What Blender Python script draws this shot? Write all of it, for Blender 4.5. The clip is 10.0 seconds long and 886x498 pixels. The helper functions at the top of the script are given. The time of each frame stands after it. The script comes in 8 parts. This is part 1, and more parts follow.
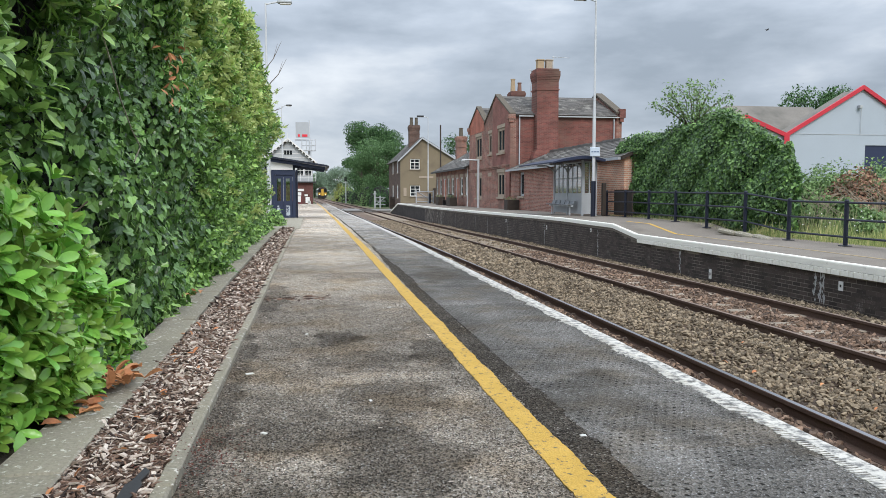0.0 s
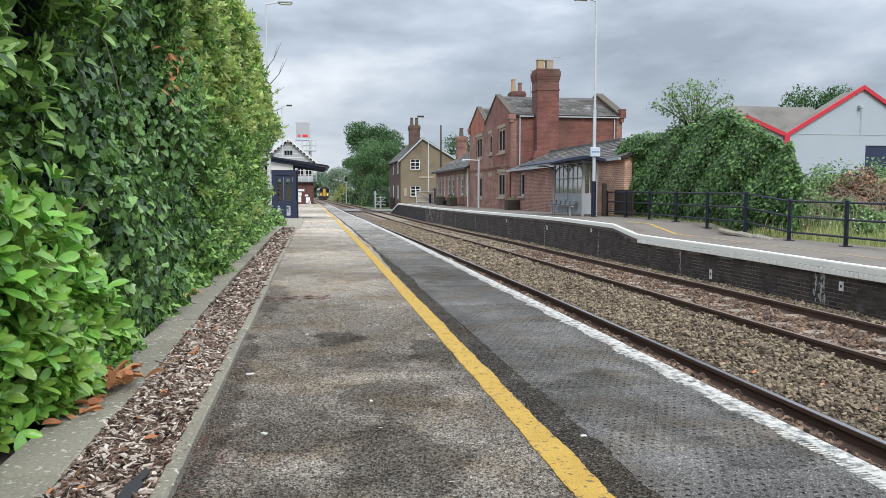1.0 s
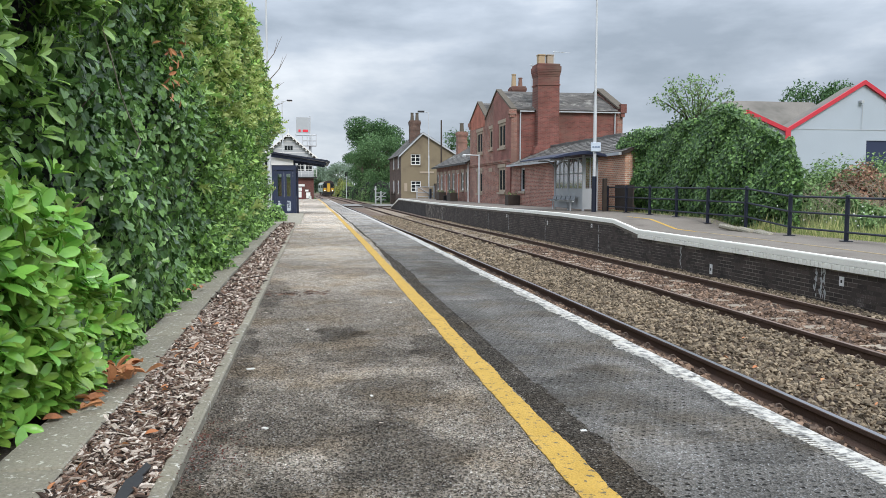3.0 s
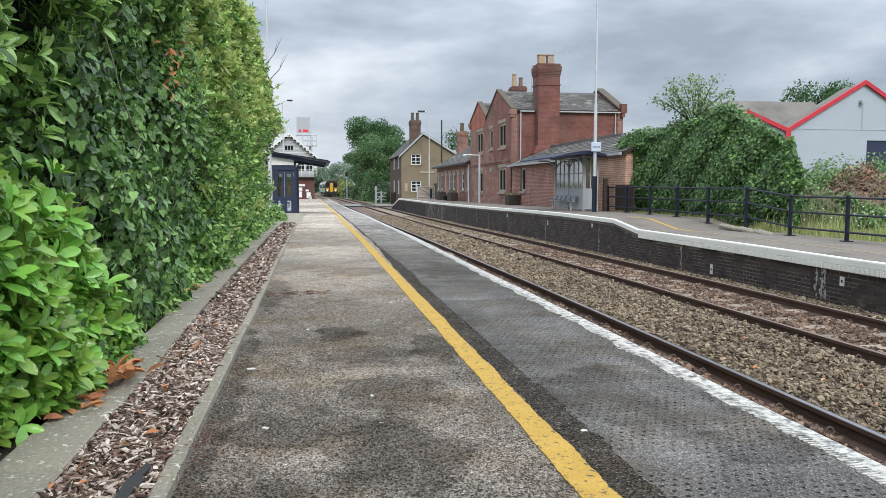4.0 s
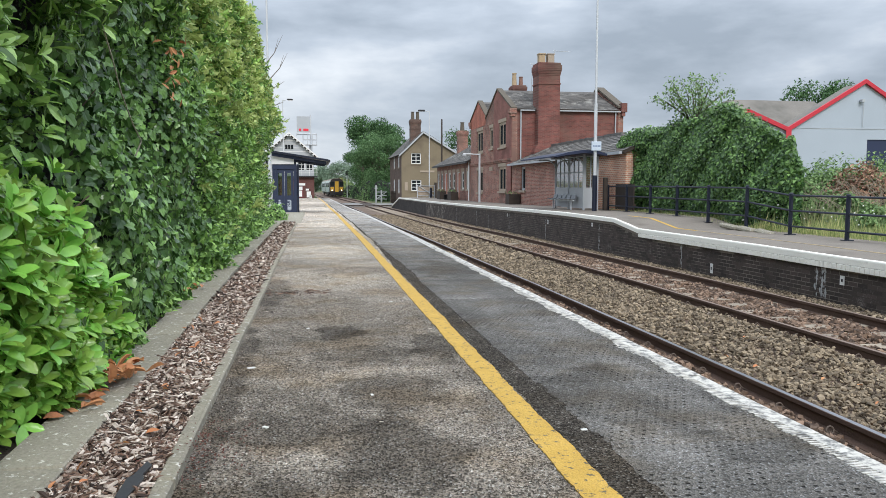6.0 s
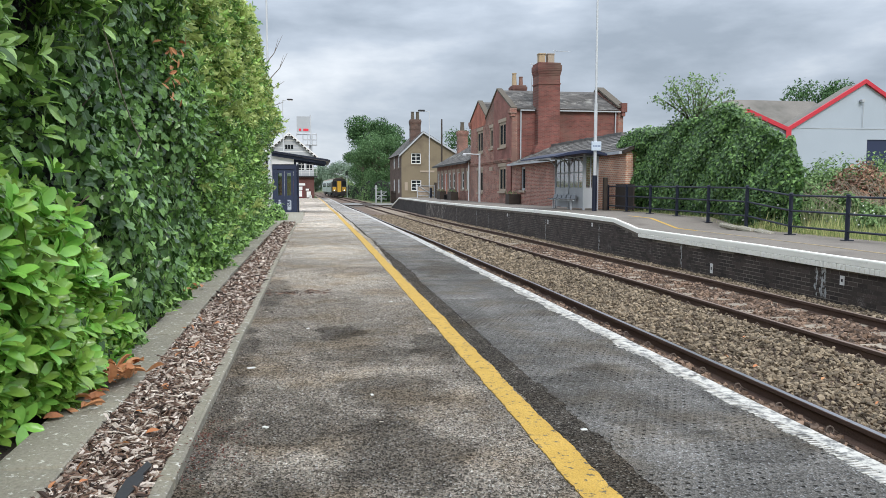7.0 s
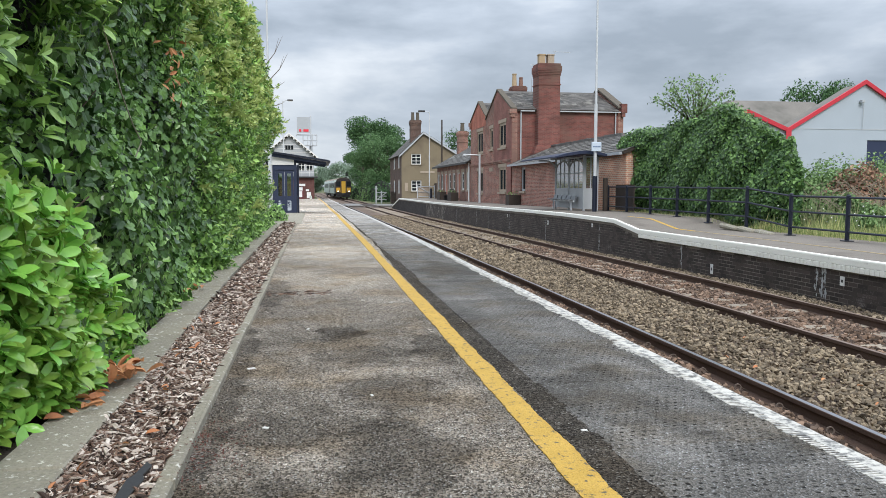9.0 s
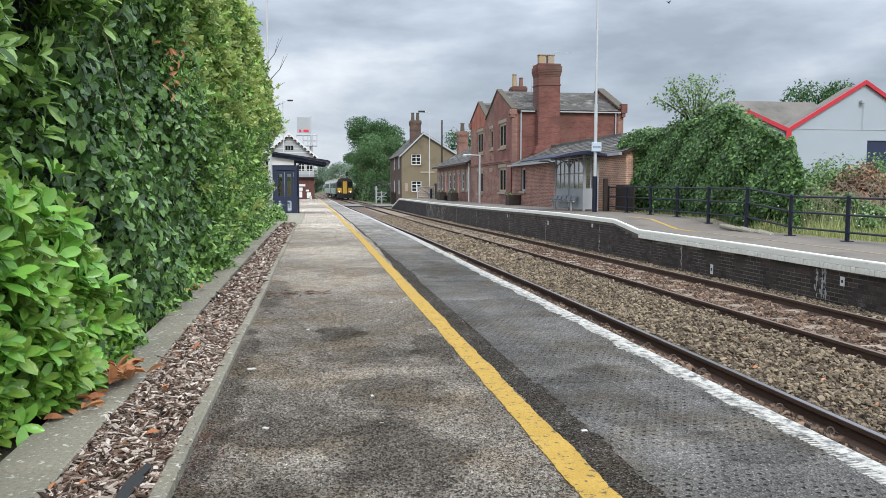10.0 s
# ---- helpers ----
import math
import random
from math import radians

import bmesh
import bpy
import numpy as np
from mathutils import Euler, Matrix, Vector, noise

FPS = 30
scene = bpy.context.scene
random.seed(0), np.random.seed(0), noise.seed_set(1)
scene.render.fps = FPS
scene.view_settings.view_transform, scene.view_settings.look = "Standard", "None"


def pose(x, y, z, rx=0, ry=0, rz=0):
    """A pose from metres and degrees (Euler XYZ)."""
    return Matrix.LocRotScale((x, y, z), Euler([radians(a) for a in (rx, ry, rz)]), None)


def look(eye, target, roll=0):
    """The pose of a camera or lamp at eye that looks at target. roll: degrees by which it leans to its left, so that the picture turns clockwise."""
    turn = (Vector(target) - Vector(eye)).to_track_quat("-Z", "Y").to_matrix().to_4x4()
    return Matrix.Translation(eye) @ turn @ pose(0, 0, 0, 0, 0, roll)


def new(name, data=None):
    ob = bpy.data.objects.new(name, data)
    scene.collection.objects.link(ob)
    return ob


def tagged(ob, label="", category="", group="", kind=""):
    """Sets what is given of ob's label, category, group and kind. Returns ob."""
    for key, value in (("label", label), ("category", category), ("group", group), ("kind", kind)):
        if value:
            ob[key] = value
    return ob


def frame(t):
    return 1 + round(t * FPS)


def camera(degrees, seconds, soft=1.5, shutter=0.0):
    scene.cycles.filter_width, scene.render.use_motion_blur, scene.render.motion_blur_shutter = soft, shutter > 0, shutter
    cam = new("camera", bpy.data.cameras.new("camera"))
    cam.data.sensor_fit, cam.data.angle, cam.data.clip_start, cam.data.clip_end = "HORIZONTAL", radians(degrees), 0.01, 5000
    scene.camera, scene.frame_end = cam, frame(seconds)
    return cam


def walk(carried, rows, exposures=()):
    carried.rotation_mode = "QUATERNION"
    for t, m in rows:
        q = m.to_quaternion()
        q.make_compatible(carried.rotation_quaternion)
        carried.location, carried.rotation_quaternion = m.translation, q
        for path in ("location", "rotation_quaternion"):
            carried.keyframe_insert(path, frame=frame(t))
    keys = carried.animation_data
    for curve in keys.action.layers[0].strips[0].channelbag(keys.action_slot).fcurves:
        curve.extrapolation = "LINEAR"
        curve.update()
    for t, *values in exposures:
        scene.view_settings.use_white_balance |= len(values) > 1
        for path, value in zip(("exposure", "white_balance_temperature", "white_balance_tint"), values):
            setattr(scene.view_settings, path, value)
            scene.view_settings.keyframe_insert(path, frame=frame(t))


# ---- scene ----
# ---------------------------------------------------------------- camera
EYE = (0.0, 0.0, 0.95)


def aim(dx, dy):
    """The camera's turn: a level-headed hold, off its rest by small angles (in units of 1/1340 rad)."""
    return pose(*EYE, 90 - 4.69 + math.degrees(dy / 1340), 0, -9.67 + math.degrees(dx / 1340))


cam = camera(60.66, 10.0, soft=0.55)
walk(cam, [(0, aim(-2.1, 9.9)), (0.5, aim(-1.8, 10.0)), (1.0, aim(-1.5, 10.2)), (1.5, aim(-1.1, 8.5)), (2.0, aim(-1.1, 4.2)), (2.5, aim(-1.1, 1.8)),
           (4.0, aim(-0.2, 1.5)), (4.5, aim(-0.2, 0.1)), (5.0, aim(0.1, -0.2)), (5.5, aim(0.1, 0)), (7.0, aim(0, 0)), (8.0, aim(0, 0)),
           (8.5, aim(0, 0.1)), (9.0, aim(0.2, 1.1)), (9.5, aim(0.3, 1.3)), (10.0, aim(0.3, 1.6))],
     exposures=[(0, 0.19), (2, 0.22), (10, 0.22)])

# ---------------------------------------------------------------- world and light
world = bpy.data.worlds.new("sky")
scene.world = world
world.use_nodes = True
wn, wl = world.node_tree.nodes, world.node_tree.links
wn.clear()


def wnode(kind, **sets):
    nd = wn.new(kind)
    for k, v in sets.items():
        if k in nd.inputs:
            nd.inputs[k].default_value = v
    return nd


def wmath(op, a, b=None, c=None, clamp=False):
    nd = wn.new("ShaderNodeMath")
    nd.operation, nd.use_clamp = op, clamp
    for i, v in enumerate((a, b, c)):
        if v is None:
            continue
        if isinstance(v, (int, float)):
            nd.inputs[i].default_value = v
        else:
            wl.new(v, nd.inputs[i])
    return nd.outputs[0]


SUN_EL, SUN_ROT = radians(42), radians(174)
w_tc = wn.new("ShaderNodeTexCoord")
w_sep = wn.new("ShaderNodeSeparateXYZ")
wl.new(w_tc.outputs["Generated"], w_sep.inputs[0])
w_up = wmath("MAXIMUM", w_sep.outputs["Z"], 0.0)
w_com = wn.new("ShaderNodeCombineXYZ")
wl.new(wmath("ADD", w_sep.outputs["X"], 7.9), w_com.inputs["X"])
wl.new(w_sep.outputs["Y"], w_com.inputs["Y"])
wl.new(wmath("MULTIPLY", w_sep.outputs["Z"], 3.0), w_com.inputs["Z"])
w_n1 = wnode("ShaderNodeTexNoise", Scale=2.1, Detail=6.0, Roughness=0.46, Distortion=0.25)
wl.new(w_com.outputs[0], w_n1.inputs["Vector"])
w_n2 = wnode("ShaderNodeTexNoise", Scale=6.0, Detail=6.0, Roughness=0.55, Distortion=0.1)
wl.new(w_com.outputs[0], w_n2.inputs["Vector"])
w_mix = wmath("ADD", wmath("MULTIPLY", w_n1.outputs[0], 0.68), wmath("MULTIPLY", w_n2.outputs[0], 0.32))
w_ramp = wn.new("ShaderNodeValToRGB")
wl.new(w_mix, w_ramp.inputs[0])
el = w_ramp.color_ramp.elements
el[0].position, el[0].color = 0.40, (0.30, 0.352, 0.42, 1)
el[1].position, el[1].color = 0.62, (0.74, 0.785, 0.84, 1)
e2 = el.new(0.50)
e2.color = (0.445, 0.505, 0.588, 1)
# an overcast dome: about three times as bright overhead as at the horizon
w_gain = wmath("ADD", wmath("ADD", 0.80, wmath("MULTIPLY", wmath("POWER", w_up, 1.15), 2.7)), wmath("MULTIPLY", wmath("POWER", wmath("SUBTRACT", 1.0, w_up), 14.0), 0.40))
w_sc = wn.new("ShaderNodeVectorMath")
w_sc.operation = "SCALE"
wl.new(w_ramp.outputs[0], w_sc.inputs[0])
wl.new(w_gain, w_sc.inputs["Scale"])
w_sky = wn.new("ShaderNodeTexSky")
w_sky.sky_type, w_sky.sun_disc, w_sky.sun_elevation, w_sky.sun_rotation = "NISHITA", False, SUN_EL, SUN_ROT
w_b1, w_b2 = wnode("ShaderNodeBackground", Strength=1.0), wnode("ShaderNodeBackground", Strength=0.05)
wl.new(w_sc.outputs[0], w_b1.inputs[0])
wl.new(w_sky.outputs[0], w_b2.inputs[0])
w_ms = wn.new("ShaderNodeMixShader")
w_ms.inputs[0].default_value = 0.12
wl.new(w_b1.outputs[0], w_ms.inputs[1])
wl.new(w_b2.outputs[0], w_ms.inputs[2])
w_out = wn.new("ShaderNodeOutputWorld")
wl.new(w_ms.outputs[0], w_out.inputs[0])

sun = new("sun", bpy.data.lights.new("sun", "SUN"))
sun.data.energy, sun.data.angle, sun.data.color = 1.8, radians(24), (1.0, 0.965, 0.92)
sun.matrix_world = look((0, 0, 60), (-60 * math.sin(SUN_ROT) / math.tan(SUN_EL), -60 * math.cos(SUN_ROT) / math.tan(SUN_EL), 0))


# ---------------------------------------------------------------- materials
def mat(name, base, rough=0.8, metal=0.0, var=0.25, scale=3.0, fine=60.0, bump=0.3, dist=0.01, tint=None, island=0.0, objrand=0.0, stain=None, stain_scale=0.7, stain_cut=(0.5, 0.65), spec=0.5, trans=0.0):
    """A surface of one stuff: two scales of variation, grain in relief, and stains of a second colour."""
    m = bpy.data.materials.new(name)
    m.use_nodes = True
    n, l = m.node_tree.nodes, m.node_tree.links
    b = n["Principled BSDF"]
    b.inputs["Roughness"].default_value, b.inputs["Metallic"].default_value = rough, metal
    b.inputs["Specular IOR Level"].default_value = spec
    tc = n.new("ShaderNodeNewGeometry")
    pos = tc.outputs["Position"]

    def tex(sc, det=4.0, ro=0.55):
        t = n.new("ShaderNodeTexNoise")
        t.inputs["Scale"].default_value, t.inputs["Detail"].default_value, t.inputs["Roughness"].default_value = sc, det, ro
        l.new(pos, t.inputs["Vector"])
        return t.outputs[0]

    def mth(op, a, c):
        q = n.new("ShaderNodeMath")
        q.operation = op
        for i, v in enumerate((a, c)):
            if isinstance(v, (int, float)):
                q.inputs[i].default_value = v
            else:
                l.new(v, q.inputs[i])
        return q.outputs[0]

    big, small = tex(scale), tex(fine, 3.0)
    f = mth("ADD", mth("MULTIPLY", mth("SUBTRACT", big, 0.5), 2.4 * var), mth("MULTIPLY", mth("SUBTRACT", small, 0.5), 2.4 * var))
    if island:
        f = mth("ADD", f, mth("MULTIPLY", mth("SUBTRACT", tc.outputs["Random Per Island"], 0.5), 2 * island))
    if objrand:
        oi = n.new("ShaderNodeObjectInfo")
        f = mth("ADD", f, mth("MULTIPLY", mth("SUBTRACT", oi.outputs["Random"], 0.5), 2 * objrand))
    mul = mth("MAXIMUM", mth("ADD", f, 1.0), 0.05)
    col = n.new("ShaderNodeMix")
    col.data_type = "RGBA"
    col.inputs[6].default_value = (*base, 1)
    col.inputs[7].default_value = (*(tint or base), 1)
    l.new(tc.outputs["Random Per Island"] if island and tint else big, col.inputs[0])
    out = col.outputs[2]
    if stain:
        sm = n.new("ShaderNodeMapRange")
        sm.inputs[1].default_value, sm.inputs[2].default_value = stain_cut
        l.new(mth("ADD", mth("MULTIPLY", tex(stain_scale, 5.0, 0.6), 0.8), mth("MULTIPLY", small, 0.2)), sm.inputs[0])
        c2 = n.new("ShaderNodeMix")
        c2.data_type = "RGBA"
        l.new(sm.outputs[0], c2.inputs[0])
        l.new(out, c2.inputs[6])
        c2.inputs[7].default_value = (*stain, 1)
        out = c2.outputs[2]
    sc = n.new("ShaderNodeVectorMath")
    sc.operation = "SCALE"
    l.new(out, sc.inputs[0])
    l.new(mul, sc.inputs["Scale"])
    l.new(sc.outputs[0], b.inputs["Base Color"])
    if bump:
        bp = n.new("ShaderNodeBump")
        bp.inputs["Strength"].default_value, bp.inputs["Distance"].default_value = bump, dist
        l.new(small, bp.inputs["Height"])
        l.new(bp.outputs[0], b.inputs["Normal"])
    if trans:
        b.inputs["Subsurface Weight"].default_value = 0.0
        tr = n.new("ShaderNodeBsdfTranslucent")
        l.new(sc.outputs[0], tr.inputs[0])
        mx = n.new("ShaderNodeMixShader")
        mx.inputs[0].default_value = trans
        l.new(b.outputs[0], mx.inputs[1])
        l.new(tr.outputs[0], mx.inputs[2])
        l.new(mx.outputs[0], n["Material Output"].inputs[0])
    return m


def brick_mat(name, c1, c2, mortar, axis="x", bump=0.5, blot=None, blot_cut=(0.5, 0.62), rough=0.85, mort=0.010, spec=0.4):
    """Brickwork at true size on far walls: courses of 75 mm, stretchers of 225 mm. axis: the wall's run."""
    m = bpy.data.materials.new(name)
    m.use_nodes = True
    n, l = m.node_tree.nodes, m.node_tree.links
    b = n["Principled BSDF"]
    b.inputs["Roughness"].default_value = rough
    b.inputs["Specular IOR Level"].default_value = spec
    g = n.new("ShaderNodeNewGeometry")
    s = n.new("ShaderNodeSeparateXYZ")
    l.new(g.outputs["Position"], s.inputs[0])
    c = n.new("ShaderNodeCombineXYZ")
    if axis == "xy":
        ad = n.new("ShaderNodeMath")
        l.new(s.outputs["X"], ad.inputs[0])
        l.new(s.outputs["Y"], ad.inputs[1])
        l.new(ad.outputs[0], c.inputs["X"])
    else:
        l.new(s.outputs[axis.upper()], c.inputs["X"])
    l.new(s.outputs["Z"], c.inputs["Y"])
    br = n.new("ShaderNodeTexBrick")
    br.inputs["Scale"].default_value = 1.0
    br.inputs["Brick Width"].default_value, br.inputs["Row Height"].default_value = 0.225, 0.075
    br.inputs["Mortar Size"].default_value, br.inputs["Mortar Smooth"].default_value = mort, 0.2
    br.inputs["Color1"].default_value, br.inputs["Color2"].default_value, br.inputs["Mortar"].default_value = (*c1, 1), (*c2, 1), (*mortar, 1)
    l.new(c.outputs[0], br.inputs["Vector"])
    nz = n.new("ShaderNodeTexNoise")
    nz.inputs["Scale"].default_value, nz.inputs["Detail"].default_value = 1.1, 6.0
    l.new(g.outputs["Position"], nz.inputs["Vector"])
    mr = n.new("ShaderNodeMapRange")
    mr.inputs[1].default_value, mr.inputs[2].default_value, mr.inputs[3].default_value, mr.inputs[4].default_value = 0.3, 0.7, 0.72, 1.25
    l.new(nz.outputs[0], mr.inputs[0])
    out = br.outputs[0]
    if blot:
        n2 = n.new("ShaderNodeTexNoise")
        n2.inputs["Scale"].default_value, n2.inputs["Detail"].default_value = 0.55, 5.0
        l.new(g.outputs["Position"], n2.inputs["Vector"])
        m2 = n.new("ShaderNodeMapRange")
        m2.inputs[1].default_value, m2.inputs[2].default_value = blot_cut
        l.new(n2.outputs[0], m2.inputs[0])
        cm = n.new("ShaderNodeMix")
        cm.data_type = "RGBA"
        l.new(m2.outputs[0], cm.inputs[0])
        l.new(out, cm.inputs[6])
        cm.inputs[7].default_value = (*blot, 1)
        out = cm.outputs[2]
    sc = n.new("ShaderNodeVectorMath")
    sc.operation = "SCALE"
    l.new(out, sc.inputs[0])
    l.new(mr.outputs[0], sc.inputs["Scale"])
    l.new(sc.outputs[0], b.inputs["Base Color"])
    bp = n.new("ShaderNodeBump")
    bp.invert = True
    bp.inputs["Strength"].default_value, bp.inputs["Distance"].default_value = bump, 0.006
    l.new(br.outputs["Fac"], bp.inputs["Height"])
    l.new(bp.outputs[0], b.inputs["Normal"])
    return m


def ground_mat(name, base, speck, patches, dimples=False, grain=0.68, rough=0.9):
    """Worn tarmac or slab: stone specks, broad wear, stains of their own shape and broad changes of tone. patches: (x,
    y, half width, half length, gain).
    """
    m = bpy.data.materials.new(name)
    m.use_nodes = True
    n, l = m.node_tree.nodes, m.node_tree.links
    b = n["Principled BSDF"]
    b.inputs["Roughness"].default_value, b.inputs["Specular IOR Level"].default_value = rough, 0.35
    b.inputs["IOR"].default_value = 1.16
    pos = n.new("ShaderNodeNewGeometry").outputs["Position"]

    def mth(op, *a):
        q = n.new("ShaderNodeMath")
        q.operation = op
        for i, v in enumerate(a):
            if isinstance(v, (int, float)):
                q.inputs[i].default_value = v
            else:
                l.new(v, q.inputs[i])
        return q.outputs[0]

    def tex(sc, det=5.0, ro=0.6):
        t = n.new("ShaderNodeTexNoise")
        t.inputs["Scale"].default_value, t.inputs["Detail"].default_value, t.inputs["Roughness"].default_value = sc, det, ro
        l.new(pos, t.inputs["Vector"])
        return t.outputs[0]

    def ramp(v, a, c, lo, hi):
        r = n.new("ShaderNodeMapRange")
        r.interpolation_type = "SMOOTHSTEP"
        for k, w in enumerate((a, c, lo, hi)):
            r.inputs[k + 1].default_value = w
        l.new(v, r.inputs[0])
        return r.outputs[0]

    wear, mid, fine = tex(0.9), tex(5.0), tex(55.0, 3.0)
    f = mth("MULTIPLY", ramp(wear, 0.34, 0.66, 0.86, 1.15), ramp(mid, 0.3, 0.7, 0.84, 1.16))
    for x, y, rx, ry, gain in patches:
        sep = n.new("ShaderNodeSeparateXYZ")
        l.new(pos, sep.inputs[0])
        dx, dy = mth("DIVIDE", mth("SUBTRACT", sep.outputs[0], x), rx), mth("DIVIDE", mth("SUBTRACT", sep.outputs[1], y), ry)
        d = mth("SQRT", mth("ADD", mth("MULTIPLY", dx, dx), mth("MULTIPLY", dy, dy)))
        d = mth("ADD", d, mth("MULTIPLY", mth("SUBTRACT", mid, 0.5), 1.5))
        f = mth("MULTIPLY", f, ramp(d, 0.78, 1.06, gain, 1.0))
    vo = n.new("ShaderNodeTexVoronoi")
    vo.inputs["Scale"].default_value = 145.0
    l.new(pos, vo.inputs["Vector"])
    sp = n.new("ShaderNodeSeparateColor")
    l.new(vo.outputs["Color"], sp.inputs[0])
    f = mth("MULTIPLY", f, ramp(sp.outputs[0], 0.0, 1.0, 1 - grain, 1 + grain))
    mixc = n.new("ShaderNodeMix")
    mixc.data_type = "RGBA"
    mixc.inputs[6].default_value, mixc.inputs[7].default_value = (*base, 1), (*speck, 1)
    l.new(ramp(sp.outputs[1], 0.84, 0.96, 0.0, 0.85), mixc.inputs[0])
    tint = n.new("ShaderNodeMix")
    tint.data_type = "RGBA"
    l.new(mixc.outputs[2], tint.inputs[6])
    tint.inputs[7].default_value = (base[0] * 0.92, base[1] * 0.81, base[2] * 0.66, 1)
    l.new(ramp(tex(1.7), 0.46, 0.64, 0.0, 0.6), tint.inputs[0])
    height = mth("ADD", mth("MULTIPLY", fine, 0.5), vo.outputs["Distance"])
    if dimples:
        sep = n.new("ShaderNodeSeparateXYZ")
        l.new(pos, sep.inputs[0])
        gx, gy = mth("MULTIPLY", sep.outputs[0], 23.0), mth("MULTIPLY", sep.outputs[1], 23.0)
        gx = mth("ADD", gx, mth("MULTIPLY", mth("FLOOR", gy), 0.5))
        gx = mth("ADD", gx, mth("MULTIPLY", mid, 1.1))
        fx, fy = mth("SUBTRACT", mth("FRACT", gx), 0.5), mth("SUBTRACT", mth("FRACT", gy), 0.5)
        d = mth("SQRT", mth("ADD", mth("MULTIPLY", fx, fx), mth("MULTIPLY", fy, fy)))
        pit = mth("MULTIPLY", ramp(d, 0.11, 0.21, 1.0, 0.0), ramp(tex(3.5), 0.40, 0.60, 0.12, 1.0))
        # shade in the pits is put into the colour, besides their relief
        f = mth("MULTIPLY", f, mth("SUBTRACT", 1.0, mth("MULTIPLY", pit, 0.80)))
        height = mth("SUBTRACT", height, mth("MULTIPLY", pit, 1.6))
        oi = n.new("ShaderNodeObjectInfo")
        f = mth("MULTIPLY", f, ramp(oi.outputs["Random"], 0.0, 1.0, 0.88, 1.12))
    sc = n.new("ShaderNodeVectorMath")
    sc.operation = "SCALE"
    l.new(tint.outputs[2], sc.inputs[0])
    l.new(f, sc.inputs["Scale"])
    l.new(sc.outputs[0], b.inputs["Base Color"])
    bp = n.new("ShaderNodeBump")
    bp.inputs["Strength"].default_value, bp.inputs["Distance"].default_value = 1.0, 0.008
    l.new(height, bp.inputs["Height"])
    l.new(bp.outputs[0], b.inputs["Normal"])
    return m


# stains near the camera; the wide far entries make the tarmac paler with distance
STAINS_AND_TONES = [(0.15, 4.92, 0.17, 0.25, 0.46), (0.26, 4.28, 0.32, 0.22, 0.72), (0.36, 3.46, 0.30, 0.34, 0.72), (-0.05, 2.98, 0.34, 0.28, 0.72), (0.28, 2.62, 0.26, 0.46, 0.64), (-0.22, 2.25, 0.20, 0.26, 0.66), (-0.42, 3.6, 0.10, 1.8, 0.62), (0.70, 4.42, 0.14, 0.42, 0.6),
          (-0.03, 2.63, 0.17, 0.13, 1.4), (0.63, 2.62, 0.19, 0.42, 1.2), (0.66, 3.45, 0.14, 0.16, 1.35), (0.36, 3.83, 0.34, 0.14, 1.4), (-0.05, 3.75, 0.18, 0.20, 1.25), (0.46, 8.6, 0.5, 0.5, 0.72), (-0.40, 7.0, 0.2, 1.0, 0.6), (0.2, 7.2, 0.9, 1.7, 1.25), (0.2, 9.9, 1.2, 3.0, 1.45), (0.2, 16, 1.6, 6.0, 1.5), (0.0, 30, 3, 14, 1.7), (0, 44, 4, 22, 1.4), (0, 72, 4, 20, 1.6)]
M_ASPHALT = ground_mat("asphalt", (0.226, 0.199, 0.169), (0.38, 0.37, 0.35), STAINS_AND_TONES)
M_ASPHALT_FAR = mat("asphalt_pale", (0.235, 0.205, 0.172), 0.9, var=0.3, scale=0.9, fine=70, bump=0.5, tint=(0.165, 0.145, 0.125), stain=(0.11, 0.092, 0.075), stain_scale=0.8, stain_cut=(0.52, 0.68))
M_TAR = ground_mat("tar_strip", (0.07, 0.061, 0.052), (0.2, 0.19, 0.17), [])
# the long far patches turn the slabs paler along the platform
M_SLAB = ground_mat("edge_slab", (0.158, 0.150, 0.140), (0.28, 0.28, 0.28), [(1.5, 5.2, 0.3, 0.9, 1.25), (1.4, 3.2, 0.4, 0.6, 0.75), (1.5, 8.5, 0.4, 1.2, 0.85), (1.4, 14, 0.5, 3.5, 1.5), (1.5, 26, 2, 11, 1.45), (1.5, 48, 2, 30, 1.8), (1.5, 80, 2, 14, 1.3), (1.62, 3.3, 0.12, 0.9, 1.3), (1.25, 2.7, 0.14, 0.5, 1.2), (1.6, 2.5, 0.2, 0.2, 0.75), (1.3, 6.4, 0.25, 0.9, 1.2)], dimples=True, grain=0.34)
M_YELLOW = mat("yellow_paint", (0.62, 0.375, 0.05), 0.75, var=0.22, scale=7, fine=130, bump=1.0, dist=0.006, tint=(0.52, 0.33, 0.075), stain=(0.13, 0.105, 0.06), stain_scale=38, stain_cut=(0.565, 0.62))
M_WHITE_EDGE = mat("white_edge_paint", (0.60, 0.58, 0.535), 0.75, var=0.15, scale=4, fine=100, bump=0.5, dist=0.004, stain=(0.17, 0.17, 0.165), stain_scale=22, stain_cut=(0.46, 0.60))
M_WHITE_COPING = mat("white_coping_paint", (0.90, 0.89, 0.81), 0.8, var=0.07, scale=2, fine=50, bump=0.4, stain=(0.5, 0.48, 0.44), stain_scale=4, stain_cut=(0.58, 0.74))
M_CONCRETE = mat("concrete", (0.38, 0.345, 0.28), 0.9, var=0.3, scale=4, fine=60, bump=0.9, tint=(0.22, 0.205, 0.15), stain=(0.58, 0.56, 0.50), stain_scale=34, stain_cut=(0.58, 0.62), objrand=0.10)
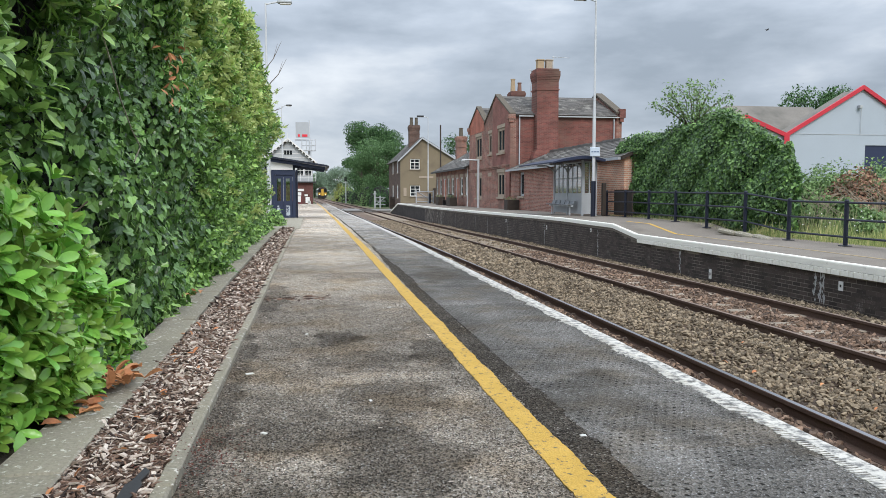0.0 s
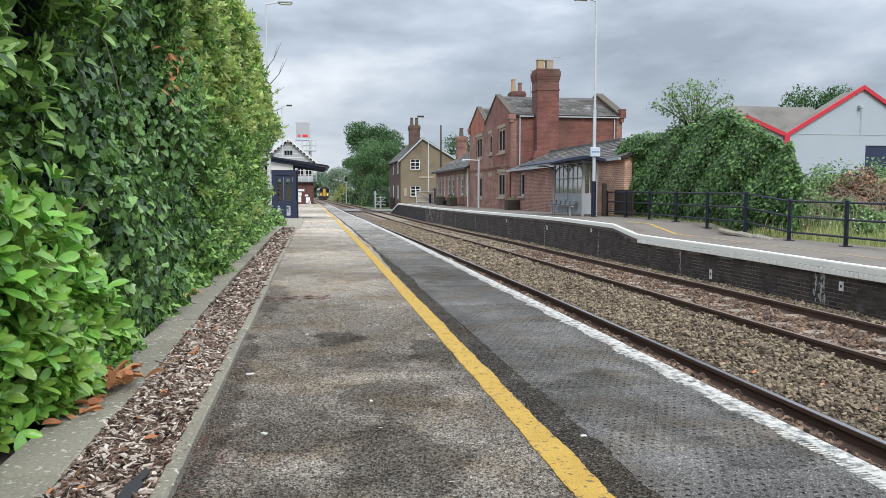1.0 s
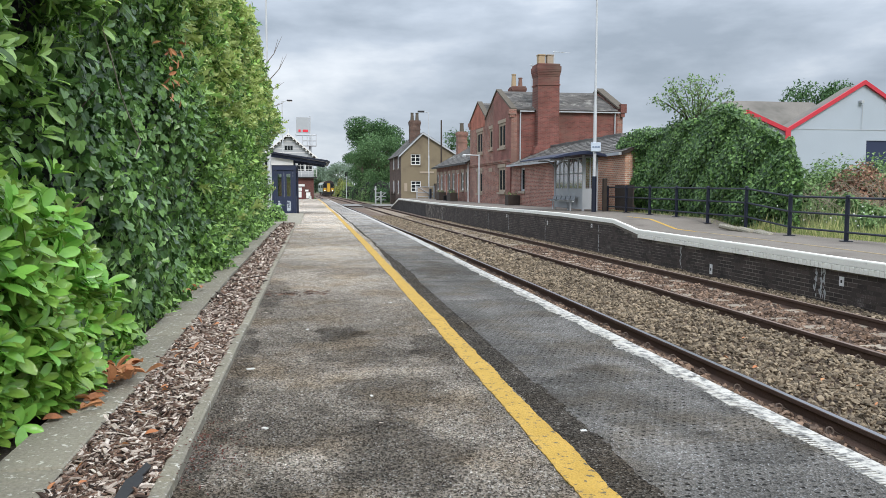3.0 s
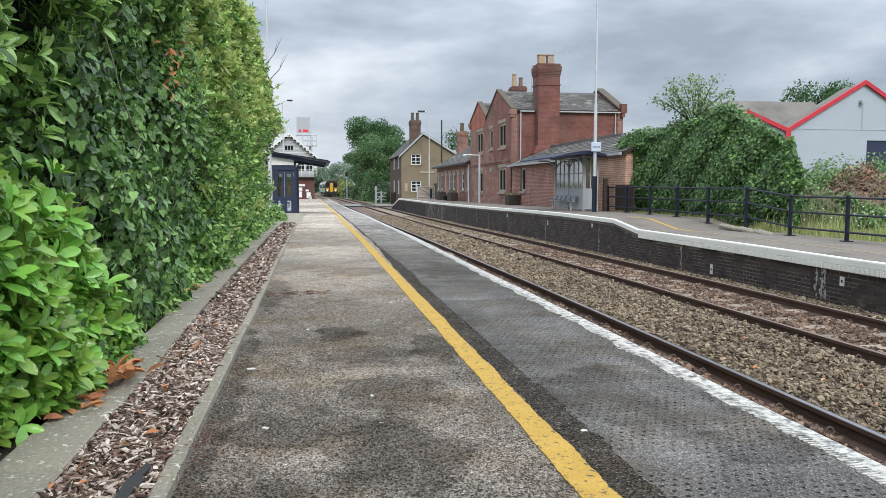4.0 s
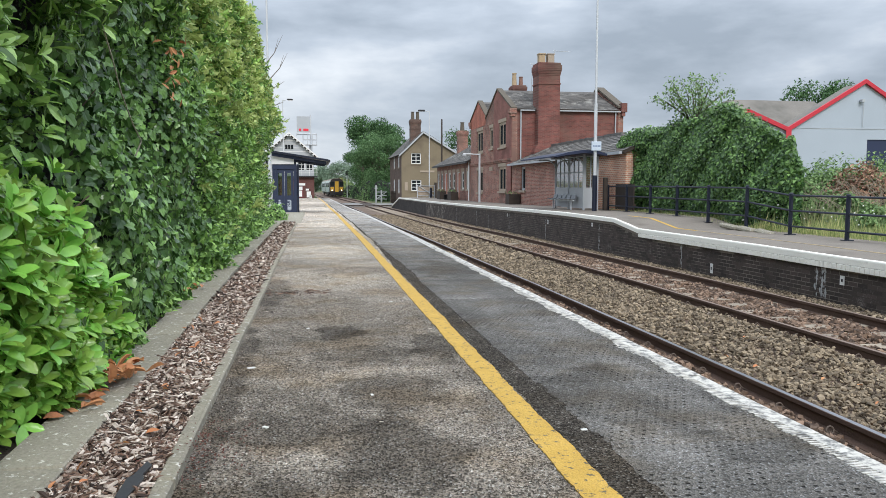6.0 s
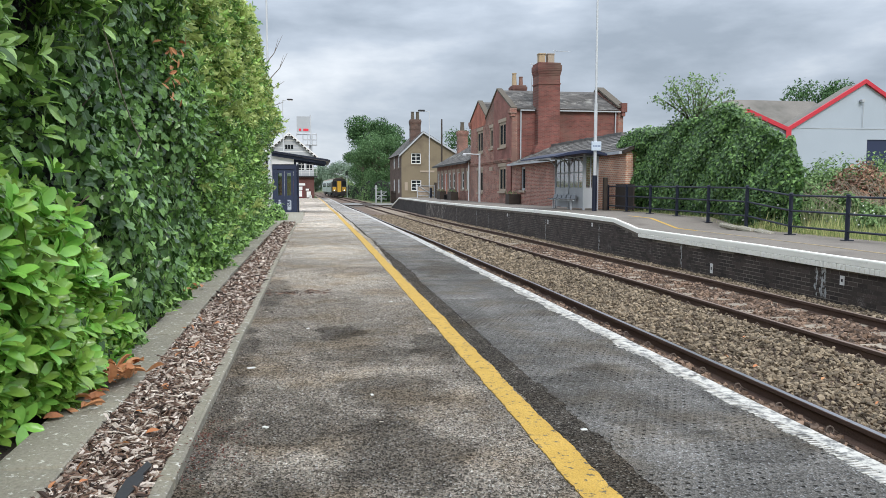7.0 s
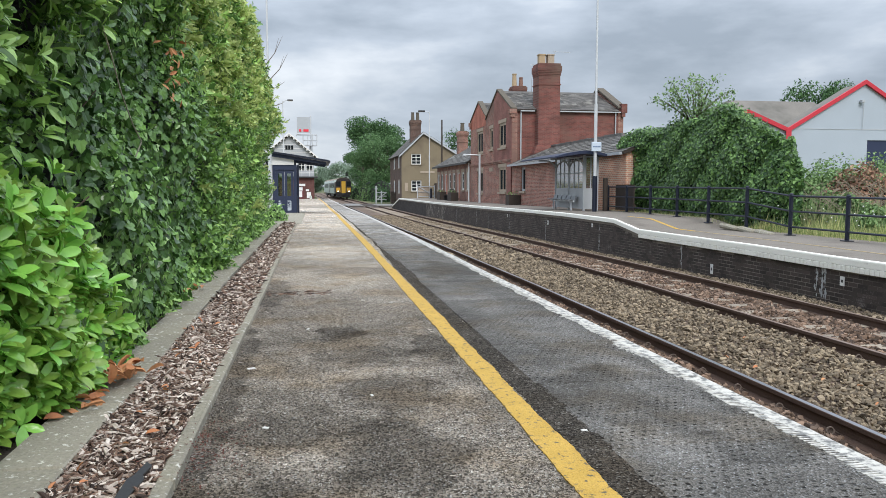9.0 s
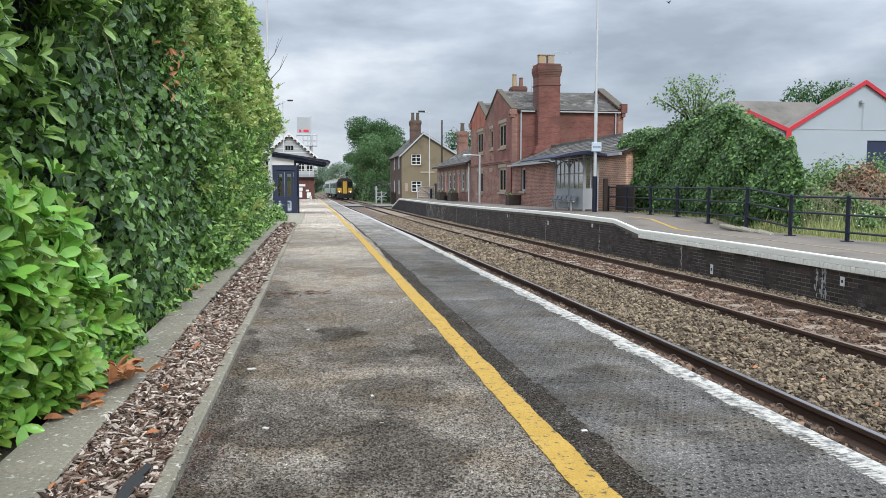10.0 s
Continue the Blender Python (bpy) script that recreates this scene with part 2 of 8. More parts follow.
M_CHIP = mat("wood_chip", (0.035, 0.020, 0.016), 0.8, var=0.3, scale=8, fine=90, bump=0.4, tint=(0.20, 0.125, 0.09), island=0.45)
M_CHIP_PALE = mat("pale_wood_chip", (0.30, 0.22, 0.17), 0.8, var=0.2, scale=8, fine=90, bump=0.4, tint=(0.62, 0.55, 0.49), island=0.3)
M_SOIL = mat("soil", (0.06, 0.045, 0.035), 0.95, var=0.3, scale=6, fine=60, bump=0.9, dist=0.02)
M_BALLAST = mat("ballast_stone", (0.125, 0.096, 0.066), 0.9, var=0.2, scale=0.7, fine=70, bump=0.5, tint=(0.26, 0.205, 0.14), island=0.36)
M_BALLAST_RED = mat("rusty_ballast_stone", (0.085, 0.056, 0.041), 0.9, var=0.18, scale=0.7, fine=70, bump=0.5, tint=(0.225, 0.15, 0.105), island=0.36)
M_BALLAST_BED = mat("ballast_bed", (0.12, 0.09, 0.068), 0.95, var=0.5, scale=0.6, fine=18, bump=1.0, dist=0.04, tint=(0.17, 0.115, 0.085))
M_SLEEPER = mat("sleeper", (0.27, 0.225, 0.175), 0.9, var=0.25, scale=2, fine=40, bump=0.5, objrand=0.15)
M_RAIL_SIDE = mat("rusty_rail", (0.105, 0.064, 0.047), 0.85, 0.0, spec=0.3, var=0.3, scale=3, fine=60, bump=0.4, tint=(0.075, 0.048, 0.038))
M_RAIL_TOP = mat("worn_rail_top", (0.42, 0.42, 0.44), 0.32, 1.0, var=0.1, scale=3, fine=80, bump=0.05)
M_RAIL_TOP_RUST = mat("dull_rail_top", (0.24, 0.175, 0.14), 0.55, 0.4, var=0.15, scale=2, fine=60, bump=0.15)
M_GRASS_SHEET = mat("grass_ground", (0.085, 0.11, 0.04), 0.95, var=0.4, scale=0.25, fine=9, bump=0.8, dist=0.06, tint=(0.13, 0.13, 0.06))
M_ROAD = mat("road", (0.22, 0.215, 0.205), 0.9, var=0.2, scale=0.8, fine=50, bump=0.4)
M_BRICK_RED = brick_mat("red_brick", (0.235, 0.080, 0.064), (0.145, 0.054, 0.047), (0.19, 0.11, 0.09), "x", blot=(0.13, 0.08, 0.062), blot_cut=(0.50, 0.70))
M_BRICK_RED_Y = brick_mat("red_brick_front", (0.37, 0.145, 0.105), (0.17, 0.075, 0.06), (0.36, 0.26, 0.21), "xy", blot=(0.17, 0.10, 0.08), blot_cut=(0.54, 0.66), mort=0.013)
M_BRICK_ORANGE_X = brick_mat("orange_end_brick", (0.60, 0.28, 0.17), (0.40, 0.17, 0.115), (0.62, 0.5, 0.39), "x", mort=0.013)
M_BRICK_ORANGE = brick_mat("orange_brick", (0.76, 0.37, 0.235), (0.54, 0.24, 0.16), (0.78, 0.66, 0.53), "xy", mort=0.013)
M_BRICK_BROWN = brick_mat("brown_brick", (0.125, 0.068, 0.052), (0.07, 0.042, 0.036), (0.17, 0.13, 0.105), "xy")
M_BRICK_DARK = brick_mat("dark_platform_brick", (0.032, 0.03, 0.031), (0.042, 0.036, 0.035), (0.10, 0.092, 0.085), "y", spec=0.3)
M_RENDER_TAN = mat("tan_render", (0.215, 0.175, 0.115), 0.9, var=0.1, scale=0.8, fine=30, bump=0.3, stain=(0.165, 0.13, 0.09), stain_scale=0.5)
M_STONE = mat("sandstone", (0.46, 0.38, 0.295), 0.9, var=0.25, scale=2, fine=30, bump=0.4, tint=(0.30, 0.24, 0.185))
M_SLATE = mat("slate_roof", (0.105, 0.1, 0.098), 0.75, var=0.25, scale=1.5, fine=25, bump=0.3, tint=(0.14, 0.132, 0.122), stain=(0.26, 0.25, 0.22), stain_scale=1.4, stain_cut=(0.60, 0.70), objrand=0.22)
M_WHITE = mat("white_paint", (0.76, 0.76, 0.74), 0.6, var=0.06, scale=2, fine=30, bump=0.15)
M_GREYPAINT = mat("grey_paint", (0.42, 0.44, 0.46), 0.6, var=0.06, scale=2, fine=30, bump=0.15)
M_GALV = mat("galvanised_steel", (0.58, 0.60, 0.62), 0.5, 0.15, var=0.1, scale=3, fine=40, bump=0.1)
M_NAVY = mat("navy_paint", (0.007, 0.011, 0.027), 0.45, var=0.15, scale=3, fine=40, bump=0.1)
M_BLACK = mat("black_metal", (0.02, 0.02, 0.022), 0.5, var=0.15, scale=3, fine=40, bump=0.1)
M_REDTRIM = mat("red_trim", (0.55, 0.03, 0.05), 0.5, var=0.06, scale=1, fine=20, bump=0.05)
M_CLAD = mat("pale_cladding", (0.40, 0.45, 0.51), 0.6, var=0.05, scale=0.4, fine=12, bump=0.1)
M_WOODDARK = mat("dark_timber", (0.045, 0.033, 0.026), 0.85, var=0.3, scale=4, fine=50, bump=0.4)
M_POT_BUFF = mat("buff_clay_pot", (0.40, 0.30, 0.19), 0.85, var=0.15, scale=4, fine=40, bump=0.2)
M_POT_RED = mat("red_clay_pot", (0.22, 0.12, 0.09), 0.85, var=0.2, scale=4, fine=40, bump=0.2)
M_LAUREL = mat("laurel_leaf", (0.44, 0.70, 0.12), 0.22, spec=0.55, var=0.12, scale=1.5, fine=40, bump=0.15, tint=(0.17, 0.40, 0.07), island=0.45, objrand=0.25, trans=0.15)
M_IVY = mat("ivy_leaf", (0.062, 0.160, 0.040), 0.28, spec=0.5, var=0.14, scale=1.0, fine=40, bump=0.1, tint=(0.19, 0.34, 0.09), island=0.52, trans=0.10)
M_HEDGE = mat("hedge_leaf", (0.13, 0.28, 0.07), 0.32, var=0.15, scale=0.8, fine=40, bump=0.1, tint=(0.31, 0.49, 0.13), island=0.45, trans=0.2)
M_IVYFAR = mat("far_ivy_leaf", (0.042, 0.120, 0.034), 0.42, var=0.18, scale=0.5, fine=20, bump=0.1, tint=(0.15, 0.265, 0.072), island=0.45, trans=0.2)
M_TREE = mat("tree_leaf", (0.058, 0.13, 0.052), 0.75, spec=0.25, var=0.2, scale=0.25, fine=5, bump=0.1, tint=(0.085, 0.16, 0.06), island=0.35, trans=0.2)
M_TREE_PALE = mat("pale_tree_leaf", (0.13, 0.23, 0.08), 0.6, var=0.2, scale=0.25, fine=5, bump=0.1, tint=(0.18, 0.28, 0.1), island=0.35, trans=0.2)
M_DEADLEAF = mat("dead_leaf", (0.66, 0.33, 0.15), 0.7, var=0.2, scale=8, fine=60, bump=0.3, tint=(0.36, 0.14, 0.06), island=0.3)
M_BARK = mat("bark", (0.11, 0.085, 0.065), 0.9, var=0.3, scale=5, fine=50, bump=0.6)
# near-black, for cores that stand in for deep shade among leaves
M_LEAF_SHADE = mat("painted_leaf_shade", (0.012, 0.014, 0.011), 0.9, var=0.2, scale=3, fine=30, bump=0.0)
M_GRASSBLADE = mat("grass_blade", (0.21, 0.34, 0.09), 0.7, var=0.15, scale=1, fine=20, bump=0.0, tint=(0.50, 0.46, 0.22), island=0.3, trans=0.25)


def glass_mat(name, tint=(0.02, 0.024, 0.026), rough=0.12):
    m = bpy.data.materials.new(name)
    m.use_nodes = True
    b = m.node_tree.nodes["Principled BSDF"]
    b.inputs["Base Color"].default_value = (*tint, 1)
    b.inputs["Roughness"].default_value, b.inputs["Specular IOR Level"].default_value = rough, 0.1
    b.inputs["IOR"].default_value = 1.06
    return m


M_PANE = glass_mat("dark_window_pane")
M_CLEAR = bpy.data.materials.new("clear_glass")
M_CLEAR.use_nodes = True
_n, _l = M_CLEAR.node_tree.nodes, M_CLEAR.node_tree.links
_tr, _gl, _mx = _n.new("ShaderNodeBsdfTransparent"), _n.new("ShaderNodeBsdfGlossy"), _n.new("ShaderNodeMixShader")
_tr.inputs[0].default_value, _gl.inputs["Roughness"].default_value = (0.86, 0.9, 0.9, 1), 0.05
_mx.inputs[0].default_value = 0.36
_l.new(_tr.outputs[0], _mx.inputs[1])
_l.new(_gl.outputs[0], _mx.inputs[2])
_l.new(_mx.outputs[0], _n["Material Output"].inputs[0])


def glow_mat(name, col, power):
    m = bpy.data.materials.new(name)
    m.use_nodes = True
    b = m.node_tree.nodes["Principled BSDF"]
    b.inputs["Base Color"].default_value = (*col, 1)
    b.inputs["Emission Color"].default_value, b.inputs["Emission Strength"].default_value = (*col, 1), power
    return m


M_HEADLIGHT = glow_mat("train_headlight", (1.0, 0.93, 0.75), 4.0)

# ---------------------------------------------------------------- mesh helpers


def box(bm, x0, y0, z0, x1, y1, z1, bevel=0.0):
    vs = bmesh.ops.create_cube(bm, size=1.0)["verts"]
    for v in vs:
        v.co = Vector((x0 + (v.co.x + 0.5) * (x1 - x0), y0 + (v.co.y + 0.5) * (y1 - y0), z0 + (v.co.z + 0.5) * (z1 - z0)))
    if bevel:
        es = list({e for v in vs for e in v.link_edges})
        bmesh.ops.bevel(bm, geom=es, offset=bevel, segments=1, affect="EDGES")
    return bm


def rod(bm, a, b, r0, r1=None, n=8):
    """A tapered round bar from a to b."""
    a, b = Vector(a), Vector(b)
    d = b - a
    m = Matrix.Translation((a + b) / 2) @ d.to_track_quat("Z", "Y").to_matrix().to_4x4()
    bmesh.ops.create_cone(bm, cap_ends=True, segments=n, radius1=r0, radius2=r0 if r1 is None else r1, depth=d.length, matrix=m)
    return bm


def prism(bm, outline, axis, a, b):
    """A flat outline swept along an axis from a to b. The outline holds the other two coordinates in x, y, z order."""
    def put(p, t):
        return {"x": (t, p[0], p[1]), "y": (p[0], t, p[1]), "z": (p[0], p[1], t)}[axis]
    v0, v1 = [bm.verts.new(put(p, a)) for p in outline], [bm.verts.new(put(p, b)) for p in outline]
    k = len(outline)
    bm.faces.new(v0)
    bm.faces.new(v1)
    for i in range(k):
        bm.faces.new((v0[i], v0[(i + 1) % k], v1[(i + 1) % k], v1[i]))
    bmesh.ops.recalc_face_normals(bm, faces=bm.faces[:])
    return bm


def B():
    return bmesh.new()


def part(name, bm, material, parent=None, label="", smooth=False):
    me = bpy.data.meshes.new(name)
    bm.to_mesh(me)
    bm.free()
    me.materials.append(material)
    if smooth:
        me.polygons.foreach_set("use_smooth", [True] * len(me.polygons))
    ob = new(name, me)
    if parent is not None:
        ob.parent = parent
    if label:
        ob["label"] = label
    return ob


def shared(name, me, parent, m, label=""):
    """One more piece on a mesh that it shares."""
    ob = new(name, me)
    ob.parent = parent
    ob.matrix_basis = m
    if label:
        ob["label"] = label
    return ob


def meshdata(name, bm, material):
    me = bpy.data.meshes.new(name)
    bm.to_mesh(me)
    bm.free()
    me.materials.append(material)
    return me


def thing(name, label, category, at=(0, 0, 0), group="", kind="", rz=0):
    ob = new(name)
    ob.empty_display_size = 0.2
    ob.matrix_basis = pose(*at, 0, 0, rz)
    return tagged(ob, label, category, group, kind)


def scatter_mesh(name, base_v, base_f, mats_np, offs, material, parent=None):
    """Many copies of a small shape joined into one mesh. mats_np: k x 3 x 3 turns with size; offs: k x 3."""
    k, nv = len(offs), len(base_v)
    v = np.einsum("kij,vj->kvi", mats_np, base_v) + offs[:, None, :]
    f = (np.arange(k)[:, None, None] * nv + base_f[None]).reshape(-1, base_f.shape[1])
    me = bpy.data.meshes.new(name)
    me.vertices.add(k * nv)
    me.vertices.foreach_set("co", v.astype(np.float32).ravel())
    m = base_f.shape[1]
    me.loops.add(len(f) * m)
    me.loops.foreach_set("vertex_index", f.astype(np.int32).ravel())
    me.polygons.add(len(f))
    me.polygons.foreach_set("loop_start", np.arange(0, len(f) * m, m, dtype=np.int32))
    me.polygons.foreach_set("use_smooth", np.zeros(len(f), dtype=bool))
    me.update(calc_edges=True)
    me.materials.append(material)
    ob = new(name, me)
    if parent is not None:
        ob.parent = parent
    return ob


def turns(rng, k):
    """k random turns as matrices."""
    q = rng.normal(size=(k, 4))
    q /= np.linalg.norm(q, axis=1)[:, None]
    w, x, y, z = q.T
    return np.stack([np.stack([1 - 2 * (y * y + z * z), 2 * (x * y - z * w), 2 * (x * z + y * w)], 1),
                     np.stack([2 * (x * y + z * w), 1 - 2 * (x * x + z * z), 2 * (y * z - x * w)], 1),
                     np.stack([2 * (x * z - y * w), 2 * (y * z + x * w), 1 - 2 * (x * x + y * y)], 1)], 1)


def facing(rng, normals, tilt=0.6):
    """Frames whose third axis follows the given normals roughly, whose second hangs downwards."""
    nrm = normals + rng.normal(size=normals.shape) * tilt
    nrm /= np.linalg.norm(nrm, axis=1)[:, None]
    down = np.array([0, 0, -1.0]) + rng.normal(size=normals.shape) * 0.55
    sx = np.cross(down, nrm)
    sx /= np.linalg.norm(sx, axis=1)[:, None] + 1e-9
    sy = np.cross(nrm, sx)
    return np.stack([sx, sy, nrm], 2)


def sprout(rng, n, mean, tilt=0.6):
    """Frames for leaves that grow outwards along mean, with their faces to the sky."""
    sy = np.asarray(mean, float) + rng.normal(size=(n, 3)) * tilt
    sy /= np.linalg.norm(sy, axis=1)[:, None]
    up = np.array([0.35, -0.3, 1.0]) + rng.normal(size=(n, 3)) * 0.45
    sx = np.cross(sy, up)
    sx /= np.linalg.norm(sx, axis=1)[:, None] + 1e-9
    return np.stack([sx, sy, np.cross(sx, sy)], 2)


ICO_V, ICO_F = None, None
_b = B()
bmesh.ops.create_icosphere(_b, subdivisions=1, radius=0.5)
_b.verts.ensure_lookup_table()
ICO_V = np.array([v.co[:] for v in _b.verts])
ICO_F = np.array([[v.index for v in f.verts] for f in _b.faces])
_b.free()
CUBE_F = np.array([[0, 1, 3], [0, 3, 2], [4, 6, 7], [4, 7, 5], [0, 4, 5], [0, 5, 1], [2, 3, 7], [2, 7, 6], [0, 2, 6], [0, 6, 4], [1, 5, 7], [1, 7, 3]])
CUBE_V = np.array([[x, y, z] for x in (-0.4, 0.4) for y in (-0.4, 0.4) for z in (-0.4, 0.4)])
OCT_V = np.array([[0.5, 0, 0], [-0.5, 0, 0], [0, 0.5, 0], [0, -0.5, 0], [0, 0, 0.5], [0, 0, -0.5]])
OCT_F = np.array([[0, 2, 4], [2, 1, 4], [1, 3, 4], [3, 0, 4], [2, 0, 5], [1, 2, 5], [3, 1, 5], [0, 3, 5]])
# a leaf, one unit long: broadest past its middle, blunt, folded along the midrib
LEAF_V = np.array([[0, 0, 0], [0.09, 0.12, 0.015], [0.185, 0.38, 0.045], [0.205, 0.66, 0.045], [0.13, 0.88, 0.02], [0, 1, -0.05], [-0.13, 0.88, 0.02], [-0.205, 0.66, 0.045], [-0.185, 0.38, 0.045], [-0.09, 0.12, 0.015], [0, 0.38, -0.01], [0, 0.70, -0.015]])
LEAF_F = np.array([[0, 1, 10], [1, 2, 10], [2, 3, 11], [2, 11, 10], [3, 4, 11], [4, 5, 11], [5, 6, 11], [6, 7, 11], [7, 8, 11], [8, 10, 11], [8, 9, 10], [9, 0, 10]])
# a lobed ivy leaf
IVY_V = np.array([[0, 0.06, -0.03], [0.26, -0.06, 0.03], [0.50, 0.20, 0.05], [0.33, 0.40, 0.02], [0.30, 0.66, 0.03], [0, 1, -0.07], [-0.30, 0.66, 0.03], [-0.33, 0.40, 0.02], [-0.50, 0.20, 0.05], [-0.26, -0.06, 0.03]])
IVY_F = np.array([[0, 1, 2], [0, 2, 3], [0, 3, 4], [0, 4, 5], [0, 5, 6], [0, 6, 7], [0, 7, 8], [0, 8, 9]])
SMALL_V = np.array([[0, 0, 0], [0.28, 0.5, 0.06], [0, 1, -0.04], [-0.28, 0.5, 0.06]])
SMALL_F = np.array([[0, 1, 2], [0, 2, 3]])


def sprig(leaf_v, leaf_f, n, leaf, open_, seed, along=0.5):
    """A shoot one unit long with leaves set round it, tilted outwards by open_ degrees."""
    r = random.Random(seed)
    V, F = [], []
    for i in range(n):
        a = i * 2.4 + r.uniform(-0.3, 0.3)
        t = radians(open_ + r.uniform(-14, 14))
        up = 1 - along + along * (i / max(1, n - 1))
        m = Matrix.Rotation(a, 3, "Z") @ Matrix.Rotation(-(math.pi / 2 - t), 3, "X").inverted()
        s_ = leaf * r.uniform(0.75, 1.15)
        for v in leaf_v:
            w = m @ Vector((v[0], v[1], v[2]))
            V.append((w.x * s_, w.y * s_, w.z * s_ + up * 0.6))
        F += [[int(k) + i * len(leaf_v) for k in f] for f in leaf_f]
    return np.array(V), np.array(F)


def shoots(rng, n, mean, tilt):
    """Frames whose third axis runs along mean, turned at random."""
    sz = np.asarray(mean, float) + rng.normal(size=(n, 3)) * tilt
    sz /= np.linalg.norm(sz, axis=1)[:, None]
    t = rng.normal(size=(n, 3))
    sx = np.cross(t, sz)
    sx /= np.linalg.norm(sx, axis=1)[:, None]
    return np.stack([sx, np.cross(sz, sx), sz], 2)


def dip(y):
    """How far the line falls away from the camera."""
    return float(np.interp(y, [-50, 14, 30, 42, 57, 80, 130, 400], [0, 0, -0.08, -0.19, -0.28, -0.30, -0.16, -0.16]))


def bend(y):
    """How far the line swings to the left beyond the platforms."""
    if y < 50:
        return 0.0
    if y < 100:
        return -0.000275 * (y - 50) ** 2
    d = min(y - 100, 180.0)
    return -0.6875 - 0.0385 * d + 0.000107 * d * d


def strip(name, x0, x1, z, ys, material, thick=0.0, parent=None, bent=True, falls=True, z1=None):
    """A long band along the line between two distances from the camera, with thickness."""
    bm = B()
    rows = []
    for y in ys:
        dx, dz = (bend(y) if bent else 0), (dip(y) if falls else 0)
        za, zb = (z(y), z(y)) if callable(z) else (z, z if z1 is None else z1)
        row = [bm.verts.new((x0 + dx, y, za + dz)), bm.verts.new((x1 + dx, y, zb + dz))]
        if thick:
            row += [bm.verts.new((x1 + dx, y, zb + dz - thick)), bm.verts.new((x0 + dx, y, za + dz - thick))]
        rows.append(row)
    k = len(rows[0])
    for r, s in zip(rows, rows[1:]):
        for i in range(k if thick else 1):
            bm.faces.new((r[i], r[(i + 1) % k], s[(i + 1) % k], s[i]))
    if thick:
        bm.faces.new(rows[0])
        bm.faces.new(rows[-1])
    bmesh.ops.recalc_face_normals(bm, faces=bm.faces[:])
    return part(name, bm, material, parent)


# ---------------------------------------------------------------- ground, platforms, track
YS = [-8, -2, 2, 6, 10, 14, 18, 22, 26, 30, 34, 38, 42, 46, 50, 55, 60, 65, 70, 75, 80, 84]
YS_FAR = YS + [90, 98, 110, 125, 140, 160, 180, 210, 250, 300, 400]
NEAR_END, FAR_END = 86.0, 84.0


def make_ground():
    bm = B()
    xs = [-1500, -300, -60, -12, -4, -3.0, 1.6, 1.7, 9.4, 9.5, 12.0, 14, 20, 40, 120, 400, 1500]
    ys = [-1500, -200, -30] + [y for y in YS_FAR if y < 400] + [500, 900, 2000]
    def high(x, y):
        base = dip(y)
        if y > 86:
            return base - 1.12
        if x <= -3.0:
            return base - 0.2
        if x < 9.45:
            return base - 1.14
        if x <= 11.5:
            return base - 1.14
        return base - 0.3
    grid = [[bm.verts.new((x + bend(min(y, 300)) * (1 if abs(x) < 60 else 0), y, high(x, y))) for x in xs] for y in ys]
    for a, b in zip(grid, grid[1:]):
        for i in range(len(xs) - 1):
            bm.faces.new((a[i], a[i + 1], b[i + 1], b[i]))
    return tagged(part("ground", bm, M_GRASS_SHEET), "rough green ground reaching the horizon around the station", "ground", kind="structure")


def ragged(name, x0, x1, z, rough, material, parent, seed, narrow=0.0):
    """A thin painted or poured band with uneven edges along the near platform."""
    r = random.Random(seed)
    bm = B()
    y, prev, w0, w1 = -3.9, None, 0.0, 0.0
    while y < NEAR_END - 0.2:
        w0, w1 = 0.9 * w0 + r.gauss(0, rough * 0.5), 0.9 * w1 + r.gauss(0, rough * 0.5)
        cut = narrow * min(1, max(0, (y - 6) / 8))
        a = x0 + cut + w0 + r.uniform(-rough, rough) * 0.5 + bend(y)
        b = x1 + w1 + r.uniform(-rough, rough) * 0.5 + bend(y)
        row = [bm.verts.new(v) for v in ((a, y, z + dip(y)), (b, y, z + dip(y)), (b, y, z + dip(y) - 0.012), (a, y, z + dip(y) - 0.012))]
        if prev:
            for i in range(4):
                bm.faces.new((prev[i], prev[(i + 1) % 4], row[(i + 1) % 4], row[i]))
        prev = row
        y += 0.02 if y < 6 else (0.05 if y < 14 else 0.4)
    bmesh.ops.recalc_face_normals(bm, faces=bm.faces[:])
    return part(name, bm, material, parent)


def make_near_platform():
    ys = [-4] + [y for y in YS if 0 < y < 84] + [NEAR_END]
    p = thing("platform_near", "worn grey tarmac platform with painted yellow line", "platform", kind="structure")
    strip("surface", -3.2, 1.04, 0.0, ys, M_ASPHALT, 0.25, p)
    strip("core", -3.1, 1.72, -0.13, ys, M_CONCRETE, 1.25, p)["label"] = "plain platform wall"
    ragged("tar_joint", 0.918, 1.052, 0.003, 0.012, M_TAR, p, 3, 0.085)["label"] = "dark tar joint strip"
    ragged("yellow_line", 0.803, 0.918, 0.005, 0.0034, M_YELLOW, p, 4)["label"] = "worn yellow painted line"
    return p


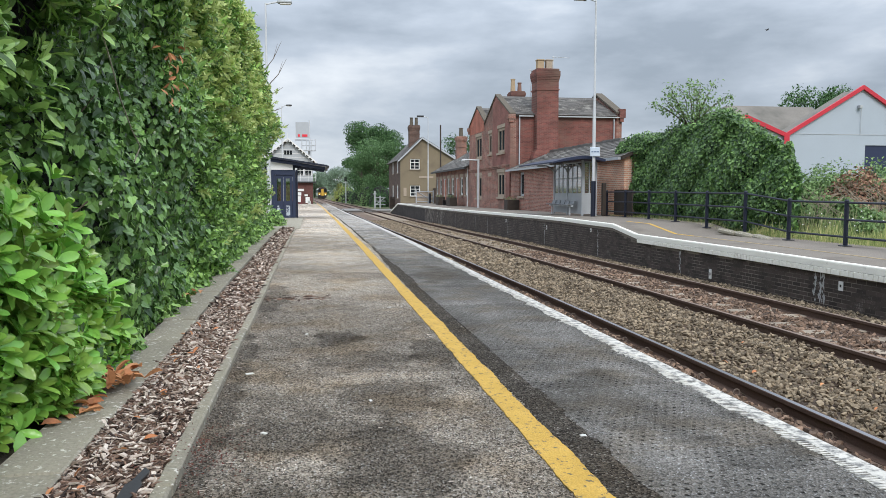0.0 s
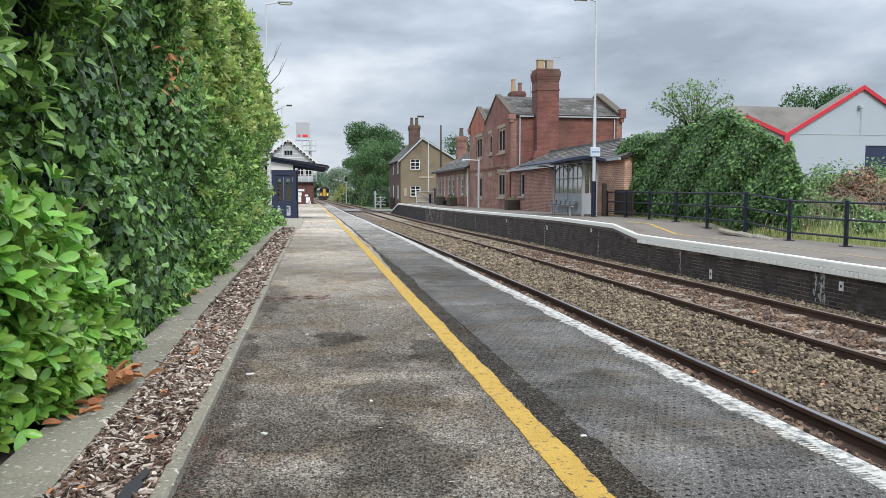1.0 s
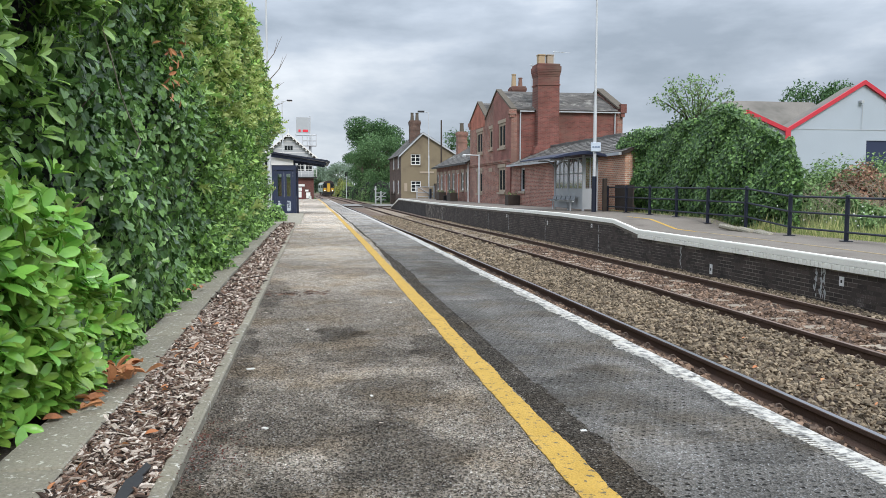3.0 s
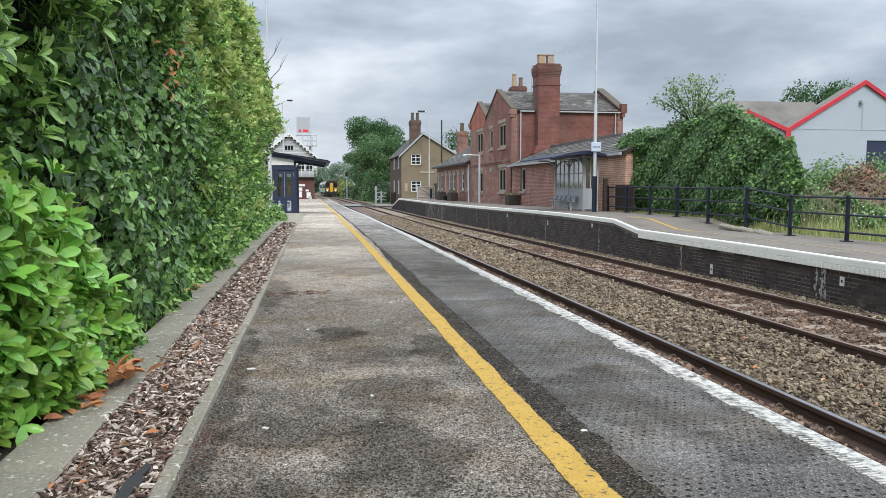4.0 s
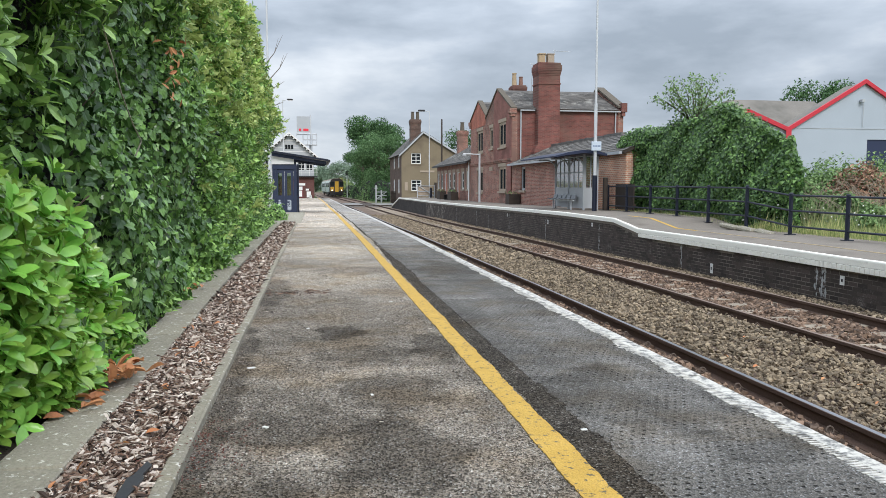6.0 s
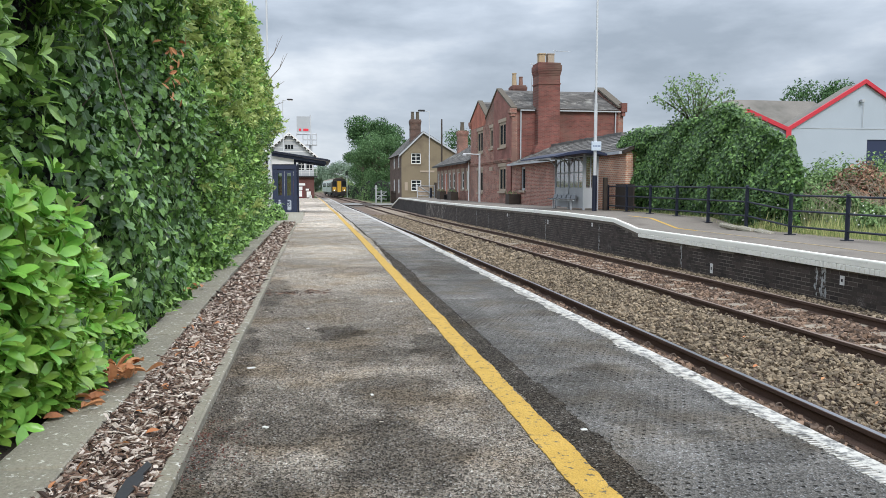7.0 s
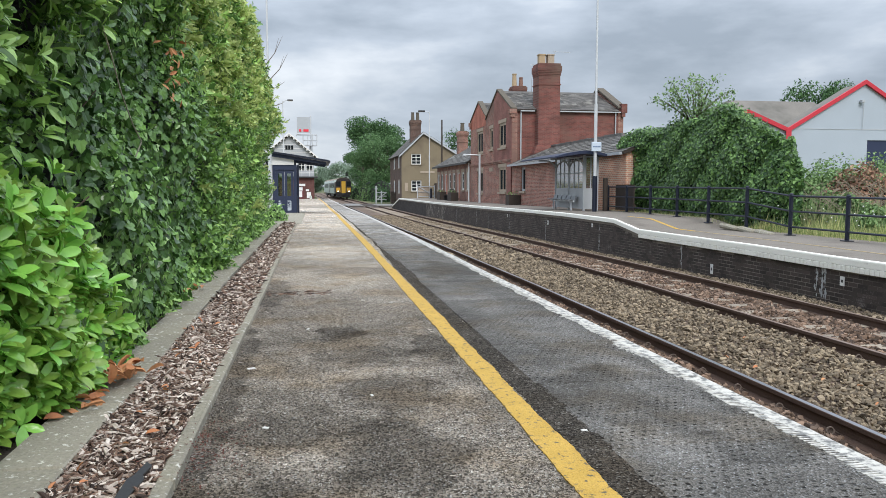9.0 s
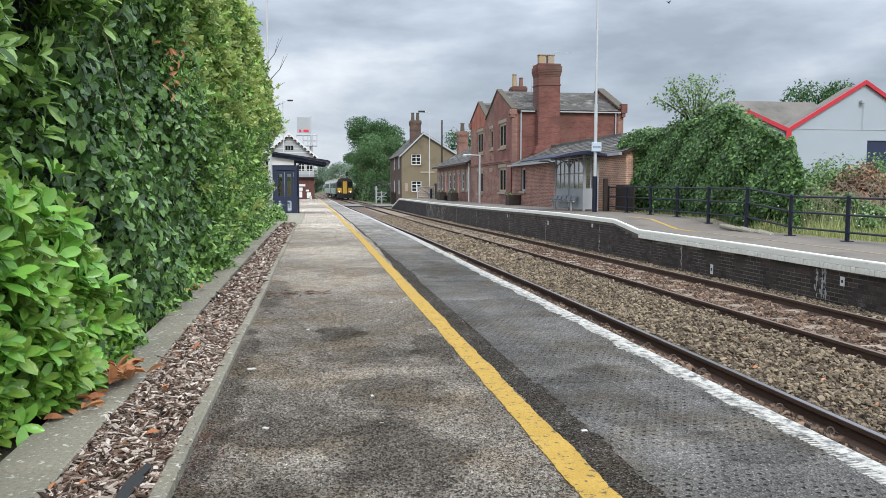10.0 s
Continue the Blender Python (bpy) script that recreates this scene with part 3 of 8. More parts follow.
def edge_slabs():
    """Edge paving in slabs of 0.91 m, each with a worn white nose."""
    p = thing("platform_edge", "dimpled grey edge slabs with worn white painted nose", "paving", kind="structure")
    bm = box(B(), 0, 0, -0.12, 0.86, 0.905, 0.0, 0.004)
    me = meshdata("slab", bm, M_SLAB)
    rng = random.Random(5)
    # the white nose is grooved across: narrow painted ribs, worn away unevenly on their inner ends
    noses = []
    n = 44
    for k in range(5):
        bw = B()
        for i in range(n):
            a = i * 0.905 / n
            x0 = 0.748 + 0.012 * math.sin(i * 0.21 + 2 * k) + rng.uniform(-0.007, 0.007) - (0.02 * rng.random() if rng.random() < 0.10 else 0)
            box(bw, max(0.60, x0), a + rng.uniform(0.0, 0.005), -0.10, 0.80, a + 0.905 / n - rng.uniform(0.002, 0.011), 0.0022)
        box(bw, 0.80, 0.0, -0.10, 0.866, 0.905, 0.0022)
        noses.append(meshdata("white_nose", bw, M_WHITE_EDGE))
    far_nose = meshdata("white_nose", box(B(), 0.745, 0.0, -0.10, 0.866, 0.9, 0.0022), M_WHITE_EDGE)
    y = -3.816
    while y < NEAR_END - 1:
        m = pose(1.045 + bend(y), y, dip(y) + 0.004 + rng.uniform(-0.003, 0.003), math.degrees(math.atan2(dip(y + 0.9) - dip(y), 0.9)), 0, -math.degrees(math.atan2(bend(y + 0.9) - bend(y), 0.9)) * -1)
        shared("slab", me, p, m)
        shared("white_nose", noses[rng.randrange(5)] if y < 11 else far_nose, p, m, "white painted nose")
        y += 0.912
    return p


def chippings():
    """Stone chippings that stand proud of the worn tarmac."""
    rng = np.random.default_rng(77)
    PY_V = np.array([[-0.5, -0.4, -0.2], [0.5, -0.5, -0.2], [0.45, 0.5, -0.2], [-0.5, 0.45, -0.2], [0.05, 0.0, 0.42]])
    PY_F = np.array([[0, 1, 4], [1, 2, 4], [2, 3, 4], [3, 0, 4]])
    P, S = [], []
    for y0, y1, dens, size in ((1.9, 4.4, 11000, 0.0072), (4.4, 9.0, 4200, 0.0095)):
        n = int(1.25 * (y1 - y0) * dens)
        P.append(np.stack([rng.uniform(-0.44, 0.81, n), rng.uniform(y0, y1, n), np.zeros(n)], 1))
        S.append(size * np.clip(rng.lognormal(0, 0.35, n), 0.5, 2.2))
    P, S = np.concatenate(P), np.concatenate(S)
    R = shoots(rng, len(P), (0, 0, 1.0), 0.25) * S[:, None, None]
    tagged(scatter_mesh("chippings", PY_V, PY_F, R, P, M_ASPHALT), "fine grey stone chippings bedded in worn tarmac", "tarmac", kind="stuff")


def far_z(y):
    """Top of the far platform: low near the camera, then a short ramp up."""
    return float(np.interp(y, [-5, 11.7, 19.7, 21.4, 26, 77.5, 84], [-0.30, -0.235, -0.175, 0.05, 0.10, 0.16, -0.85]))


M_MORTAR = mat("grimy_mortar", (0.24, 0.215, 0.185), 0.95, var=0.3, scale=2, fine=50, bump=0.3, stain=(0.055, 0.046, 0.04), stain_scale=1.6, stain_cut=(0.44, 0.56))


def coping(p, ys):
    """White painted nose of the far platform: rounded over at the top, chipped along its inner edge."""
    r = random.Random(41)
    bm = B()
    rows, y = [], -8.0
    while y < FAR_END:
        w = 0.062 + r.uniform(-0.016, 0.016)
        prof = [(8.800, -0.118), (8.800, -0.022), (8.804, -0.004), (8.816, 0.010), (8.800 + w, 0.012), (8.800 + w, -0.1), (8.86, -0.118)]
        rows.append([bm.verts.new((x + bend(y), y, far_z(y) + dip(y) + z)) for x, z in prof])
        y += 0.06 if 9 < y < 26 else 0.5
    k = len(rows[0])
    for a, b in zip(rows, rows[1:]):
        for i in range(k):
            bm.faces.new((a[i], a[(i + 1) % k], b[(i + 1) % k], b[i]))
    bmesh.ops.recalc_face_normals(bm, faces=bm.faces[:])
    part("coping", bm, M_WHITE_COPING, p, "white painted rounded coping")


def make_far_platform():
    p = thing("platform_far", "grey tarmac platform on a dark brick wall", "platform", kind="structure")
    ys = [-8, 2, 8, 11.7, 14, 17, 19.7, 20.5, 21.4, 23, 26, 30, 36, 42, 46, 50, 55, 60, 65, 70, 75, 77.5, 80, FAR_END]
    strip("surface", 8.842, 12.0, lambda y: far_z(y), ys, M_ASPHALT_FAR, 0.2, p)
    strip("wall", 8.87, 9.2, lambda y: far_z(y) - 0.1, ys, M_MORTAR, 1.3, p)["label"] = "dark sooty brick platform wall"
    coping(p, ys)
    strip("wall", 8.866, 9.2, lambda y: far_z(y) - 0.105, [60, 65, 70, 75, 77.5, 80, FAR_END - 0.01], M_BRICK_DARK, 1.29, p)["label"] = "dark sooty brick platform wall"
    M_YWORN = mat("worn_ochre_paint", (0.38, 0.29, 0.16), 0.85, var=0.2, scale=2, fine=60, bump=0.3, stain=(0.18, 0.155, 0.125), stain_scale=6, stain_cut=(0.48, 0.62))
    strip("yellow_line", 9.94, 10.02, lambda y: far_z(y) + 0.006, [8, 11.7, 14, 17, 18.6], M_YWORN, 0.01, p)["label"] = "faded ochre line"
    strip("yellow_line", 9.93, 10.03, lambda y: far_z(y) + 0.006, [18.6, 19.7, 20.5, 21.4, 23], M_YELLOW, 0.01, p)["label"] = "yellow line"
    return p


RAIL = [(0.035, 0.0), (0.035, -0.035), (0.009, -0.05), (0.009, -0.125), (0.07, -0.145), (0.07, -0.155), (-0.07, -0.155), (-0.07, -0.145), (-0.009, -0.125), (-0.009, -0.05), (-0.035, -0.035), (-0.035, 0.0)]
TRACKS = [(2.705, 4.21), (6.32, 7.90)]
RAIL_Z = -0.92


def make_rail(x, shiny, ys):
    bm = B()
    rows = [[bm.verts.new((x + bend(y) + a, y, RAIL_Z + dip(y) + b)) for a, b in RAIL] for y in ys]
    k = len(RAIL)
    for r, s in zip(rows, rows[1:]):
        for i in range(k):
            bm.faces.new((r[i], r[(i + 1) % k], s[(i + 1) % k], s[i]))
    bmesh.ops.recalc_face_normals(bm, faces=bm.faces[:])
    rail = part("rail", bm, M_RAIL_SIDE)
    tagged(rail, "brown rusty steel rail on sleepers with " + ("bright polished" if shiny else "dull worn") + " head", "rail", "rails")
    h = strip("rail_head", x - 0.024, x + 0.024, RAIL_Z + 0.001, ys, M_RAIL_TOP if shiny else M_RAIL_TOP_RUST, 0.006, rail)
    h["label"] = "polished running surface" if shiny else "dull running surface"
    return rail


def make_track():
    ys = [-6, 2, 5, 8, 11] + list(range(14, 100, 3)) + list(range(100, 300, 8))
    for k, (a, b) in enumerate(TRACKS):
        for x in (a, b):
            make_rail(x, k == 0, ys)
    bed = strip("ballast_bed", 1.7, 8.9, RAIL_Z - 0.15, [y for y in YS_FAR if y < 400], M_BALLAST_BED, 0.15)
    tagged(bed, "brown and grey stone ballast under the rails", "ballast", kind="structure")
    # sleepers
    bm = box(B(), -1.25, -0.125, -0.12, 1.25, 0.125, 0.0, 0.012)
    me = meshdata("sleeper", bm, M_SLEEPER)
    for k, (a, b) in enumerate(TRACKS):
        grp = thing("sleepers", "weathered timber sleepers sunk in the ballast", "sleepers", kind="structure")
        y = -4.84 + 0.3 * k
        while y < 84:
            shared("sleeper", me, grp, pose((a + b) / 2 + bend(y), y, RAIL_Z + dip(y) - (0.128 if k else 0.16)))
            y += 0.68


def stones():
    rng = np.random.default_rng(4)

    def fill(name, zones, dens, size, variants, material, shape=CUBE_V, faces=CUBE_F):
        for _ in range(variants):
            P, S = [], []
            for x0, x1, y0, y1, zc in zones:
                n = int((x1 - x0) * (y1 - y0) * dens / variants)
                y = rng.uniform(y0, y1, n)
                x = rng.uniform(x0, x1, n) + np.array([bend(v) for v in y])
                z = RAIL_Z + zc + np.array([dip(v) for v in y]) + rng.uniform(-0.02, 0.03, n) + 0.02 * np.sin(x * 7 + 1.3 * np.sin(y * 3))
                P.append(np.stack([x, y, z], 1))
                S.append(rng.uniform(0.6, 1.5, n) * size)
            P, S = np.concatenate(P), np.concatenate(S)
            R = shoots(rng, len(P), (0, 0, 1.0), 0.42) * (S[:, None] * rng.uniform(0.7, 1.25, (len(P), 3)) * np.array([1.25, 0.9, 0.72]))[:, None, :]
            jit = shape * rng.uniform(0.72, 1.2, (len(shape), 1)) + rng.uniform(-0.12, 0.12, shape.shape)
            tagged(scatter_mesh(name, jit, faces, R, P, material), "loose angular grey-brown ballast stones", "ballast", kind="stuff")

    fill("ballast", [(4.30, 6.22, 4.5, 20, -0.105), (8.0, 8.86, 8, 26, -0.14)], 560, 0.080, 6, M_BALLAST, ICO_V * 0.56, ICO_F)
    fill("ballast", [(3.55, 4.14, 4.5, 20, -0.15)], 950, 0.046, 3, M_BALLAST_RED)
    fill("ballast", [(6.42, 7.82, 7, 26, -0.150)], 560, 0.05, 4, M_BALLAST_RED)
    fill("ballast", [(4.30, 6.22, 20, 60, -0.10), (3.6, 4.14, 20, 45, -0.14), (6.42, 7.82, 26, 60, -0.175), (8.0, 8.85, 26, 55, -0.14)], 190, 0.075, 2, M_BALLAST)
    fill("ballast", [(1.8, 2.62, -5, 4.5, -0.14), (2.8, 4.14, -5, 4.5, -0.17), (4.30, 6.22, -5, 4.5, -0.12), (6.42, 7.82, -5, 7, -0.17), (8.0, 8.86, -5, 8, -0.14)], 220, 0.07, 2, M_BALLAST)


make_ground()
make_near_platform()
make_far_platform()
make_track()


def wall_bricks():
    """Bricks of the far platform wall, laid in stretchers; the nearest are pieces of their own."""
    w = thing("brick_facing", "sooty dark brick facing of the far platform wall", "brickwork", kind="structure")
    me = meshdata("brick", box(B(), -0.006, 0.0, 0.0, 0.04, 0.2135, 0.0640), M_BRICKPIECE)
    mw = meshdata("white_brick", box(B(), -0.010, 0.0, 0.0, 0.08, 0.103, 0.097, 0.005), M_WHITE_COPING)
    r = random.Random(17)
    V, F, base = [], [], None
    bx = np.array([[0, 0, 0], [0, 0.214, 0], [0, 0.214, 0.065], [0, 0, 0.065], [0.03, 0, 0], [0.03, 0.214, 0], [0.03, 0.214, 0.065], [0.03, 0, 0.065]]) - np.array([0.006, 0, 0])
    bf = np.array([[0, 3, 2, 1], [0, 1, 5, 4], [2, 3, 7, 6], [1, 2, 6, 5], [3, 0, 4, 7]])
    offs = []
    for c in range(14):
        z = -1.08 + c * 0.075
        y = 9.0 + (0.1125 if c % 2 else 0)
        while y < 60:
            low = y < 20.6
            top = far_z(y) - (0.23 if low else 0.10)
            if z + 0.07 < top:
                p = (8.8742 + r.uniform(-0.0012, 0.0012) + bend(y), y, z + dip(y))
                if 10.9 < y < 17.2:
                    shared("brick", me, w, pose(*p))
                elif y < 60:
                    offs.append(p)
            y += 0.225
    offs = np.array(offs)
    ob = scatter_mesh("more_bricks", bx, bf, np.tile(np.eye(3), (len(offs), 1, 1)), offs, M_BRICKPIECE_I, w)
    ob["kind"] = "stuff"
    y = 9.0
    while y < 19.6:
        shared("white_brick", mw, w, pose(8.806, y, far_z(y) - 0.222 + dip(y)), "white painted brick")
        y += 0.112


M_BRICKPIECE = mat("sooty_brick", (0.050, 0.037, 0.032), 0.75, var=0.25, scale=2, fine=50, bump=0.3, objrand=0.45, stain=(0.17, 0.155, 0.14), stain_scale=1.6, stain_cut=(0.60, 0.70))
M_BRICKPIECE_I = mat("sooty_bricks", (0.050, 0.037, 0.032), 0.75, var=0.25, scale=2, fine=50, bump=0.3, island=0.45, stain=(0.17, 0.155, 0.14), stain_scale=1.6, stain_cut=(0.60, 0.70))


def lime_streaks():
    """Pale lime streaks that have run down the wall."""
    r = random.Random(23)
    for y in (11.94, 12.02, 12.17, 17.24, 22.7, 28.3, 33.9, 38, 41, 47, 52):
        rng = np.random.default_rng(int(y * 10))
        n = 26
        z = rng.uniform(-0.98, far_z(y) - 0.25, n)
        P = np.stack([np.full(n, 8.8635), y + rng.normal(0, 0.022, n), z + dip(y)], 1)
        R = np.tile(np.diag([0.005, 0.03, 0.08]), (n, 1, 1)) * rng.uniform(0.5, 1.4, n)[:, None, None]
        tagged(scatter_mesh("lime_streak", OCT_V, OCT_F, R, P, M_LIME), "pale lime streak on the dark bricks", "stain", kind="stuff")


M_LIME = mat("lime", (0.42, 0.43, 0.43), 0.9, var=0.2, scale=9, fine=60, bump=0.2)


def rail_clips():
    """Spring clips that hold the near rail to its sleepers."""
    bm = B()
    pts = [(0.036 * math.cos(a * math.pi / 5), 0.012 * math.sin(a * math.pi / 5 + 0.6), 0.034 + 0.034 * math.sin(a * math.pi / 5)) for a in range(11)] + [(0.09, 0.03, 0.0)]
    for a, b in zip(pts, pts[1:]):
        rod(bm, a, b, 0.0085, 0.0085, 6)
    me = meshdata("rail_clip", bm, M_CLIP)
    y = 4.7
    while y < 26:
        for k, (x, s) in enumerate(((4.21, 1), (6.32, 1))):
            c = new("rail_clip", me)
            c.matrix_basis = pose(x - 0.115 + bend(y), y + 0.3 * k, RAIL_Z + dip(y) - 0.125, 0, 0, -15) @ Matrix.Scale(0.9, 4)
            tagged(c, "rusty looped steel spring clip at the rail foot", "rail clip", "rail clips")
        y += 0.68


M_CLIP = mat("clip_steel", (0.12, 0.09, 0.072), 0.7, 0.2, var=0.2, scale=4, fine=60, bump=0.2)


# ---------------------------------------------------------------- buildings
def wall_cells(bm, axis, at, thick, u0, u1, z0, z1, holes=()):
    """An upright wall with rectangular openings. axis: its run; at: its outer face; holes: (u0, z0, u1, z1)."""
    us = sorted({u0, u1, *[h[0] for h in holes], *[h[2] for h in holes]})
    zs = sorted({z0, z1, *[h[1] for h in holes], *[h[3] for h in holes]})
    for ua, ub in zip(us, us[1:]):
        run = None
        for za, zb in zip(zs, zs[1:]):
            uc, zc = (ua + ub) / 2, (za + zb) / 2
            if any(h[0] < uc < h[2] and h[1] < zc < h[3] for h in holes):
                continue
            if axis == "y":
                box(bm, at, ua, za, at + thick, ub, zb)
            else:
                box(bm, ua, at, za, ub, at + thick, zb)
    bmesh.ops.remove_doubles(bm, verts=bm.verts[:], dist=0.0005)
    return bm


def window(parent, axis, at, u0, z0, u1, z1, bars=(1, 1), frame_mat=None, lintel=0.22, sill=0.12, depth=0.14, w=0.06, stone=None):
    """A window set back in its opening, with frame, glazing bars, panes, lintel and sill."""
    fm = frame_mat or M_WHITE
    def bx(bm, a0, d0, b0, a1, d1, b1):
        if axis == "y":
            return box(bm, at + d0, a0, b0, at + d1, a1, b1)
        return box(bm, a0, at + d0, b0, a1, at + d1, b1)
    f = B()
    bx(f, u0, depth - 0.05, z0, u0 + w, depth + 0.05, z1)
    bx(f, u1 - w, depth - 0.05, z0, u1, depth + 0.05, z1)
    bx(f, u0 + w, depth - 0.05, z1 - w, u1 - w, depth + 0.05, z1)
    bx(f, u0 + w, depth - 0.05, z0, u1 - w, depth + 0.05, z0 + w)
    nu, nz = bars
    for i in range(1, nu):
        u = u0 + (u1 - u0) * i / nu
        bx(f, u - w * 0.4, depth - 0.035, z0 + w, u + w * 0.4, depth + 0.035, z1 - w)
    for i in range(1, nz):
        z = z0 + (z1 - z0) * i / nz
        bx(f, u0 + w, depth - 0.03, z - w * 0.35, u1 - w, depth + 0.03, z + w * 0.35)
    win = part("window", f, fm, parent)
    part("pane", bx(B(), u0 + w, depth + 0.0, z0 + w, u1 - w, depth + 0.012, z1 - w), M_PANE, win)
    if lintel:
        part("lintel", bx(B(), u0 - 0.12, -0.03, z1, u1 + 0.12, 0.2, z1 + lintel), stone or M_STONE, parent)
    if sill:
        part("sill", bx(B(), u0 - 0.1, -0.09, z0 - sill, u1 + 0.1, 0.2, z0), stone or M_STONE, win)
    return win


def pot(parent, x, y, z, h, r, material, square=False):
    bm = B()
    if square:
        box(bm, x - r, y - r, z, x + r, y + r, z + h, 0.02)
        box(bm, x - r * 1.15, y - r * 1.15, z + h, x + r * 1.15, y + r * 1.15, z + h + 0.06)
    else:
        rod(bm, (x, y, z), (x, y, z + h), r * 1.1, r * 0.85, 10)
        rod(bm, (x, y, z + h), (x, y, z + h + 0.07), r * 1.05, r * 1.05, 10)
    part("chimney_pot", bm, material, parent)


def stack(parent, x0, y0, z0, x1, y1, z1, material, pots=(), cap=0.45):
    """A brick chimney with corbelled cap."""
    c = part("chimney", box(B(), x0, y0, z0, x1, y1, z1 - cap), material, parent)
    k = 4
    for i in range(k):
        e = 0.02 + 0.02 * i
        part("corbel_course", box(B(), x0 - e, y0 - e, z1 - cap + cap * 0.5 * i / k, x1 + e, y1 + e, z1 - cap + cap * 0.5 * (i + 1) / k), material, c)
    part("cap", box(B(), x0 - 0.085, y0 - 0.085, z1 - cap * 0.5, x1 + 0.085, y1 + 0.085, z1 - cap * 0.2, 0.01), material, c)
    part("cap", box(B(), x0 - 0.03, y0 - 0.03, z1 - cap * 0.2, x1 + 0.03, y1 + 0.03, z1, 0.02), material, c)
    part("band", box(B(), x0 - 0.04, y0 - 0.04, z1 - cap - 0.55, x1 + 0.04, y1 + 0.04, z1 - cap - 0.47), material, c)
    for px, py, h, r, m, sq in pots:
        pot(c, px, py, z1, h, r, m, sq)
    return c


def slate_slope(name, parent, a, b, c, d, rows, cols, material, seed=1, lift=0.02, wmin=0.8):
    """A roof slope in overlapping courses of slates. Corners: a, b along the eave, then c over b and d over a at the ridge."""
    a, b, c, d = map(Vector, (a, b, c, d))
    nrm = (b - a).cross(d - a).normalized()
    if nrm.z < 0:
        nrm = -nrm
    rng = random.Random(seed)
    bm = B()
    for i in range(rows):
        s0, s1 = i / rows, min(1.0, (i + 1.12) / rows)
        p0, p1, q0, q1 = a.lerp(d, s0), b.lerp(c, s0), a.lerp(d, s1), b.lerp(c, s1)
        off = 0.5 if i % 2 else 0.0
        for j in range(-1, cols):
            t0, t1 = max(0, (j + off) / cols), min(1, (j + off + 0.985) / cols)
            if t1 - t0 < 0.002:
                continue
            up = nrm * (lift + rng.uniform(0, 0.008))
            vs = [p0.lerp(p1, t0) + up, p0.lerp(p1, t1) + up, q0.lerp(q1, t1) + nrm * 0.004, q0.lerp(q1, t0) + nrm * 0.004]
            lo = [v - nrm * 0.02 for v in vs[:2]]
            f = [bm.verts.new(v) for v in vs]
            g = [bm.verts.new(v) for v in lo]
            bm.faces.new(f)
            bm.faces.new((g[0], g[1], f[1], f[0]))
    ob = part(name, bm, material, parent)
    under = B()
    vs = [under.verts.new(v) for v in (a, b, c, d)]
    ws = [under.verts.new(v - nrm * 0.12) for v in (a, b, c, d)]
    under.faces.new(vs)
    under.faces.new(ws[::-1])
    for i in range(4):
        under.faces.new((vs[i], ws[i], ws[(i + 1) % 4], vs[(i + 1) % 4]))
    part("roof_deck", under, M_WOODDARK, parent)
    return ob


M_SLATE_I = mat("slate_courses", (0.085, 0.08, 0.077), 0.8, spec=0.3, var=0.28, scale=0.8, fine=18, bump=0.3, tint=(0.135, 0.126, 0.115), island=0.14, stain=(0.27, 0.26, 0.235), stain_scale=1.1, stain_cut=(0.54, 0.62))


M_COPE = mat("weathered_coping", (0.13, 0.11, 0.083), 0.9, var=0.25, scale=2, fine=30, bump=0.4, tint=(0.09, 0.078, 0.062))


def gable_coping(parent, x0, x1, ya, za, ym, zm, yb, zb):
    """Raised stone coping along both slopes of a gable that faces along x."""
    for (p, q) in (((ya, za), (ym, zm)), ((yb, zb), (ym, zm))):
        bm = B()
        prism(bm, [(p[0], p[1]), (q[0], q[1]), (q[0], q[1] + 0.11), (p[0], p[1] + 0.11)], "x", x0, x1)
        part("coping", bm, M_COPE, parent)


M_PURPLE_BRICK = brick_mat("purple_brick", (0.27, 0.115, 0.095), (0.22, 0.092, 0.078), (0.26, 0.13, 0.105), "xy")
M_BRIGHT_BRICK = brick_mat("bright_red_brick", (0.46, 0.15, 0.10), (0.38, 0.12, 0.085), (0.42, 0.19, 0.13), "xy")


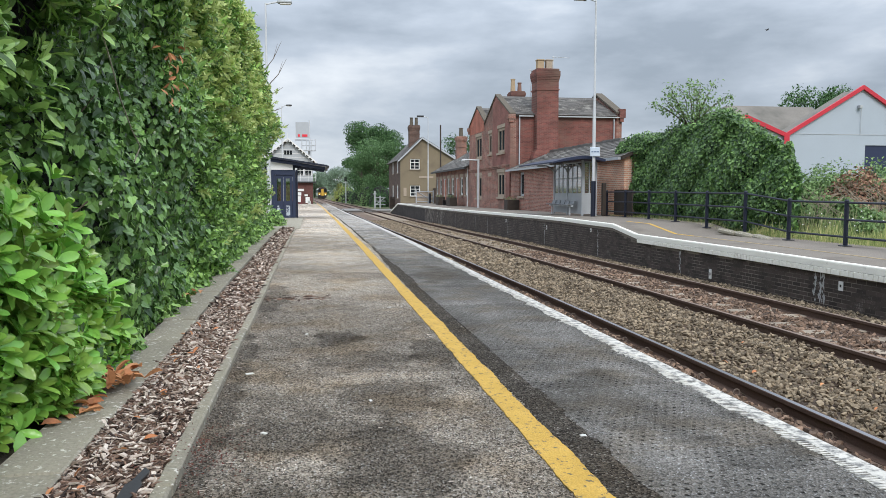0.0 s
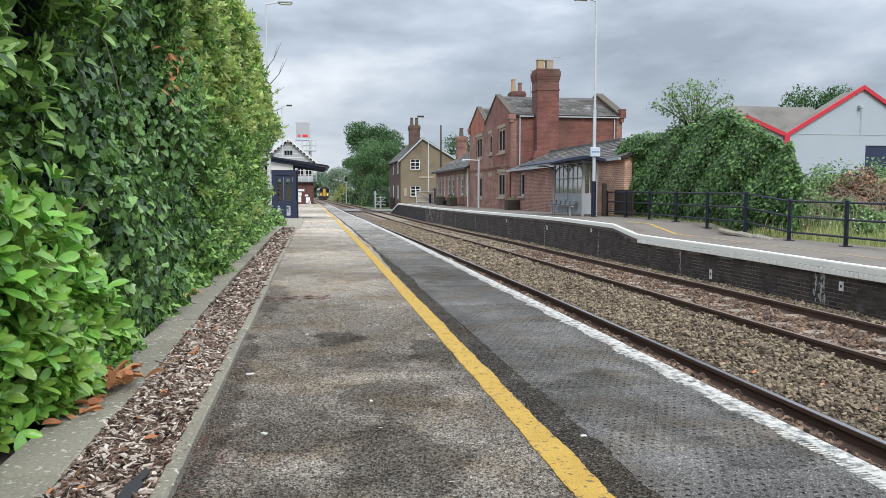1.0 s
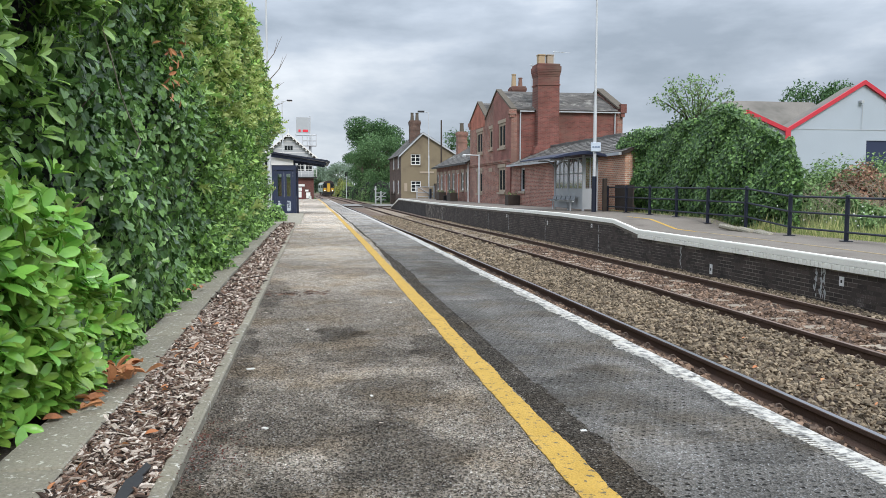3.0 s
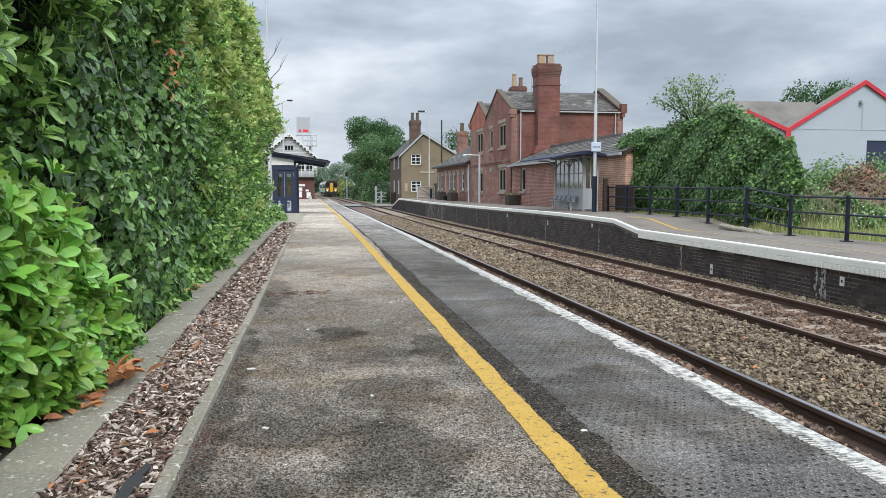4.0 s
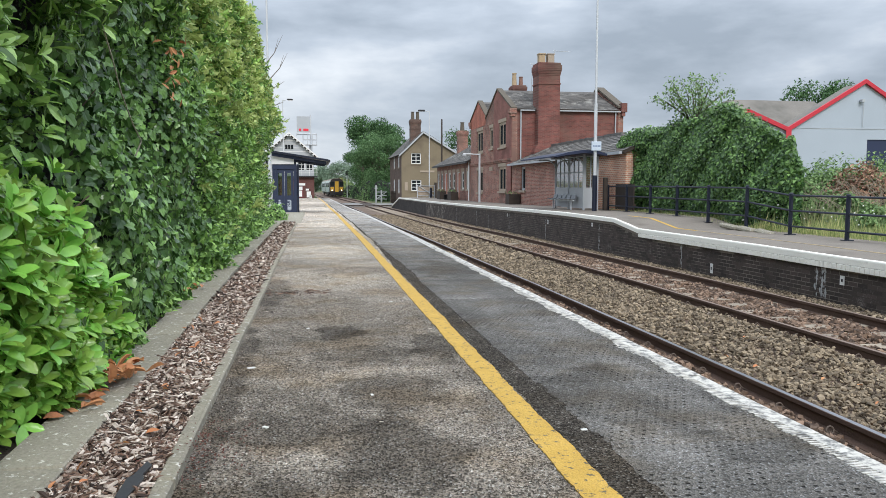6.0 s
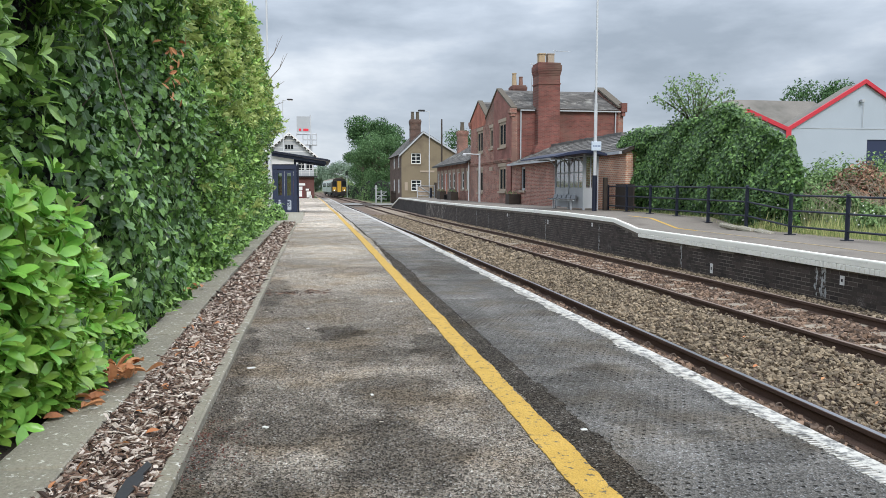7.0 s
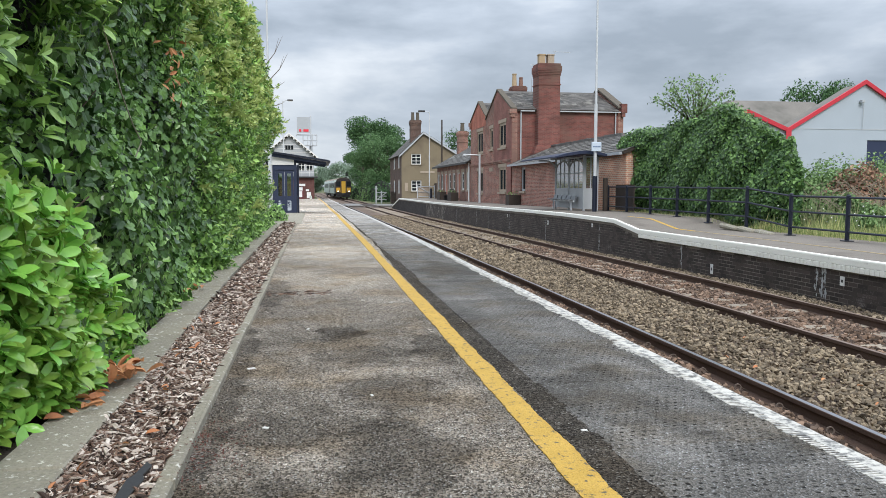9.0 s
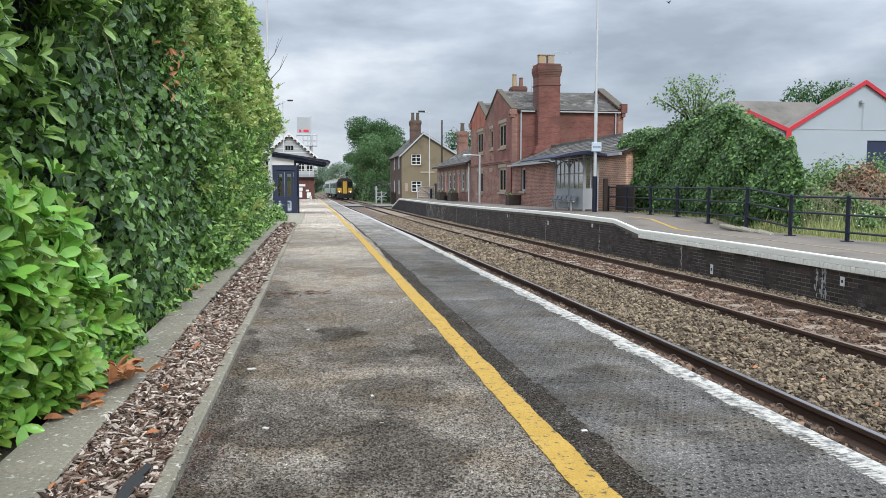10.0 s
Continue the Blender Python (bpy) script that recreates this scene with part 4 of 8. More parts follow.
def make_station():
    g = -0.4
    s = thing("station_house", "two-storey red brick station house with twin gables and slate roof", "building")
    X, XB, T = 12.0, 19.2, 0.35
    blocks = [(45.4, 49.1, 52.55, 5.75, 7.3), (52.55, 54.9, 57.7, 5.95, 7.15)]
    wins = {0: [(46.8, 0.66, 48.6, 2.25, 2), (46.8, 3.5, 48.6, 5.08, 2), (50.35, 3.55, 51.2, 4.95, 1)], 1: [(53.4, 0.55, 55.3, 2.15, 2), (53.4, 3.4, 55.3, 5.0, 2)]}
    for k, (ya, ym, yb, ze, zr) in enumerate(blocks):
        bm = wall_cells(B(), "y", X, T, ya, yb, g, ze, [w[:4] for w in wins[k]])
        prism(bm, [(ya, ze), (yb, ze), (ym, zr)], "x", X, X + T)
        part("front_wall", bm, M_BRICK_RED_Y, s, "weathered red brick gable wall")
        gable_coping(s, X - 0.06, X + 0.3, ya - 0.1, ze - 0.05, ym, zr, yb + (0.1 if k else 0.0), ze - 0.05)
        # smoother brick of a later repair on the upper gables
        if k == 0:
            bm = wall_cells(B(), "y", X - 0.007, 0.006, ya + 0.01, 50.0, 2.73, ze, [wins[0][1][:4]])
            prism(bm, [(ya + 0.01, ze), (50.0, ze), (50.0, ze + (zr - ze) * (yb - 50.0) / (yb - ym)), (ym, zr)], "x", X - 0.007, X - 0.001)
            part("facing", bm, M_PURPLE_BRICK, s, "purple-brown smooth brick facing")
            part("corner_pier", box(B(), X - 0.05, ya - 0.03, 0.23, X - 0.001, ya + 0.85, 2.51), M_PURPLE_BRICK, s)
        else:
            bm = box(B(), X - 0.007, ya + 0.05, 5.3, X - 0.001, yb - 0.05, ze)
            prism(bm, [(ya + 0.05, ze), (yb - 0.05, ze), (ym, zr)], "x", X - 0.007, X - 0.001)
            part("facing", bm, M_BRIGHT_BRICK, s, "bright red repaired brick facing")
        for w in wins[k]:
            window(s, "y", X, *w[:4], bars=(w[4], 1), frame_mat=M_STONE, w=0.17, depth=0.08)
        # back gable
        bm = B()
        box(bm, XB - T, ya, g, XB, yb, ze)
        prism(bm, [(ya, ze), (yb, ze), (ym, zr)], "x", XB - T, XB)
        part("back_wall", bm, M_BRICK_RED_Y, s)
        gable_coping(s, XB - 0.4, XB + 0.12, ya - 0.12, ze + 0.12, ym, zr + 0.2, yb, ze + 0.12)
        slate_slope("roof", s, (X + 0.3, ya - 0.18, ze - 0.05), (XB - 0.35, ya - 0.18, ze - 0.05), (XB - 0.35, ym, zr - 0.12), (X + 0.3, ym, zr - 0.12), 15, 26, M_SLATE_I, 3 + k)
        slate_slope("roof", s, (X + 0.3, yb, ze - 0.05), (XB - 0.35, yb, ze - 0.05), (XB - 0.35, ym, zr - 0.12), (X + 0.3, ym, zr - 0.12), 15, 26, M_SLATE_I, 5 + k)
        bm = B()
        prism(bm, [(ym - 0.14, zr - 0.16), (ym + 0.14, zr - 0.16), (ym, zr - 0.02)], "x", X + 0.35, XB - 0.4)
        part("ridge_tiles", bm, M_SLATE, s)
    bm = B()
    box(bm, X + T, 45.4, g, XB - T, 45.4 + T, 5.72)
    part("side_wall", bm, M_BRICK_RED, s, "plain red brick side wall")
    part("side_wall", box(B(), X + T, 57.35, g, XB - T, 57.7, 5.9), M_BRICK_RED, s)
    # kneeler and corner pier at the platform end, string course between the storeys
    for y0, y1, z in ((45.28, 45.75, 5.45), (57.4, 57.85, 5.6)):
        bm = box(B(), X - 0.16, y0, z, X + 0.3, y1, z + 0.28)
        box(bm, X - 0.1, y0 + 0.05, z - 0.2, X + 0.2, y1 - 0.05, z)
        part("kneeler", bm, M_BRICK_RED_Y, s)
    bm = box(B(), X - 0.10, 45.3, 2.62, X + 0.02, 57.75, 2.72)
    box(bm, X - 0.06, 45.33, 2.52, X + 0.02, 57.72, 2.62)
    part("string_course", bm, M_BRICK_RED_Y, s)
    part("plinth", box(B(), X - 0.07, 45.33, g, X + 0.02, 57.75, 0.22), M_BRICK_RED_Y, s)
    part("stone_block", box(B(), X - 0.03, 50.3, 2.05, X + 0.1, 51.3, 2.3), M_STONE, s)
    # eastern corner corbel
    bm = box(B(), XB - 0.22, 45.15, 5.6, XB + 0.15, 45.6, 6.15)
    box(bm, XB - 0.18, 45.2, 5.35, XB + 0.05, 45.6, 5.6)
    part("corbel", bm, M_BRICK_RED, s)
    gut = box(B(), X + 0.5, 45.18, 5.58, 13.4, 45.28, 5.65)
    part("gutter", gut, M_GREYPAINT, s, "pale painted gutter")
    part("gutter", box(B(), 14.9, 45.18, 5.58, XB - 0.25, 45.28, 5.65), M_GREYPAINT, s, "pale painted gutter")
    for x in (12.55, 18.65):
        part("drainpipe", rod(B(), (x, 45.3, 2.6 if x < 15 else 2.0), (x, 45.3, 5.6), 0.042, n=8), M_GREYPAINT, s, "pale painted drainpipe")
    # great chimney on the side wall
    bm = box(B(), 13.22, 44.75, g, 15.1, 45.4, 3.0)
    prism(bm, [(13.22, 3.0), (15.1, 3.0), (14.9, 3.5), (13.4, 3.5)], "y", 44.75, 45.4)
    part("chimney_breast", bm, M_BRICK_RED, s)
    stack(s, 13.5, 44.8, 3.5, 14.85, 46.0, 8.45, M_BRICK_RED, [(13.85, 45.45, 0.55, 0.2, M_POT_BUFF, True), (14.4, 45.45, 0.55, 0.2, M_STONE, True)], 0.75)
    stack(s, 14.45, 54.3, 6.5, 15.4, 55.3, 8.35, M_BRICK_RED, [(14.65, 54.8, 0.85, 0.17, M_POT_BUFF, False), (15.15, 54.8, 0.6, 0.15, M_POT_RED, False)], 0.5)
    # aerials
    for x, y, z0, z1, arm in ((14.75, 45.6, 8.2, 9.35, 1.0), (13.7, 47.0, 7.0, 8.75, 0.4)):
        a = thing("aerial", "thin grey rooftop television aerial", "aerial", (x, y, z0), "aerials")
        part("mast", rod(B(), (0, 0, 0), (0, 0, z1 - z0), 0.018, n=6), M_GALV, a)
        bm = rod(B(), (-0.1, 0, z1 - z0 - 0.05), (arm, 0, z1 - z0 - 0.1), 0.014, n=5)
        for i in range(7):
            u = arm * i / 6
            rod(bm, (u, -0.18, z1 - z0 - 0.07), (u, 0.18, z1 - z0 - 0.07), 0.008, n=4)
        part("array", bm, M_GALV, a)

    # low range towards the camera
    r = thing("platform_range", "single-storey red brick range with slate lean-to roof", "building")
    ya, yb, ze = 28.0, 45.25, 2.36
    part("front_wall", wall_cells(B(), "y", X, 0.3, 33.5, yb, g, ze, [(42.3, 0.75, 43.3, 2.12)]), M_BRICK_RED_Y, r, "patched dark red brick wall")
    part("front_wall", wall_cells(B(), "y", X - 0.02, 0.3, ya, 33.5, g, ze), M_BRICK_ORANGE, r, "orange red brick wall")
    window(r, "y", X, 42.3, 0.75, 43.3, 2.12, bars=(1, 1), frame_mat=M_GREYPAINT, lintel=0, w=0.12)
    bm = box(B(), X + 0.3, ya, g, 16.8, ya + 0.3, ze)
    prism(bm, [(X + 0.3, ze), (16.8, ze), (14.4, 3.4)], "y", ya, ya + 0.3)
    part("end_wall", bm, M_BRICK_ORANGE_X, r)
    slate_slope("roof", r, (X - 0.22, ya - 0.15, ze - 0.02), (X - 0.22, yb, ze - 0.02), (14.4, yb, 3.42), (14.4, ya - 0.15, 3.42), 10, 55, M_SLATE_I, 9)
    slate_slope("roof", r, (17.0, ya - 0.15, ze - 0.05), (17.0, yb, ze - 0.05), (14.4, yb, 3.42), (14.4, ya - 0.15, 3.42), 10, 55, M_SLATE_I, 10)
    part("gutter", box(B(), X - 0.34, ya - 0.1, ze - 0.14, X - 0.22, yb, ze - 0.03), M_GREYPAINT, r, "pale grey gutter")
    bm = B()
    rng = random.Random(3)
    y = 34.0
    while y < 45:
        box(bm, 14.3, y, 3.40, 14.55, y + 0.42, 3.5 + rng.uniform(0, 0.05))
        y += 0.45
    part("ridge_tiles", bm, M_SLATE, r)

    # long low range beyond the house
    q = thing("waiting_range", "long single-storey brick waiting rooms with white windows", "building")
    ya, yb, ze = 57.75, 74.5, 2.95
    holes, n = [], 8
    for i in range(n):
        u = ya + 0.9 + i * 2.05
        holes.append((u, 0.75 if i not in (2, 5) else 0.05, u + 1.05, 2.2))
    part("front_wall", wall_cells(B(), "y", X + 0.1, 0.3, ya, yb, g, ze, holes), M_BRICK_RED_Y, q)
    M_PINK = mat("salmon_paint", (0.5, 0.2, 0.13), 0.7, var=0.1, scale=2, fine=30, bump=0.1)
    for i, h in enumerate(holes):
        if i in (2, 5):
            d = part("door", box(B(), X + 0.2, h[0] + 0.06, h[1], X + 0.26, h[2] - 0.06, h[3]), M_PINK, q, "salmon painted door")
            part("door_frame", wall_cells(B(), "y", X + 0.12, 0.12, h[0], h[2], h[1], h[3], [(h[0] + 0.07, h[1], h[2] - 0.07, h[3] - 0.07)]), M_WHITE, q)
            part("lintel", box(B(), X + 0.06, h[0] - 0.12, h[3], X + 0.3, h[2] + 0.12, h[3] + 0.25), M_STONE, q)
        else:
            window(q, "y", X + 0.1, *h, bars=(1, 2), lintel=0.27, w=0.15, depth=0.09)
            for u in (h[0] - 0.13, h[2]):
                part("jamb", box(B(), X + 0.07, u, h[1], X + 0.2, u + 0.13, h[3]), M_STONE, q, "pale stone jamb")
    part("end_wall", box(B(), X + 0.4, yb - 0.3, g, 17.0, yb, ze), M_BRICK_RED, q)
    slate_slope("roof", q, (X - 0.25, ya, ze), (X - 0.25, yb + 0.2, ze), (14.7, yb - 1.6, 4.75), (14.7, ya, 4.75), 12, 40, M_SLATE_I, 13)
    bm = B()
    v = [bm.verts.new(p) for p in ((X - 0.25, yb + 0.2, ze), (17.2, yb + 0.2, ze), (14.7, yb - 1.6, 4.75))]
    bm.faces.new(v)
    w = [bm.verts.new((p.co.x, p.co.y - 0.05, p.co.z - 0.12)) for p in v]
    bm.faces.new(w[::-1])
    for i in range(3):
        bm.faces.new((v[i], w[i], w[(i + 1) % 3], v[(i + 1) % 3]))
    part("hip", bm, M_SLATE, q)
    part("gutter", box(B(), X - 0.4, ya, ze - 0.16, X - 0.26, yb + 0.2, ze - 0.02), M_BLACK, q, "black gutter")
    part("drainpipe", rod(B(), (X, 58.4, -0.2), (X, 58.4, 2.9), 0.06), M_WHITE, q, "white drainpipe")
    stack(q, 13.7, 71.6, 3.9, 14.6, 72.5, 6.3, M_BRICK_RED_Y, [(14.15, 72.05, 0.75, 0.2, M_COPE, False)], 0.5)


def make_house():
    h = thing("crossing_house", "two-storey house with tan rendered gable and brown brick side", "building")
    Y, g = 97.0, -1.4
    xa, xm, xb, ze, zr = 11.15, 13.95, 18.3, 5.3, 7.95
    wy = [(12.4, 3.9, 13.65, 5.25), (12.4, 0.45, 13.7, 1.85)]
    bm = wall_cells(B(), "x", Y, 0.35, xa, xb, g, ze, wy)
    prism(bm, [(xa, ze), (xb, ze), (xm, zr)], "y", Y, Y + 0.35)
    part("gable_wall", bm, M_RENDER_TAN, h, "tan rendered gable wall")
    for w in wy:
        window(h, "x", Y, *w, bars=(2, 3), lintel=0, w=0.1, stone=M_RENDER_TAN)
    side = [(y, z, y + 1.0, z + 1.65) for y in (99.5, 105.2) for z in (0.2, 3.5)]
    part("side_wall", wall_cells(B(), "y", xa - 0.02, 0.35, Y + 0.35, 111.5, g, ze, side), M_BRICK_BROWN, h, "brown brick side wall")
    for w in side:
        window(h, "y", xa - 0.02, *w, bars=(1, 2), lintel=0.15, w=0.22, depth=0.03)
    part("back_wall", box(B(), xb - 0.35, Y + 0.35, g, xb, 111.5, ze), M_BRICK_BROWN, h)
    slate_slope("roof", h, (xa - 0.35, Y - 0.25, ze - 0.25), (xa - 0.35, 111.7, ze - 0.25), (xm, 111.7, zr + 0.1), (xm, Y - 0.25, zr + 0.1), 14, 36, M_SLATE_I, 21)
    slate_slope("roof", h, (xb + 0.35, Y - 0.25, ze - 0.1), (xb + 0.35, 111.7, ze - 0.1), (xm, 111.7, zr + 0.1), (xm, Y - 0.25, zr + 0.1), 14, 36, M_SLATE_I, 22)
    for p, q in (((xa - 0.35, ze - 0.25), (xm, zr + 0.1)), ((xb + 0.35, ze - 0.1), (xm, zr + 0.1))):
        bm = B()
        prism(bm, [(p[0], p[1] - 0.26), (q[0], q[1] - 0.26), (q[0], q[1] - 0.02), (p[0], p[1] - 0.02)], "y", Y - 0.32, Y - 0.24)
        part("bargeboard", bm, M_GREYPAINT, h)
    stack(h, 12.6, 99.2, 6.0, 13.95, 100.4, 9.75, M_BRICK_BROWN, [(12.95, 99.8, 0.95, 0.22, M_COPE, False), (13.6, 99.8, 0.95, 0.22, M_COPE, False)], 0.7)
    # name board and notice on the gable
    part("nameboard", box(B(), 13.55, Y - 0.05, 2.82, 15.4, Y - 0.01, 3.05), M_STONE, h, "long pale nameboard")
    part("notice", box(B(), 11.55, Y - 0.05, 0.5, 11.92, Y - 0.01, 1.55), M_STONE, h, "pale notice panel")
    part("porch", box(B(), 15.4, Y - 0.9, g, 16.6, Y - 0.01, 1.5), M_WOODDARK, h)


def make_signal_box():
    b = thing("signal_box", "red brick and white timber signal box with decorated gable", "building")
    Y, xa, xb, xm, g = 84.5, -5.3, 0.08, -2.55, -0.7
    zf, ze, zr = 2.1, 4.45, 6.75
    M_SB = brick_mat("signal_box_brick", (0.13, 0.045, 0.038), (0.09, 0.035, 0.032), (0.14, 0.08, 0.07), "x")
    bm = wall_cells(B(), "x", Y, 0.3, xa, xb, g, zf, [(-1.95, -0.5, -1.1, 1.05)])
    box(bm, xb - 0.3, Y + 0.3, g, xb, Y + 9, zf)
    box(bm, xa, Y + 0.3, g, xa + 0.3, Y + 9, zf)
    part("brick_base", bm, M_SB, b, "red brick base")
    M_DOORRED = mat("dark_red_door", (0.16, 0.03, 0.035), 0.6, var=0.1, scale=2, fine=30, bump=0.1)
    part("door", box(B(), -1.95, Y + 0.1, -0.5, -1.1, Y + 0.16, 1.05), M_DOORRED, b, "dark red door")
    for x0, z0, x1, z1 in ((-1.75, -0.1, -1.25, 0.55), (-0.75, -0.2, -0.3, 0.45), (-0.45, -0.45, -0.2, 0.05), (-1.7, 1.1, -0.9, 1.35), (-1.72, 0.62, -1.2, 0.98), (-0.85, 0.55, -0.5, 0.75)):
        part("notice", box(B(), x0, Y - 0.04, z0, x1, Y + (0.1 if x0 < -1.5 else -0.005), z1), M_WHITE, b, "white notice board")
    # glazed upper floor
    holes = [(xa + 0.15 + i * 0.87, 2.75, xa + 0.90 + i * 0.87, 3.95) for i in range(6)]
    part("upper_wall", wall_cells(B(), "x", Y - 0.05, 0.2, xa, xb, zf, ze, holes), M_GREYPAINT, b, "pale grey timber upper floor")
    for w in holes:
        window(b, "x", Y - 0.05, *w, bars=(2, 2), lintel=0, sill=0, depth=0.1, w=0.05)
    hs = [(Y + 0.3 + i * 1.05, 2.75, Y + 1.2 + i * 1.05, 3.95) for i in range(8)]
    part("upper_wall", wall_cells(B(), "y", xb - 0.2, 0.2, Y + 0.15, Y + 9, zf, ze, hs), M_WHITE, b)
    for w in hs:
        window(b, "y", xb - 0.2, *w, bars=(2, 2), lintel=0, sill=0, depth=0.1, w=0.05)
    bm = B()
    prism(bm, [(xa, ze), (xb, ze), (xm, zr - 0.25)], "y", Y - 0.05, Y + 0.1)
    part("gable", bm, M_GREYPAINT, b, "pale grey boarded gable")
    for i in range(4):
        z = ze + 0.3 + 0.40 * i
        u = (z - ze) / (zr - 0.25 - ze)
        part("gable_board", box(B(), xa + (xm - xa) * u + 0.1, Y - 0.075, z, xb + (xm - xb) * u - 0.1, Y - 0.0505, z + 0.05), M_WHITE, b)
    for i in range(3):
        part("gable_light", box(B(), xm - 0.42 + i * 0.30, Y - 0.10, 5.05, xm - 0.18 + i * 0.30, Y - 0.08, 5.5), M_PANE, b)
    part("floor_band", box(B(), xa - 0.1, Y - 0.35, 2.0, xb + 0.35, Y - 0.06, 2.15), M_BLACK, b, "dark walkway edge")
    bm = B()
    for i in range(8):
        x = xa + (xb + 0.3 - xa) * i / 7
        rod(bm, (x, Y - 0.3, 2.15), (x, Y - 0.3, 2.95), 0.02, n=5)
    for z in (2.55, 2.95):
        rod(bm, (xa, Y - 0.3, z), (xb + 0.3, Y - 0.3, z), 0.02, n=5)
    part("walkway_rail", bm, M_WHITE, b)
    slate_slope("roof", b, (xa - 0.4, Y - 0.4, ze - 0.3), (xa - 0.4, Y + 9.4, ze - 0.3), (xm, Y + 9.4, zr), (xm, Y - 0.4, zr), 12, 26, M_SLATE_I, 31)
    slate_slope("roof", b, (xb + 0.4, Y - 0.4, ze - 0.3), (xb + 0.4, Y + 9.4, ze - 0.3), (xm, Y + 9.4, zr), (xm, Y - 0.4, zr), 12, 26, M_SLATE_I, 32)
    for sgn, xe in ((-1, xa - 0.45), (1, xb + 0.45)):
        bm = B()
        prism(bm, [(xe, ze - 0.36), (xm, zr - 0.05), (xm, zr + 0.12), (xe, ze - 0.2)], "y", Y - 0.5, Y - 0.42)
        for i in range(9):      # scalloped lower edge
            t = (i + 0.5) / 9
            cx, cz = xe + (xm - xe) * t, ze - 0.45 + (zr - 0.12 - ze + 0.45) * t
            rod(bm, (cx, Y - 0.5, cz), (cx, Y - 0.42, cz), 0.09, n=8)
        part("bargeboard", bm, M_WHITE, b, "white scalloped bargeboard")
    part("finial", rod(B(), (xm, Y - 0.46, zr - 0.3), (xm, Y - 0.46, zr + 0.65), 0.06, 0.02), M_WHITE, b, "white pointed finial")


def make_warehouse():
    w = thing("warehouse", "pale grey clad warehouse with red trimmed gables", "building")
    Y, g = 60.0, -0.6
    xm, zr, xv, zv = 47.6, 10.0, 40.3, 5.75
    xr = 2 * xm - xv
    bm = wall_cells(B(), "x", Y, 0.3, xv - 7.6, xr, g, zv, [(48.1, g, 52.1, 5.1)])
    prism(bm, [(xv, zv), (xr, zv), (xm, zr)], "y", Y, Y + 0.3)
    prism(bm, [(xv - 7.6, zv), (xv, zv), (xv - 3.8, zv + 1.5)], "y", Y, Y + 0.3)
    part("front_wall", bm, M_CLAD, w, "pale blue-grey clad gable wall")
    part("cladding_joint", box(B(), xv, Y - 0.03, 6.0, xr, Y - 0.013, 6.05), M_GREYPAINT, w)
    M_BLUE = mat("navy_door", (0.02, 0.03, 0.075), 0.5, var=0.1, scale=1, fine=20, bump=0.05)
    part("loading_door", box(B(), 48.1, Y + 0.1, g, 52.1, Y + 0.18, 5.1), M_BLUE, w, "navy blue loading door")
    for p, q in (((xv, zv), (xm, zr)), ((xr, zv), (xm, zr)), ((xv, zv), (xv - 3.8, zv + 1.5)), ((xv - 7.6, zv), (xv - 3.8, zv + 1.5))):
        bm = B()
        prism(bm, [(p[0], p[1] - 0.05), (q[0], q[1] - 0.05), (q[0], q[1] + 0.32), (p[0], p[1] + 0.32)], "y", Y - 0.25, Y - 0.01)
        part("verge_trim", bm, M_REDTRIM, w, "bright red verge trim")
    part("hopper", box(B(), xv - 0.25, Y - 0.3, zv - 0.9, xv + 0.25, Y - 0.26, zv + 0.2), M_REDTRIM, w, "red rainwater hopper")
    M_FIBRE = mat("fibre_cement_roof", (0.19, 0.175, 0.155), 0.9, var=0.2, scale=0.5, fine=8, bump=0.3, stain=(0.12, 0.115, 0.1), stain_scale=0.3)
    for a, za, c, zc in ((xv, zv, xm, zr), (xr, zv, xm, zr), (xv, zv, xv - 3.8, zv + 1.5), (xv - 7.6, zv, xv - 3.8, zv + 1.5)):
        bm = B()
        n = 60
        prism(bm, [(a, za), (c, zc), (c, zc - 0.15), (a, za - 0.15)], "y", Y + 0.31, 62.5)
        part("roof", bm, M_FIBRE, w, "grey corrugated roof")
    part("side_wall", box(B(), xv - 7.6, Y + 0.3, g, xv - 7.3, 62.5, zv - 0.2), M_CLAD, w)
    bm = rod(B(), (47.5, Y - 0.12, 6.1), (47.5, Y - 0.12, 8.6), 0.02, n=6)
    part("conduit", bm, M_GREYPAINT, w)
    bm = box(B(), 47.15, Y - 0.4, 8.3, 47.45, Y - 0.05, 8.55, 0.02)
    part("floodlight", bm, M_GREYPAINT, w)
    # older hall behind with a hipped roof
    o = thing("old_hall", "grey hipped corrugated roof of an older hall", "building")
    bm = B()
    x0, x1, y0, y1, ze, zt = 37.2, 51.0, 63.0, 90.0, 5.6, 9.3
    v = [bm.verts.new(p) for p in ((x0, y0, ze), (x1, y0, ze), (x1, y1, ze), (x0, y1, ze), (x0 + 2.2, y0 + 5, zt), (x1 - 2.6, y0 + 5, zt))]
    for f in ((0, 1, 5, 4), (1, 2, 5), (2, 3, 4, 5), (3, 0, 4), (3, 2, 1, 0)):
        bm.faces.new([v[i] for i in f])
    part("roof", bm, M_FIBRE, o)
    part("walls", box(B(), x0 + 0.3, y0 + 0.3, g, x1 - 0.3, y1 - 0.3, ze - 0.01), M_BRICK_BROWN, o)


make_station()
make_house()
make_signal_box()
make_warehouse()


